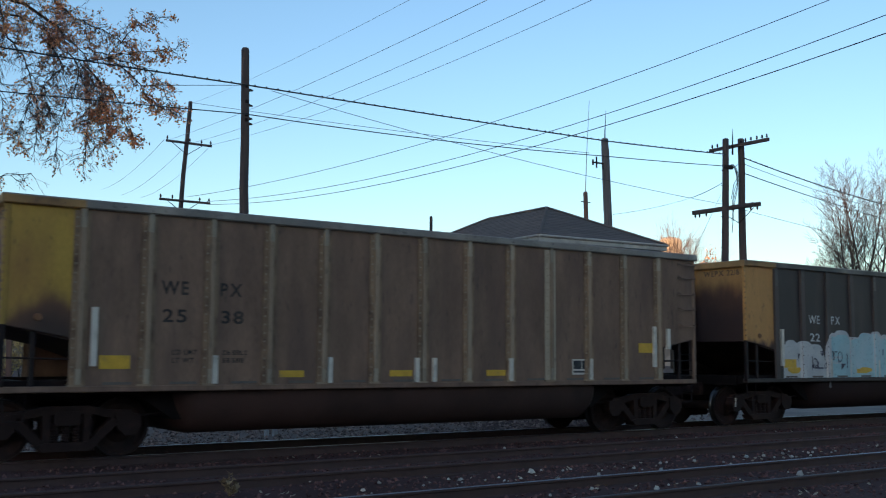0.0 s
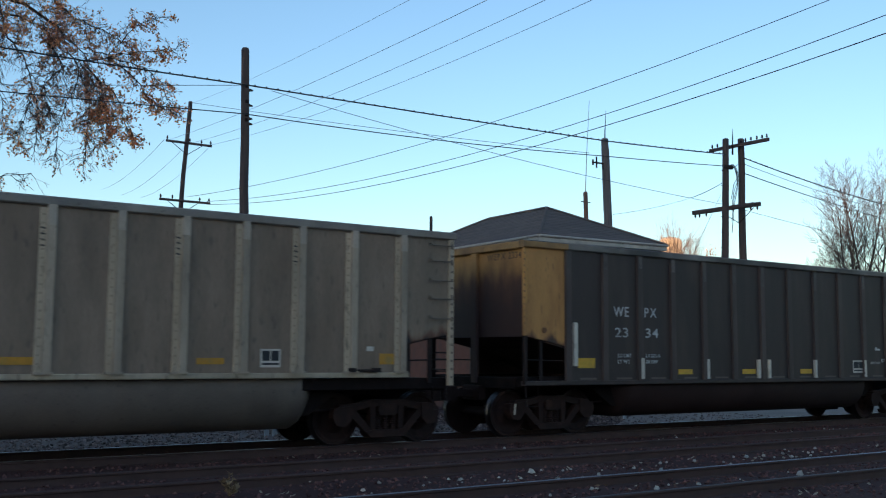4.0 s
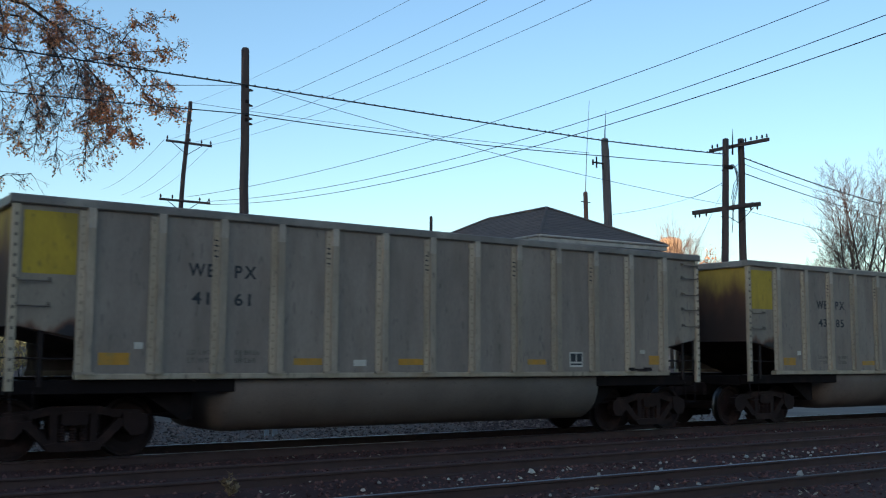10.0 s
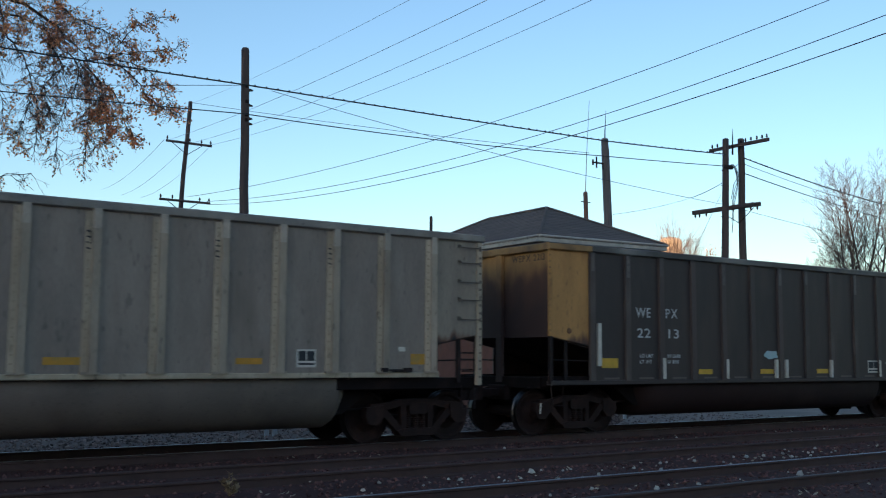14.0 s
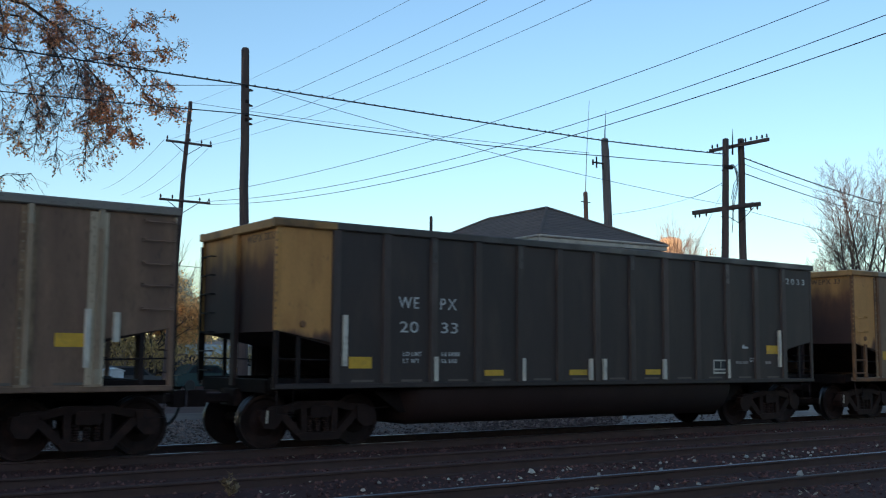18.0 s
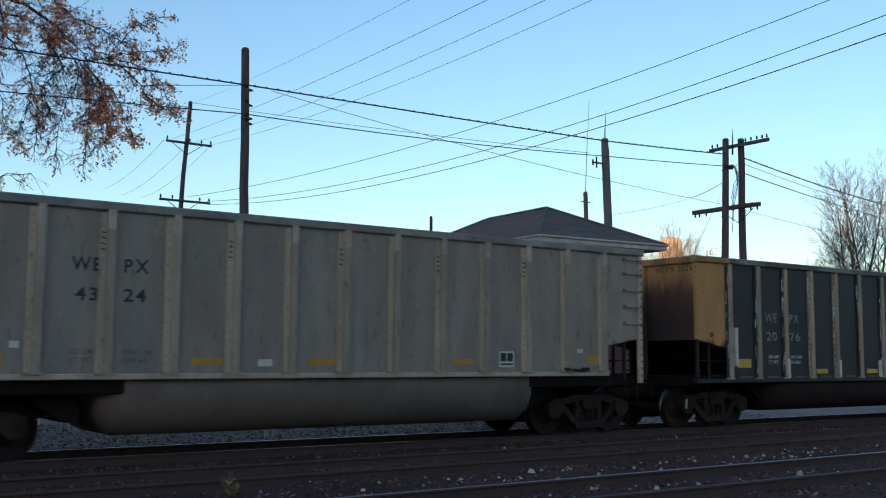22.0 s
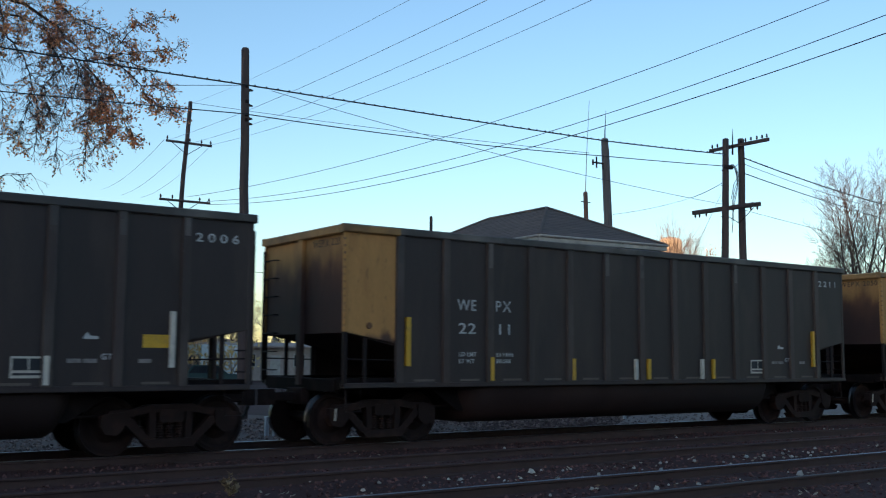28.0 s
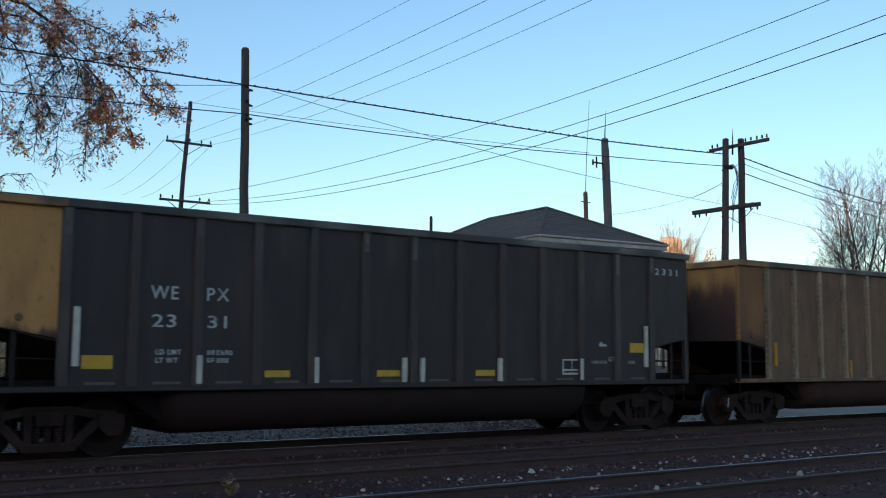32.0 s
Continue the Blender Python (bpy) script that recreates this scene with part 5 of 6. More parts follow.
    for x, y, h in ((11.3, 23.4, 0.55), (11.55, 23.45, 0.5), (24.1, 23.9, 0.45)):
        post = thing("marker_post", "short pale metal marker post in the gravel", "post", pose(x, y, -0.5), "marker posts")
        part("shaft", Shape().box(-0.05, 0.05, -0.04, 0.04, 0, h, 0.01).mesh("shaft", "gravelpost"), post)
        part("cap", Shape().box(-0.06, 0.06, -0.05, 0.05, h, h + .03).mesh("cap", "gravelpost"), post)


# ---- the coal train ----
PITCH, CAR0, CENTRE_Y = 16.18, 14.14, TRACKS[2]
TRUCK_X, WHEELBASE, WHEEL_R = 6.12, 1.78, 0.457
RIBS = [-6.1 + 12.2 * i / 12 for i in range(13)]


def travel(t):
    """How far the train still has to the right of its middle moment, at t seconds."""
    u = t - 16
    return -1.69849644e-04 * u ** 3 + 2.28455e-03 * u ** 2 - 9.58124 * u - 28.738


def slack(t):
    """The train eases off a little at the very end."""
    return {31.0: 0.06, 31.5: 0.04, 31.9: 0.22, 32.0: 0.31}.get(t, 0.0)


def side_frame():
    """Cast three-piece truck side: arched top beam, two sloping legs, bearing ends and springs."""
    sh = Shape()
    y0, y1 = -1.12, -0.97
    sh.prism([(-1.12, 0.56), (-0.98, 0.72), (-0.6, 0.74), (-0.35, 0.80), (0.35, 0.80), (0.6, 0.74), (0.98, 0.72), (1.12, 0.56), (1.05, 0.54), (0.62, 0.62), (0.35, 0.68), (-0.35, 0.68), (-0.62, 0.62), (-1.05, 0.54)], 1, y0, y1)
    for s in (-1, 1):
        sh.prism([(s * 0.70, 0.66), (s * 0.86, 0.62), (s * 0.42, 0.20), (s * 0.27, 0.22)], 1, y0, y1)
        sh.prism([(s * 0.24, 0.72), (s * 0.36, 0.72), (s * 0.34, 0.24), (s * 0.24, 0.22)], 1, y0 + .01, y1)
        sh.prism([(s * 0.72, 0.70), (s * 1.10, 0.66), (s * 1.12, 0.50), (s * 1.04, 0.36), (s * 0.86, 0.34), (s * 0.74, 0.46)], 1, y0 - 0.02, y1)
    sh.prism([(-0.45, 0.24), (-0.36, 0.14), (0.36, 0.14), (0.45, 0.24), (0.30, 0.27), (-0.30, 0.27)], 1, y0 - 0.03, y1 + 0.1)
    return sh.mesh("side_frame", "iron")


def wheelset():
    sh = Shape().lathe(1, [(-1.06, 0.06), (-1.05, 0.085), (-0.85, 0.085), (-0.85, 0.10), (0.85, 0.10), (0.85, 0.085), (1.05, 0.085), (1.06, 0.06)], 12)
    for s in (-1, 1):
        prof = [(0.66, 0.12), (0.675, 0.30), (0.66, 0.40), (0.655, 0.483), (0.69, 0.483), (0.71, 0.462), (0.80, 0.455), (0.80, 0.40), (0.765, 0.36), (0.745, 0.25), (0.80, 0.13)]
        prof = [(s * a, r) for a, r in prof]
        if s < 0:
            prof = prof[::-1]
        o = len(sh.f)
        sh.lathe(1, prof, 28)
        # the running tread is bright
        rows = [i for i in range(len(prof) - 1) if min(prof[i][1], prof[i + 1][1]) > 0.45]
        for i in rows:
            for k in range(28):
                sh.m[o + i * 28 + k] = 1
    for k in range(3):
        a = k * 2.094
        sh.box(0.045 * math.cos(a) - .014, 0.045 * math.cos(a) + .014, -1.08, -1.05, 0.045 * math.sin(a) - .014, 0.045 * math.sin(a) + .014)
    return sh.mesh("wheelset", "iron", "tread")


def spring():
    return Shape().lathe(2, [(0.27 + 0.02 * i, 0.068 if i % 2 else 0.054) for i in range(15)], 10).mesh("spring", "iron")


def truck(car, xc):
    tr = part("truck", stored("bolster", lambda: Shape().box(-0.2, 0.2, -1.15, 1.15, 0.52, 0.72, 0.04).box(-0.28, 0.28, -0.3, 0.3, 0.7, 0.86, 0.03).mesh("bolster", "iron")), car, "grimy two-axle freight truck", pose(xc, 0, 0))
    frame_me = stored("side_frame", side_frame)
    part("side_frame", frame_me, tr)
    part("side_frame", frame_me, tr, at=pose(0, 0, 0, 0, 0, 180))
    for x in (-0.16, 0, 0.16):
        for s in (-1, 1):
            part("spring", stored("spring", spring), tr, at=pose(x, s * 1.03, 0))
    sets = []
    for s in (-1, 1):
        sets.append(part("wheelset", stored("wheelset", wheelset), tr, "solid steel wheels on an axle", pose(s * WHEELBASE / 2, 0, WHEEL_R)))
        part("brake_beam", stored("brake", lambda: Shape().box(-0.06, 0.06, -0.75, 0.75, 0.34, 0.44, 0.02).mesh("brake_beam", "iron")), tr, at=pose(s * 0.36, 0, 0))
    return sets


def rib_mesh(style, mat, z0, z1, hat="", wide=False):
    """A side post: a flat flange and the deeper hat beside it; the hat is rubbed pale at its two ends."""
    def make():
        sh = Shape()
        if style == "A" or wide:
            d = 0.062 if style == "A" else 0.05
            # flange from f0 to h0, hat from h0 to h1
            f0, h0, h1 = (-0.135, -0.038, 0.108) if style == "A" else (-0.2 if mat == "grey_rib" else -0.165, -0.085, 0.02) if hat == "brown_hat" else (-0.14, -0.06, 0.085)
            sh.box(f0, h0 + 0.004, -0.022, 0, z0, z1 - 0.05)
            if hat == "brown_hat":
                sh.box(h1 - 0.004, h1 + 0.05, -0.022, 0, z0, z1 - 0.05)
            cut = [z0, z0 + 0.26, z1 - 0.30, z1] if hat == "brown_hat" else [z0, z0, z1 - 0.30, z1]
            side = [(h0, 0), (h0 + 0.01, -d), (h1 - 0.014, -d), (h1, 0)]
            for lo, hi, tone in zip(cut, cut[1:], (2, 1, 2)):
                if hi > lo:
                    sh.prism(side, 2, lo, hi, mat=tone)
            sh.box(f0 - 0.015, h1 + 0.02, -0.072 if style == "A" else -0.056, 0, z0, z0 + 0.035, mat=1)
            for i in range(18):
                z = z0 + 0.15 + (z1 - z0 - 0.3) * i / 17
                sh.box((f0 + h0) / 2 - 0.013, (f0 + h0) / 2 + 0.013, -0.034, -0.022, z - 0.013, z + 0.013, mat=3)
            return sh.mesh("rib", mat, hat, "rib_rub" if style == "A" else "brown_rub" if hat == "brown_hat" else hat, "rib_bolt" if style == "A" or hat == "brown_hat" else "iron")
        w, d = 0.085, 0.05
        sh.prism([(-w, 0), (-w + 0.015, -d), (w - 0.015, -d), (w, 0)], 2, z0, z1)
        for i in range(12):
            z = z0 + 0.12 + (z1 - z0 - 0.24) * i / 11
            sh.box(-w + 0.02, -w + .042, -d - 0.01, -d, z - 0.012, z + 0.012)
        return sh.mesh("rib", mat)
    return stored(("rib", style, mat, z0, z1, hat, wide), make)


def grab(mat, w, sag=0.03):
    return stored(("grab", mat, w), lambda: Shape().tube([(0, 0, 0.03), (0, -0.07, 0.03), (0, -0.075, 0), (w, -0.075, 0), (w, -0.07, 0.03), (w, 0, 0.03)], 0.013, 5)
                  .box(-.025, .025, -.012, .0, -.01, .06).box(w - .025, w + .025, -.012, 0, -.01, .06).mesh("grab_iron", mat))


def blob(rng, cx, cz, rx, rz, mat, bumps=9):
    pts = []
    for i in range(22):
        a = 6.283 * i / 22
        k = 1 + 0.13 * math.sin(bumps * a + cx * 7) + rng.uniform(-0.06, 0.06)
        pts.append((cx + rx * k * math.copysign(abs(math.cos(a)) ** 0.7, math.cos(a)), cz + rz * k * math.copysign(abs(math.sin(a)) ** 0.7, math.sin(a))))
    return Shape().prism(pts, 1, -0.004, 0.0).mesh("spray", mat)


def ribbon(pts, width, mat):
    """One brush stroke: a flat ribbon along 2D points, mitred at the bends."""
    n, v = len(pts), []
    for i in range(n):
        (ax, az), (bx, bz) = pts[max(i - 1, 0)], pts[min(i + 1, n - 1)]
        ln = math.hypot(bx - ax, bz - az) or 1
        nx, nz = -(bz - az) / ln * width, (bx - ax) / ln * width
        x, z = pts[i]
        v += [(x + nx, 0, z + nz), (x - nx, 0, z - nz)]
    return Shape().add(v, [(2 * i, 2 * i + 1, 2 * i + 3, 2 * i + 2) for i in range(n - 1)]).mesh("stroke", mat)


def scrawl(rng, x0, x1, z0, z1, n, width, mat, car, label, y):
    """Spray strokes that loop about within a patch, each a part of its own."""
    for s in range(n):
        x, z = rng.uniform(x0, x1), rng.uniform(z0, z1)
        a, turn = rng.uniform(0, 6.28), rng.choice((-0.5, 0.45, 0.9))
        pts = []
        for i in range(rng.randint(8, 16)):
            pts.append((min(max(x, x0), x1), min(max(z, z0), z1)))
            a += turn + rng.uniform(-0.35, 0.35)
            if rng.random() < 0.12:
                turn = -turn
            x, z = x + 0.05 * math.cos(a), z + 0.07 * math.sin(a)
        part("stroke", ribbon(pts, width * rng.uniform(0.6, 1.2), mat), car, label, pose(0, y - 0.0012 - 0.0004 * s, 0))


def tag(rng, x0, x1, z0, z1, n, width, mat, car, label, y):
    """A spray tag of tall slanting strokes that run into one another, each a part of its own."""
    for s in range(n):
        x = x0 + (x1 - x0) * (s + rng.uniform(0.1, 0.9)) / n
        lean, low, high = rng.uniform(0.02, 0.09), z0 + rng.uniform(0, 0.3) * (z1 - z0), z1 - rng.uniform(0, 0.3) * (z1 - z0)
        pts = [(x - lean, high), (x, low + 0.06), (x + 0.03, low), (x + 0.07, low + 0.05), (x + lean + 0.03, high - rng.uniform(0, 0.15))]
        part("stroke", ribbon(pts if s % 3 else pts[::-1][:4], width * rng.uniform(0.6, 1.1), mat), car, label, pose(0, y - 0.0012 - 0.0004 * s, 0))


def figures(mat, n, seed):
    """A row of small marks, too faint to read."""
    def make():
        rng = random.Random(seed)
        sh = Shape()
        for i in range(n):
            x = 0.07 * i + (0.02 if i > 1 else 0)
            sh.box(x, x + 0.016, -0.003, 0, 0, 0.07)
            for z in (0, 0.03, 0.058):
                if rng.random() < 0.7:
                    sh.box(x, x + 0.046, -0.003, 0, z, z + 0.013)
            if rng.random() < 0.6:
                sh.box(x + 0.034, x + 0.048, -0.003, 0, 0.0, 0.07 * rng.choice((0.5, 1)))
        return sh.mesh("figures", mat)
    return stored(("figures", mat, n, seed % 5), make)


def draped(x0, x1, crest, mat, lift, z0=1.118):
    """Spray paint laid over panels and ribs alike, from the sill up to a crest line."""
    sh, n = Shape(), int((x1 - x0) / 0.025)
    v = []
    for i in range(n + 1):
        x = x0 + (x1 - x0) * i / n
        off = min(abs(x - r) for r in RIBS)
        y = -1.5605 - lift - (0.053 if off < 0.072 else 0.053 * max(0.0, (0.10 - off) / 0.028) if off < 0.1 else 0.0)
        v += [(x, y, z0), (x, y, max(crest(x), z0 + 0.01))]
    sh.add(v, [(2 * i, 2 * i + 2, 2 * i + 3, 2 * i + 1) for i in range(n)])
    return sh.mesh("mural", mat)


def coal_car(k, style, number, skin, label, text="letter_white", panel="amber", end="amber_end", marks="B", chord="chord_dark", tub="black_tub", rib=None, ladder="steel", post=None, odd_ribs=(), hat="", end_number="", shift=(0, 0, 0), plates=()):
    """style A: grey tub car with a cut-out sill; B: straight-sided car. k: its place in the train."""
    A = style == "A"
    wear = random.Random(k + 50)
    rib = rib or skin + "_rib"
    post = post or ("grey_rib" if A else panel)
    car = thing("coal_car", label, "coal car", pose(CAR0 + PITCH * k, CENTRE_Y, 0), "cars of the coal train")
    zs = 1.29 if A else 1.11
    yp, top = 1.54, 3.72
    # side panels, bay by bay, on the near side; the far side in one sheet
    bay = stored(("bay", style, skin), lambda: Shape().box(0.0, RIBS[1] - RIBS[0], -0.02, 0.02, zs, top).mesh("side_panel", skin))
    for i in range(12):
        part("side_panel", bay, car, at=pose(RIBS[i], -yp, 0))
    part("side_wall", stored(("far", style, skin), lambda: Shape().box(-6.1, 6.1, yp - .02, yp + .02, zs, top).box(-7.2, -6.1, yp - .02, yp + .02, 1.95, top).box(6.1, 7.2, yp - .02, yp + .02, 1.95, top).mesh("side_wall", skin)), car)
    for i, x in enumerate(RIBS):
        r_mat = dict(odd_ribs).get(i, rib)
        part("rib", rib_mesh(style, r_mat, zs - 0.01, top + 0.02, hat or r_mat, bool(hat)), car, at=pose(x - (0.06 if A and i == 0 else 0), -yp - 0.02, 0))
        part("rib", rib_mesh(style, rib, zs - 0.01, top + 0.02, hat or rib, bool(hat)), car, at=pose(x, yp + 0.02, 0, 0, 0, 180))
        if A and i % 2 == 0 and 0 < i < 12:
            for j in range(4):
                part("scratch", block("letter_dark", -0.125, -0.06, -0.003, 0, 0, 0.024), car, "short dark scratch on a rib", pose(x, -yp - 0.043, 3.36 - 0.085 * j, 0, 12, 0))
        if hat == "worn_rib" and i in (7, 8, 10):
            for j in range(7):
                part("paint_dash", block("white", -0.0, 0.035, -0.003, 0, 0, 0.2), car, "flaked white dash along a rib's edge", pose(x - 0.055 if i != 7 else x + 0.085, -yp - (0.043 if i != 7 else 0.071), 1.7 + 0.22 * j))
        if hat == "chip_hat":
            for j in range(wear.randint(9, 16)):
                h = wear.choice((0.12, 0.2, 0.3))
                part("paint_chip", block("chip_pale", 0, wear.choice((0.02, 0.04)), -0.003, 0, 0, h), car, "pale chip along a rib's edge", pose(x + wear.choice((-0.14, -0.1, -0.07)), -yp - 0.043, wear.uniform(1.2, 3.3)))
    # end bays with the sloping lower edge
    lo, hi = 1.79, 1.99
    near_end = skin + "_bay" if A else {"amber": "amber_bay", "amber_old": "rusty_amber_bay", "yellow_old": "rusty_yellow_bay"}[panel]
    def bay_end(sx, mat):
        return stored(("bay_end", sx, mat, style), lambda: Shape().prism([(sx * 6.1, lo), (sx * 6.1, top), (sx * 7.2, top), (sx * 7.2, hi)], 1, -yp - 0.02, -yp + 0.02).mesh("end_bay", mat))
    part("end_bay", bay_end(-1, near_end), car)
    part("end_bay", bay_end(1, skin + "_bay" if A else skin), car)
    if A:
        part("warning_panel", stored(("warning", panel), lambda: Shape().box(-7.08, -6.32, -yp - 0.024, -yp - 0.0205, 2.73, 3.64).mesh("warning_panel", panel)), car, "square of yellow paint")
    # chords and sills
    for s in (-1, 1):
        ob = part("top_chord", stored(("chord", chord), lambda: Shape().box(-7.28, 7.28, -1.62, -1.47, 3.72, 3.86, 0.02).mesh("top_chord", chord)), car, at=pose(0, 0, 0, 0, 0, 0 if s < 0 else 180))
        part("end_chord", stored(("end_chord", chord), lambda: Shape().box(-7.28, -7.14, -1.47, 1.47, 3.70, 3.855, 0.02).mesh("end_chord", chord)), car, at=pose(0, 0, 0, 0, 0, 0 if s < 0 else 180))
        if not A:
            part("chord_cover", stored("chord_cover", lambda: Shape().box(-7.286, -6.12, -1.626, -1.47, 3.713, 3.852, 0.02).mesh("chord_cover", "amber_chord")), car, "amber end of the top chord", pose(0, 0, 0) if s < 0 else Matrix.Diagonal((1, -1, 1, 1)))
            if s < 0:
                part("chord_cover", stored("chord_cover_end", lambda: Shape().box(-7.292, -7.16, -1.47, 1.47, 3.695, 3.848, 0.02).mesh("chord_cover", "amber_chord")), car, "amber chord across the end")
        if A:
            part("side_sill", stored(("sill", "A"), lambda: Shape().box(-6.27, 6.27, -1.58, -1.44, 1.20, 1.29, 0.012).mesh("side_sill", "grey_rib")), car, at=pose(0, 0, 0, 0, 0, 0 if s < 0 else 180))
        else:
            part("side_sill", stored(("sill", skin), lambda: Shape().box(-7.22, 7.22, -1.595, -1.45, 1.02, 1.11, 0.012).mesh("side_sill", skin)), car, at=pose(0, 0, 0, 0, 0, 0 if s < 0 else 180))
    # belly tub between the trucks
    def tub_mesh():
        arc = [(-1.47 + 0.62 * (1 - math.cos(0.1745 * i)), 0.99 - 0.665 * math.sin(0.1745 * i)) for i in range(10)]
        sec = [(-1.47, 1.2)] + arc + [(-y, z) for y, z in arc[::-1]] + [(1.47, 1.2)]
        sh, n = Shape(), len(sec)
        x0 = -4.02 if A else -4.52
        rings = [(x0, 0.80, 0.25), (x0 + 0.18, 0.94, 0.06), (x0 + 0.32, 1, 0), (4.2, 1, 0), (4.34, 0.94, 0.06), (4.52, 0.80, 0.25)]
        v = [(x, y * w, z + lift * (1.2 - z) / 0.8) for x, w, lift in rings for y, z in sec]
        faces = [(i * n + j, i * n + (j + 1) % n, (i + 1) * n + (j + 1) % n, (i + 1) * n + j) for i in range(5) for j in range(n)]
        sh.add(v, faces + [tuple(range(n))[::-1], tuple(range(5 * n, 6 * n))])
        return sh.mesh("belly_tub", tub, smooth=True)
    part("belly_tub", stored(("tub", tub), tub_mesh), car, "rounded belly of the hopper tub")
    # slope sheets, floor, underframe
    for s in (-1, 1):
        part("slope_sheet", stored("slope", lambda: Shape().prism([(-7.16, 1.97), (-6.1, 1.74), (-4.4, 1.16), (-4.4, 1.22), (-6.1, 1.80), (-7.16, 2.03)], 1, -1.51, 1.51).mesh("slope_sheet", "inside")), car, at=pose(0, 0, 0, 0, 0, 0 if s < 0 else 180))
        turned = pose(0, 0, 0, 0, 0, 0 if s < 0 else 180)
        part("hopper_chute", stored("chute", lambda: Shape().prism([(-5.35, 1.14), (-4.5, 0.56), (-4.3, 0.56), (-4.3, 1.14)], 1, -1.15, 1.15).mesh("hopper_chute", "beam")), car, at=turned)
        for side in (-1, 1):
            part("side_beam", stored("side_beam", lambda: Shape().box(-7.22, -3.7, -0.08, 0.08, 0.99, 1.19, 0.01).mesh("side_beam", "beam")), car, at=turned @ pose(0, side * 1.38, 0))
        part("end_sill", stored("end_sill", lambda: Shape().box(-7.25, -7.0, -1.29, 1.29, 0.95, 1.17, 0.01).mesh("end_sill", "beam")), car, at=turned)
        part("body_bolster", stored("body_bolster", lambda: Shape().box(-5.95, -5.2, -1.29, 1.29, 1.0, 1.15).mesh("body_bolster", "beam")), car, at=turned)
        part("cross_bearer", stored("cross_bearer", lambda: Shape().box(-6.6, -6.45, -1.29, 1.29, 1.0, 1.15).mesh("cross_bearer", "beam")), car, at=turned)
        ew = part("end_wall", stored(("end", end), lambda: Shape().box(-7.2, -7.14, -1.53, 1.53, 1.97, 3.72).mesh("end_wall", end)), car, "end sheet that darkens towards the bottom", pose(0, 0, 0, 0, 0, 0 if s < 0 else 180))
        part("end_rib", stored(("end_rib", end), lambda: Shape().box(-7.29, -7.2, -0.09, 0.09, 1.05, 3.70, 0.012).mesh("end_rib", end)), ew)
        part("ladder_rail", stored("ladder_rail", lambda: Shape().box(-7.3, -7.26, 1.47, 1.51, 1.1, 3.6).mesh("ladder_rail", "steel")), ew)
        for z in (1.3, 1.65, 2.0, 2.35, 2.7, 3.05, 3.4):
            part("rung", stored("end_rung", lambda: Shape().tube([(-7.20, 1.02, 0), (-7.30, 1.02, 0), (-7.30, 1.46, 0), (-7.20, 1.46, 0)], 0.013, 5).mesh("rung", "steel")), ew, at=pose(0, 0, z))
        part("coupler", stored("coupler", lambda: Shape().box(-7.85, -7.2, -0.09, 0.09, 0.76, 0.92, 0.02).prism([(-8.12, -0.10), (-7.95, -0.17), (-7.80, -0.15), (-7.80, 0.15), (-7.97, 0.17), (-8.07, 0.02)], 2, 0.70, 0.98)
             .box(-7.35, -7.2, -0.28, 0.28, 0.70, 1.0, 0.02).mesh("coupler", "iron")), car, at=pose(0, 0, 0, 0, 0, 0 if s < 0 else 180))
        def hose():
            pts = []
            for i in range(11):
                a = math.pi * i / 10
                pts.append((-7.28 - 0.40 * (1 - math.cos(a)) - 0.02, -0.32, 0.86 - 0.52 * math.sin(a) ** 0.8))
            return Shape().tube(pts, 0.028, 6).mesh("air_hose", "rubber", smooth=True)
        if s > 0:
            part("air_hose", stored("hose", hose), car, "hanging black air hose", pose(0, 0, 0, 0, 0, 180))
        # corner posts and the small posts in the cut-outs
        for side in (-1, 1):
            def post_mesh():
                sh = Shape().box(-7.245, -7.13, -yp - 0.055, -yp + 0.03, 1.05, 3.72, 0.012)
                for i in range(17):
                    z = 1.2 + 0.148 * i
                    sh.box(-7.21, -7.17, -yp - 0.068, -yp - 0.055, z - 0.022, z + 0.022, mat=1)
                return sh.mesh("corner_post", "grey_rib", "post_bolt")
            def post_low():
                sh = Shape().box(-7.245, -7.16, -yp - 0.05, -yp + 0.03, 1.05, 1.99, 0.012, mat=1).box(-7.245, -7.16, -yp - 0.045, -yp + .03, 1.99, 3.72, 0.01)
                for i in range(13):
                    z = 2.1 + 0.125 * i
                    sh.box(-7.252, -7.225, -yp - 0.056, -yp - 0.03, z - 0.02, z + 0.02, mat=2)
                return sh.mesh("corner_post", panel if k != 4 else "rust", "steel" if k != 4 else "rust", "amber_chord")
            turn = 0 if s < 0 else 180
            m = pose(0, 0, 0, 0, 0, turn)
            if side * (1 if s < 0 else -1) > 0:
                m = m @ Matrix.Diagonal((1, -1, 1, 1))
            me = stored(("post", post), post_mesh) if A else (stored(("postB", panel, k == 4), post_low) if s < 0 else stored(("postS", skin), lambda: Shape().box(-7.245, -7.16, -yp - 0.03, -yp + 0.03, 1.05, 3.72, 0.012).mesh("corner_post", skin)))
            part("corner_post", me, car, at=m)
            part("stanchion", stored("stanchion", lambda: Shape().box(-6.80, -6.73, -yp + 0.02, -yp + 0.06, 1.1, 1.97).tube([(-7.18, -yp + .03, 1.52), (-6.2, -yp + .03, 1.50)], 0.014, 5).mesh("stanchion", "steel")), car, at=m)
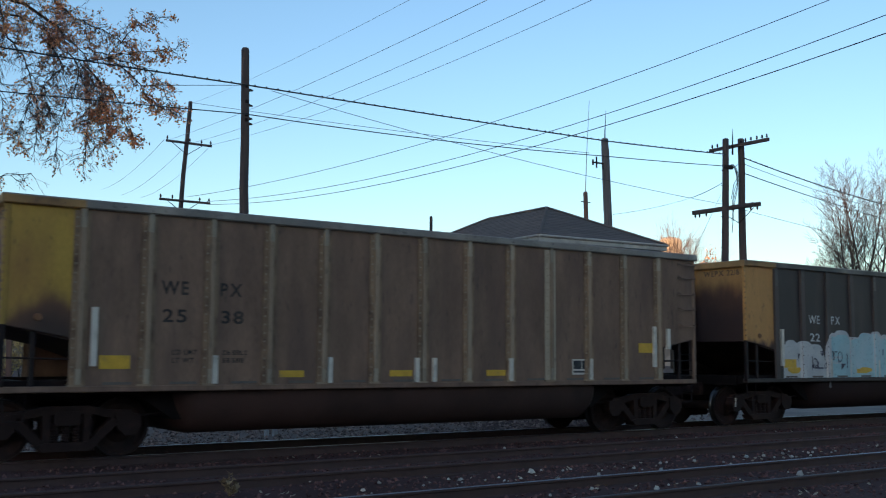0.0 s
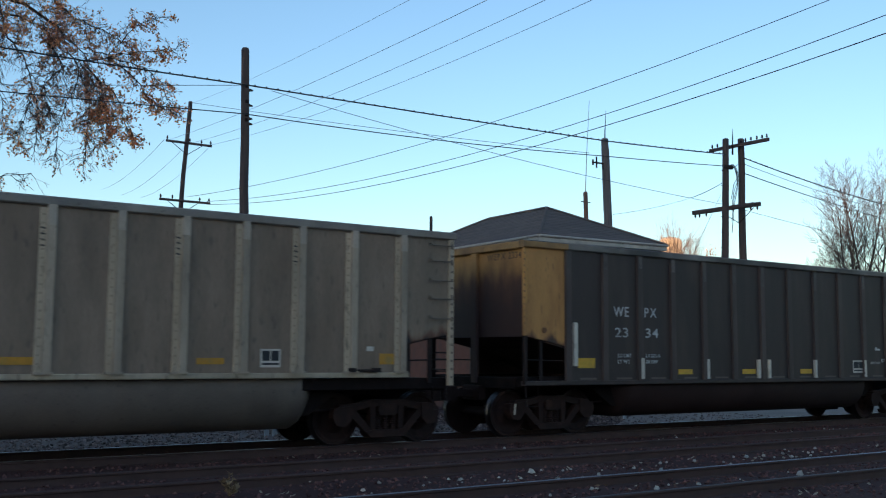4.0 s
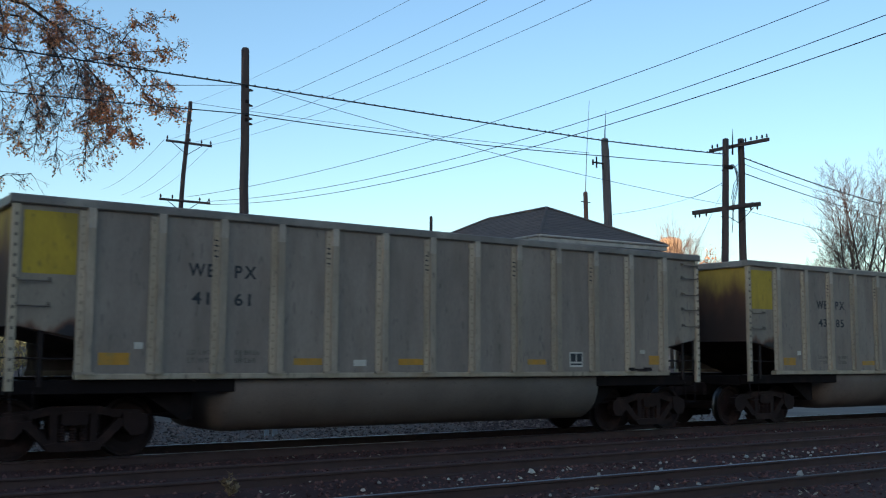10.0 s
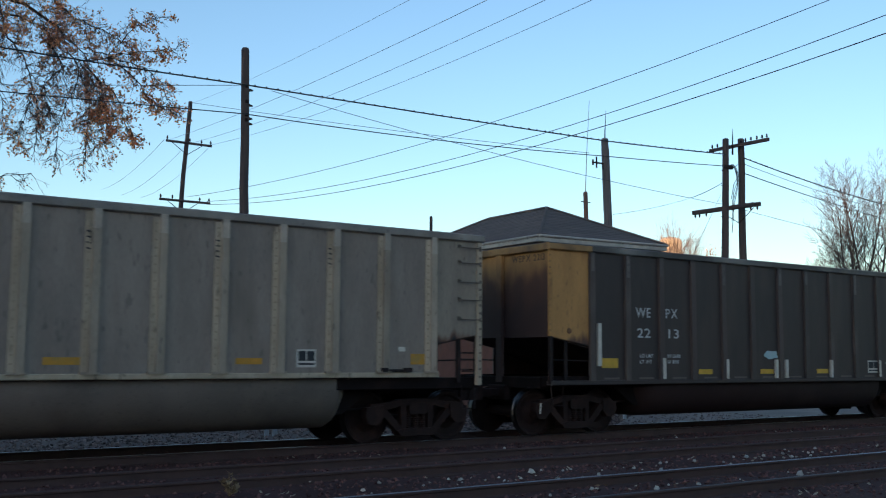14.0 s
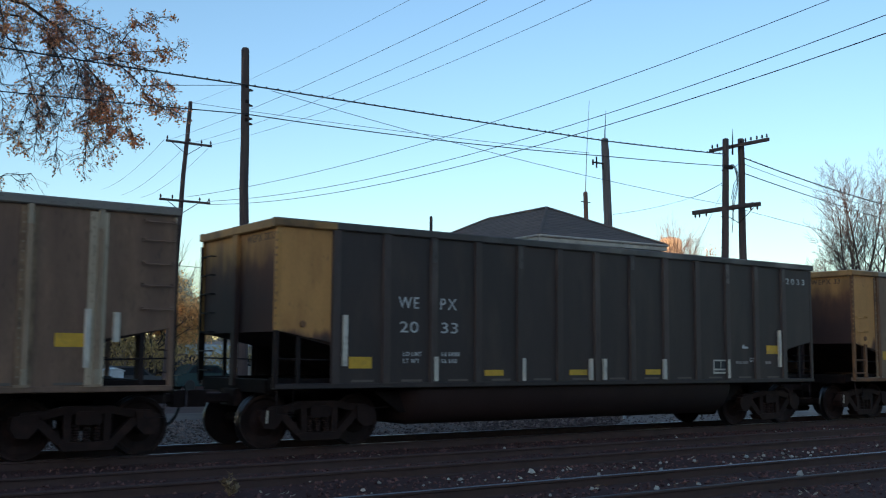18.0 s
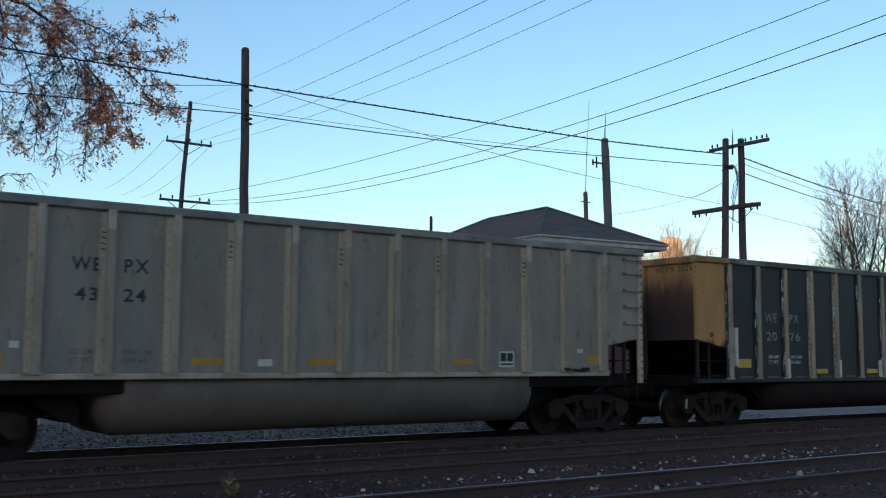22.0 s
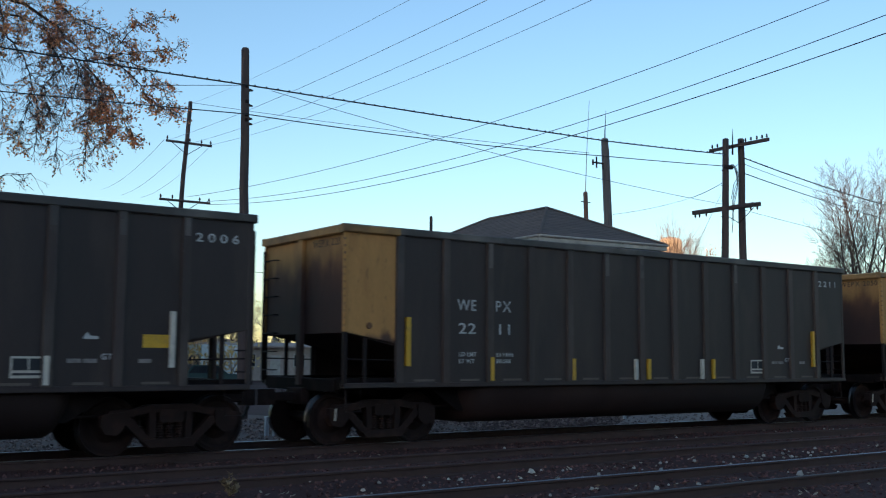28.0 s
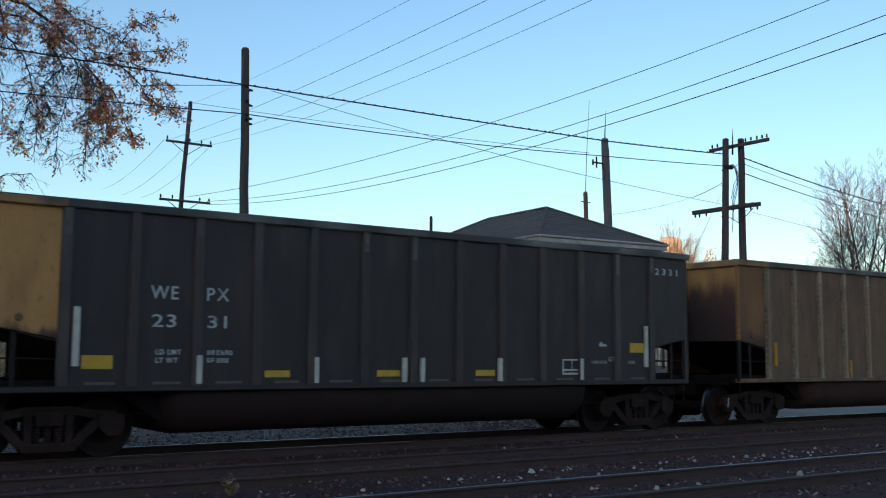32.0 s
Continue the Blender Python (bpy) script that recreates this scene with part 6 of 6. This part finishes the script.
        for side in (-1, 1):
            part("stirrup", stored("stirrup", lambda: Shape().tube([(-7.15, -1.5, 1.05), (-7.13, -1.52, 0.62), (-6.85, -1.52, 0.62), (-6.83, -1.5, 1.05)], 0.014, 5).mesh("stirrup", "steel")), car, at=pose(0, 0, 0, 0, 0, 0 if s < 0 else 180) @ Matrix.Diagonal((1, side, 1, 1)))
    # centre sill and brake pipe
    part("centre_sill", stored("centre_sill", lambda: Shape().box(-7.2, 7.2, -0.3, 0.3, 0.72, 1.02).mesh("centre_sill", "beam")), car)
    part("brake_rod", stored("brake_rod", lambda: Shape().tube([(-5.2, -0.9, 0.62), (-4.6, -1.0, 0.66)], 0.02, 5).mesh("brake_rod", "steel")), car)
    part("brake_rod", stored("brake_rod_b", lambda: Shape().tube([(4.6, -1.0, 0.62), (6.9, -0.9, 0.70)], 0.025, 5).mesh("brake_rod", "steel")), car)
    # white bar added to draw the glint by the leading wheel
    if not A:
        part("release_rod", stored("release_rod", lambda: Shape().tube([(-7.13, -1.17, 0.66), (-7.15, -1.17, 0.45)], 0.018, 5).mesh("release_rod", "white")), car, "short white bar drawn for a glint by the wheel")
    # grab irons
    gy = -yp - 0.02
    gm = "post_bolt"
    for z in ((2.62, 2.26) if A or k == 4 else ()):
        part("grab_iron", grab(gm if A else panel, 0.46), car, at=pose(-7.15, gy, z))
    for z in (3.60, 3.31, 2.95, 2.62, 2.26) if A or skin in ("brown", "khaki") else ():
        part("grab_iron", grab(gm if A else skin, 0.46), car, at=pose(6.72, gy, z))
    if not A:
        part("lift_ring", stored(("ring", panel), lambda: Shape().lathe(1, [(-0.03, .02), (-0.03, .05), (0, .06)], 10).mesh("lift_ring", "rust")), car, at=pose(-6.72, gy, 2.1))
    # lettering either side of the third rib
    ty = gy - 0.004
    h1, h2, zt, zn = (0.2, 0.19, 2.81, 2.37) if A else (0.205, 0.195, 2.43, 2.0)
    if text:
        for s_, x, z, h in ((("WE"), -4.60 if A else -4.82, zt, h1), ("PX", -3.82 if A else -3.91, zt, h1), (number[:2], -4.53 if A else -4.79, zn, h2), (number[2:], -3.82 if A else -3.90, zn, h2)):
            if s_.strip():
                x, z = x + shift[0 if s_ in ("WE", number[:2]) else 1], z + shift[2]
                wide = (0.43 if A else 0.44) if s_ == "WE" else (0.38 if A else 0.37) if s_ == "PX" else (0.34 if A else 0.40)
                letters(s_, h, text, car, "stencilled letter of the reporting mark and number", pose(x, ty, z), wide, 0.028 if A or skin in ("brown", "tan", "khaki") else 0.01)
    faint = "letter_faint" if A else ("letter_white" if skin in ("black", "blue") else "letter_brown")
    if marks in ("A", "B"):
        for j, s_ in enumerate(("LD LMT", "LT WT")):
            tagged(part("weight_line", lettering(s_, 0.075, faint), car, "small stencilled weight lines", pose(-4.72 if not A else -4.58, ty, 1.58 - 0.125 * j)), kind="stuff")
            tagged(part("weight_figures", figures(faint, 6 - j, k + j), car, "row of unreadable small figures", pose(-3.88 if not A else -3.78, ty, 1.58 - 0.125 * j)), kind="stuff")
    def on(x):
        """A place on the panel sheet for one taken on the plane of the ribs."""
        return x + 0.004 * (14.4 + x)

    def mark(x0, x1, z0, z1, mat, name="reflector", lab=""):
        if lab.startswith("upright"):
            # strips that stand out as far as the ribs
            part(name, block(mat, 0, round(x1 - x0, 2), -0.062, 0, 0, round(z1 - z0, 2)), car, lab, pose(x0 + 0.012, ty + 0.006, z0))
        else:
            part(name, block(mat, 0, round(x1 - x0, 2), -0.006, 0, 0, round(z1 - z0, 2)), car, lab, pose(on(x0), ty + 0.002, z0))
    def table(x, z, w, h):
        """Small boxed notice with two dark fields."""
        b = part("notice_box", block("white", 0, w, -0.004, 0, 0, h), car, "white-framed notice", pose(on(x), ty, z))
        part("field", block("letter_dark", 0.03, w / 2 - 0.012, -0.007, -0.004, h * 0.36, h - 0.03), b)
        part("field", block("letter_dark", w / 2 + 0.012, w - 0.03, -0.007, -0.004, h * 0.36, h - 0.03), b)
        part("field", block("letter_dark", 0.03, w - 0.03, -0.007, -0.004, 0.04, h * 0.24), b)
    if A:
        for x0, x1, z0, z1 in ((-5.98, -5.52, 1.42, 1.60), (-2.78, -2.25, 1.42, 1.53), (-0.72, -0.15, 1.42, 1.53), (2.24, 2.70, 1.43, 1.53), (5.58, 5.98, 1.43, 1.62)):
            mark(x0, x1, z0, z1, "orange_mark", lab="dusty orange reflector plate")
        for x0, x1, z0, z1 in ((-5.45, -5.32, 1.66, 1.76), (-1.64, -1.39, 1.40, 1.51), (5.32, 5.46, 1.66, 1.74)):
            mark(x0, x1, z0, z1, "white", "paper_tag", "small white tag")
        table(3.32, 1.38, 0.36, 0.30)
        part("hand_valve", stored("valve", lambda: Shape().box(5.35, 5.95, -0.06, 0, 1.30, 1.345, 0.01).box(5.33, 5.45, -0.09, 0, 1.30, 1.37).box(5.8, 5.95, -0.09, 0, 1.30, 1.37).mesh("valve", "steel")), car, at=pose(-0.3, gy, 0))
    elif marks == "B":
        for x0, x1, z0, z1 in ((-5.98, -5.89, 1.40, 2.27), (-4.08, -3.99, 1.13, 1.57), (-2.01, -1.93, 1.12, 1.55), (-0.24, -0.16, 1.12, 1.55), (0.14, 0.22, 1.12, 1.55), (1.92, 2.0, 1.12, 1.55), (4.0, 4.08, 1.13, 1.55), (5.86, 5.94, 1.38, 2.24)):
            mark(x0, x1, z0, z1, "white", lab="upright white reflector strip")
        for x0, x1, z0, z1 in ((-5.86, -5.40, 1.36, 1.56), *(plates or ((-2.93, -2.48, 1.22, 1.33), (-0.80, -0.33, 1.22, 1.33), (1.35, 1.80, 1.22, 1.33))), (5.38, 5.83, 1.68, 1.88)):
            mark(x0, x1, z0, z1, "yellow_mark", lab="yellow reflector plate")
        if skin == "brown":
            mark(6.28, 6.37, 1.76, 2.2, "white", lab="upright white reflector strip")
        table(3.50, 1.23, 0.5, 0.31)
    elif marks == "Y":
        for x0, x1, z0, z1 in ((-5.98, -5.89, 1.40, 2.27), (-4.08, -4.0, 1.13, 1.57), (-2.01, -1.93, 1.12, 1.55), (0.14, 0.22, 1.12, 1.55), (2.2, 2.27, 1.12, 1.55), (5.86, 5.94, 1.38, 2.24)):
            mark(x0, x1, z0, z1, "yellow_mark", lab="upright yellow reflector strip")
        for x0 in (-0.24, 1.82):
            mark(x0, x0 + 0.08, 1.12, 1.55, "white", lab="upright white reflector strip")
        table(3.50, 1.23, 0.5, 0.31)
        for j, s_ in enumerate(("LD LMT", "LT WT")):
            tagged(part("weight_line", lettering(s_, 0.075, faint), car, "small stencilled weight lines", pose(-4.78, ty, 1.58 - 0.125 * j)), kind="stuff")
            tagged(part("weight_figures", figures(faint, 6 - j, k + j), car, "row of unreadable small figures", pose(-3.9, ty, 1.58 - 0.125 * j)), kind="stuff")
    elif marks == "D":
        for x0, z0, z1 in ((-5.98, 1.40, 1.95), (-3.0, 1.12, 1.55)):
            mark(x0, x0 + 0.09, z0, z1, "orange_mark", lab="upright dusty yellow strip")
    elif marks == "C":
        for x0, x1, z0, z1 in ((-5.98, -5.52, 1.56, 1.78), (-2.86, -2.44, 1.56, 1.68), (0.17, 0.58, 1.56, 1.68), (3.2, 3.59, 1.55, 1.66), (5.5, 5.95, 1.52, 1.7)):
            mark(x0, x1, z0, z1, "yellow_mark", lab="yellow reflector plate")
        table(2.33, 1.38, 0.4, 0.30)
        for x in (-1.9, 0.0, 2.0):
            part("tub_patch", block("tie_mark", -0.12, 0.12, -0.012, 0, 0, 0.07), car, "pale patch on the tub", pose(x, -1.472, 0.93))
    if not A:
        for i in range(12):
            mark(RIBS[i] + 0.3, RIBS[i] + 0.74, 1.125, 1.165, "tie_mark", "sill_plate")
        if skin in ("black", "blue"):
            letters(end_number or number, 0.135, text, car, "figure of the small car number", pose(6.25, ty, 3.36), 0.74, 0.022, 0.6)
            part("emblem", stored("emblem", lambda: Shape().prism([(0, 0), (0.22, 0), (0.22, 0.04), (0.1, 0.05), (0.06, 0.1), (0.02, 0.06)], 1, -0.004, 0).mesh("emblem", "letter_white")), car, "small pale emblem", pose(4.57, ty, 1.80))
            letters("GT", 0.085, "letter_white", car, "small white letter", pose(4.84, ty, 1.50))
            for x0 in (4.35, 4.58, 5.4):
                part("small_print", block("letter_dim", 0, 0.2, -0.003, 0, 0, 0.06), car, at=pose(x0, ty, 1.45))
    if skin == "black" and not hat:
        for x in RIBS:
            if wear.random() < 0.6:
                h = round(wear.uniform(0.25, 0.5), 2)
                part("rub_mark", block("rub_pale", -0.045, 0.05, -0.003, 0, 0, h), car, "grey rubbed patch at the top of a rib", pose(x, -yp - 0.0705, 3.71 - h))
    if not A and number.strip():
        letters("WEPX " + (end_number or number).strip(), 0.13, "letter_end", car, "faint dark letter on the end sheet", pose(-7.202, -0.35, 3.52, 0, 0, -90))
    sets = truck(car, -TRUCK_X) + truck(car, TRUCK_X)
    TRAIN.append((k, car, sets))
    return car, ty


TRAIN = []


def build_train():
    rng = random.Random(77)
    grey = "grey tub coal car with pale ribs and a yellow warning square"
    black = "black coal car with amber end panels and reflector strips"
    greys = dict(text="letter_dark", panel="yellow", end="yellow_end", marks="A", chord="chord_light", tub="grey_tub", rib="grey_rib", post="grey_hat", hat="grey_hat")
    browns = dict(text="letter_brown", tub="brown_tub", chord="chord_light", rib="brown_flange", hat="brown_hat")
    coal_car(-8, "B", "2538", "brown", "dust-brown coal car with dim dark lettering", panel="yellow_old", end="amber_end", shift=(-0.1, -0.04, 0.08), odd_ribs={9: "grey_rib"}, **browns)
    car, ty = coal_car(-7, "B", "22  ", "black", "black coal car with a large pale blue spray-paint mural", end_number="2218")
    bumps = ((-5.55, 0.30, 2.02), (-5.05, 0.42, 2.0), (-4.6, 0.36, 1.93), (-3.88, 0.3, 2.22), (-3.5, 0.42, 2.29), (-3.0, 0.5, 2.13), (-2.45, 0.42, 2.25), (-2.0, 0.34, 2.29), (-1.62, 0.2, 2.22),
             (-1.15, 0.45, 2.06), (-0.86, 0.07, 2.13), (-0.6, 0.3, 1.85), (-0.28, 0.2, 1.98), (0.0, 0.3, 1.84), (0.24, 0.17, 1.98), (0.6, 0.22, 1.58))

    def crest(x):
        return max(1.12 + (top - 1.12) * max(0.0, 1 - abs((x - c) / (w * 1.12)) ** 3.5) ** 0.4 for c, w, top in bumps)

    def inner(x):
        return crest(x) - 0.06 - 0.05 * math.sin(3.1 * x)
    part("mural", draped(-5.85, 0.80, crest, "spray_white", 0.0015), car, "pale lilac cloud of spray paint with a scalloped top")
    part("mural", draped(-4.0, -0.12, lambda x: inner(x) if x < -0.8 else min(inner(x), 1.58), "spray_blue", 0.004), car, "pale blue spray-painted letters")
    for x, z, w, h in ((-5.3, 1.5, 0.09, 0.2), (-4.75, 1.3, 0.12, 0.14), (-3.55, 1.3, 0.2, 0.16), (-1.72, 1.62, 0.05, 0.22), (-1.42, 1.52, 0.14, 0.09)):
        part("mural_gap", Shape().prism([(x, z), (x + w, z + h), (x, z + h)], 1, -0.002, 0).mesh("gap", "spray_dark"), car, "dark gap between sprayed letters", pose(0, ty - 0.006, 0))
    for cx, cz, rx, rz in ((-0.15, 1.0, 0.22, 0.07), (-1.3, 1.0, 0.05, 0.03), (-3.9, 0.93, 0.04, 0.08)):
        part("overspray", blob(rng, cx, cz, rx, rz, "spray_haze", 3), car, "drip of pale spray on the tub", pose(0, -1.4755, 0))
    for x in (-5.75, -2.8, 0.45):
        part("mural_patch", blob(rng, x + 0.3, 1.3, 0.24, 0.07, "yellow_mark", 3), car, "reflector showing through the paint", pose(0, ty - 0.011, 0))
    scrawl(rng, -4.75, -3.3, 1.35, 1.75, 9, 0.016, "spray_dark", car, "dark outlines of the mural", ty - 0.012)
    coal_car(-6, "A", "4430", "dun", grey, **greys)
    coal_car(-5, "B", "2334", "black", black)
    coal_car(-4, "A", "4296", "grey", grey, **greys)
    coal_car(-3, "A", "4106", "grey", grey, **greys)
    coal_car(-2, "A", "4161", "grey", grey, **greys)
    coal_car(-1, "A", "4385", "grey", grey, **greys)
    coal_car(0, "A", "4092", "grey", grey, **greys)
    car, ty = coal_car(1, "B", "2213", "black", "black coal car with amber end panels and a small pale scrawl")
    part("mural_patch", blob(rng, -0.35, 1.66, 0.24, 0.09, "spray_blue", 5), car, "small pale blue spray patch", pose(0, ty, 0))
    car, ty = coal_car(2, "B", "2598", "brown", "dust-brown coal car with a rust-orange end panel and faded blue scrawls", panel="amber_old", end="amber_end", odd_ribs={12: "grey_rib"}, **browns)
    for x, w, z, h in ((-5.6, 0.4, 1.7, 0.13), (-4.65, 0.34, 1.68, 0.13), (-3.6, 0.38, 1.62, 0.16), (-2.55, 0.4, 1.78, 0.2), (-0.1, 0.3, 1.5, 0.12)):
        part("smudge", blob(rng, x, z, w, h, "smudge", 7), car, "faded blue-black spray smudge", pose(0, ty, 0))
        scrawl(rng, x - w * 1.1, x + w * 1.1, z - h * 1.3, z + h * 2.2, 9, 0.014, "smudge", car, "faded dark blue spray stroke", ty - 0.005)
    scrawl(rng, 0.75, 1.2, 1.3, 1.65, 6, 0.014, "letter_dark", car, "thin black spray scribble", ty - 0.003)
    coal_car(3, "B", "2033", "black", black)
    car, ty = coal_car(4, "B", "33  ", "khaki", "dusty tan-brown coal car with an amber end and rusty corner frame", shift=(0.24, 0.1, 0.38), text="letter_brown", panel="amber", end="amber_end", marks="C", chord="chord_light", tub="khaki_tub", rib="brown_flange", hat="brown_hat",
                       odd_ribs={3: "grey_rib", 6: "grey_rib", 9: "grey_rib"})
    frame_me = Shape().box(-6.78, -6.70, -1.60, -1.54, 1.1, 1.95).box(-6.2, -6.1, -1.62, -1.54, 1.05, 3.72)
    part("side_sill", Shape().box(-7.22, -4.3, -1.603, -1.58, 1.015, 1.085).mesh("rusty_sill", "rust"), car, "rusty stretch of the sill")
    for z in (1.55, 1.22):
        frame_me.tube([(-7.2, -1.58, z), (-6.74, -1.58, z)], 0.02, 6)
    part("step_frame", frame_me.mesh("step_frame", "rust"), car, "rusty step frame")
    tag(rng, 4.22, 4.95, 1.36, 1.9, 11, 0.013, "spray_thin", car, "pale teal stroke of a spray tag", ty)
    tag(rng, 5.28, 5.9, 1.5, 1.8, 6, 0.013, "spray_thin", car, "pale stroke of a small spray tag", ty)
    pale = dict(greys)
    coal_car(5, "A", "4324", "pale", "pale grey tub coal car with a yellow warning square", **pale)
    coal_car(6, "B", "2076", "blue", "blue-black coal car with chipped tan ribs", rib="blue", hat="chip_hat", text="letter_dim", odd_ribs={3: "chip_rib", 4: "chip_rib", 7: "chip_rib"})
    coal_car(7, "A", "4451", "dun", grey, **greys)
    car, ty = coal_car(8, "B", "2006", "black", "black coal car with two white spray scrawls", plates=((-1.75, -1.3, 1.22, 1.33), (0.3, 0.82, 1.22, 1.33), (2.52, 3.02, 1.24, 1.36)))
    part("mural_patch", blob(rng, 1.53, 1.42, 0.4, 0.3, "tie_mark", 5), car, "hazy grey spray patch", pose(0, ty, 0))
    tag(rng, 1.15, 1.85, 1.22, 1.68, 8, 0.014, "letter_dim", car, "grey stroke of a spray tag", ty - 0.006)
    for i in range(16):
        # barbed strokes that sweep up and out from one stem
        u, reach = i / 15, rng.uniform(0.3, 0.5)
        a = 2.7 - 2.5 * u + rng.uniform(-0.15, 0.15)
        bx, bz = 2.45 + 0.4 * u, 1.34 + 0.14 * (i % 3)
        tip = (bx + math.cos(a) * reach, bz + abs(math.sin(a)) * reach * 0.95)
        pts = [(bx, bz), (bx + (tip[0] - bx) * 0.45 + 0.02, bz + (tip[1] - bz) * 0.4), tip, (tip[0] - 0.05, tip[1] - 0.09)]
        part("stroke", ribbon(pts, rng.uniform(0.008, 0.015), "letter_white"), car, "white stroke of a barbed spray tag", pose(0, ty - 0.006 - 0.0003 * i, 0))
    tag(rng, 2.3, 3.0, 1.2, 1.55, 7, 0.012, "letter_white", car, "white stroke of a barbed spray tag", ty - 0.012)
    coal_car(9, "B", "2211", "black", "black coal car with upright yellow strips", marks="Y")
    car, ty = coal_car(10, "B", "2050", "black", "black coal car with slate-grey ribs and thin white spray letters", rib="worn_rib", hat="worn_rib")
    strokes = (((0.36, 1.3), (0.38, 1.82), (0.52, 1.8), (0.58, 1.68), (0.5, 1.56), (0.38, 1.54)), ((0.46, 1.54), (0.6, 1.3)),
               ((0.7, 1.78), (1.0, 1.8)), ((0.94, 1.8), (0.92, 1.26)),
               ((1.3, 1.36), (1.38, 1.78), (1.47, 1.52), (1.62, 1.8), (1.66, 1.38)), ((1.98, 1.8), (1.78, 1.77), (1.74, 1.4), (1.98, 1.38)), ((1.76, 1.58), (1.92, 1.6)),
               ((-0.55, 1.75), (-0.42, 1.3)), ((-0.6, 1.5), (-0.2, 1.42), (-0.1, 1.74)), ((-1.1, 1.3), (-0.95, 1.7), (-0.8, 1.3)))
    for pts in strokes:
        part("stroke", ribbon(pts, 0.013, "letter_white"), car, "thin white stroke of a sprayed letter", pose(0, ty - 0.003, 0))
    scrawl(rng, 1.26, 1.9, 1.86, 2.06, 5, 0.012, "spray_blue", car, "thin pale blue tag", ty - 0.003)
    part("mural_patch", Shape().prism([(2.33, 1.78), (2.42, 1.86), (2.5, 2.06), (2.56, 1.84), (2.52, 1.6), (2.46, 1.46)], 1, -0.002, 0).mesh("mark", "white"), car, "pointed white spray mark", pose(0, ty, 0))
    part("mural_patch", blob(rng, 2.42, 1.32, 0.09, 0.06, "white", 2), car, "white spray dot", pose(0, ty, 0))
    tag(rng, 4.4, 4.98, 1.2, 1.8, 6, 0.012, "letter_white", car, "thin white stroke of a spray tag", ty - 0.003)
    scrawl(rng, 6.45, 6.75, 2.75, 3.2, 5, 0.014, "tie_pale", car, "small pale scribble", ty - 0.003)
    part("mural_patch", blob(rng, -1.65, 1.32, 0.16, 0.15, "spray_blue", 5), car, "small pale blue spray patch", pose(0, ty, 0))
    coal_car(11, "B", "2331", "black", black)
    coal_car(12, "B", "    ", "tan", "dusty tan-brown coal car with an amber end panel", panel="amber_old", end="amber_end", marks="D", **dict(browns, text="", chord="chord_dark"))


# ---- what moves ----
def motions():
    steps = [i / 15 for i in range(481)]
    spin = [(t, (travel(t) - travel(0)) / WHEEL_R * 57.29578) for t in steps]
    for k, car, sets in TRAIN:
        walk(car, [(t, pose(CAR0 + PITCH * k + travel(t) + slack(t), CENTRE_Y, 0)) for t in [float(i) for i in range(32)] + [31.5, 31.9, 32.0]])
        for w in sets:
            x, y, z = w.matrix_basis.translation
            walk(w, [(t, pose(x, y, z, 0, a, 0)) for t, a in spin])


build_ground()
build_tracks()
build_poles()
build_tower()
build_yard()
build_trees()
build_train()
build_litter()
motions()
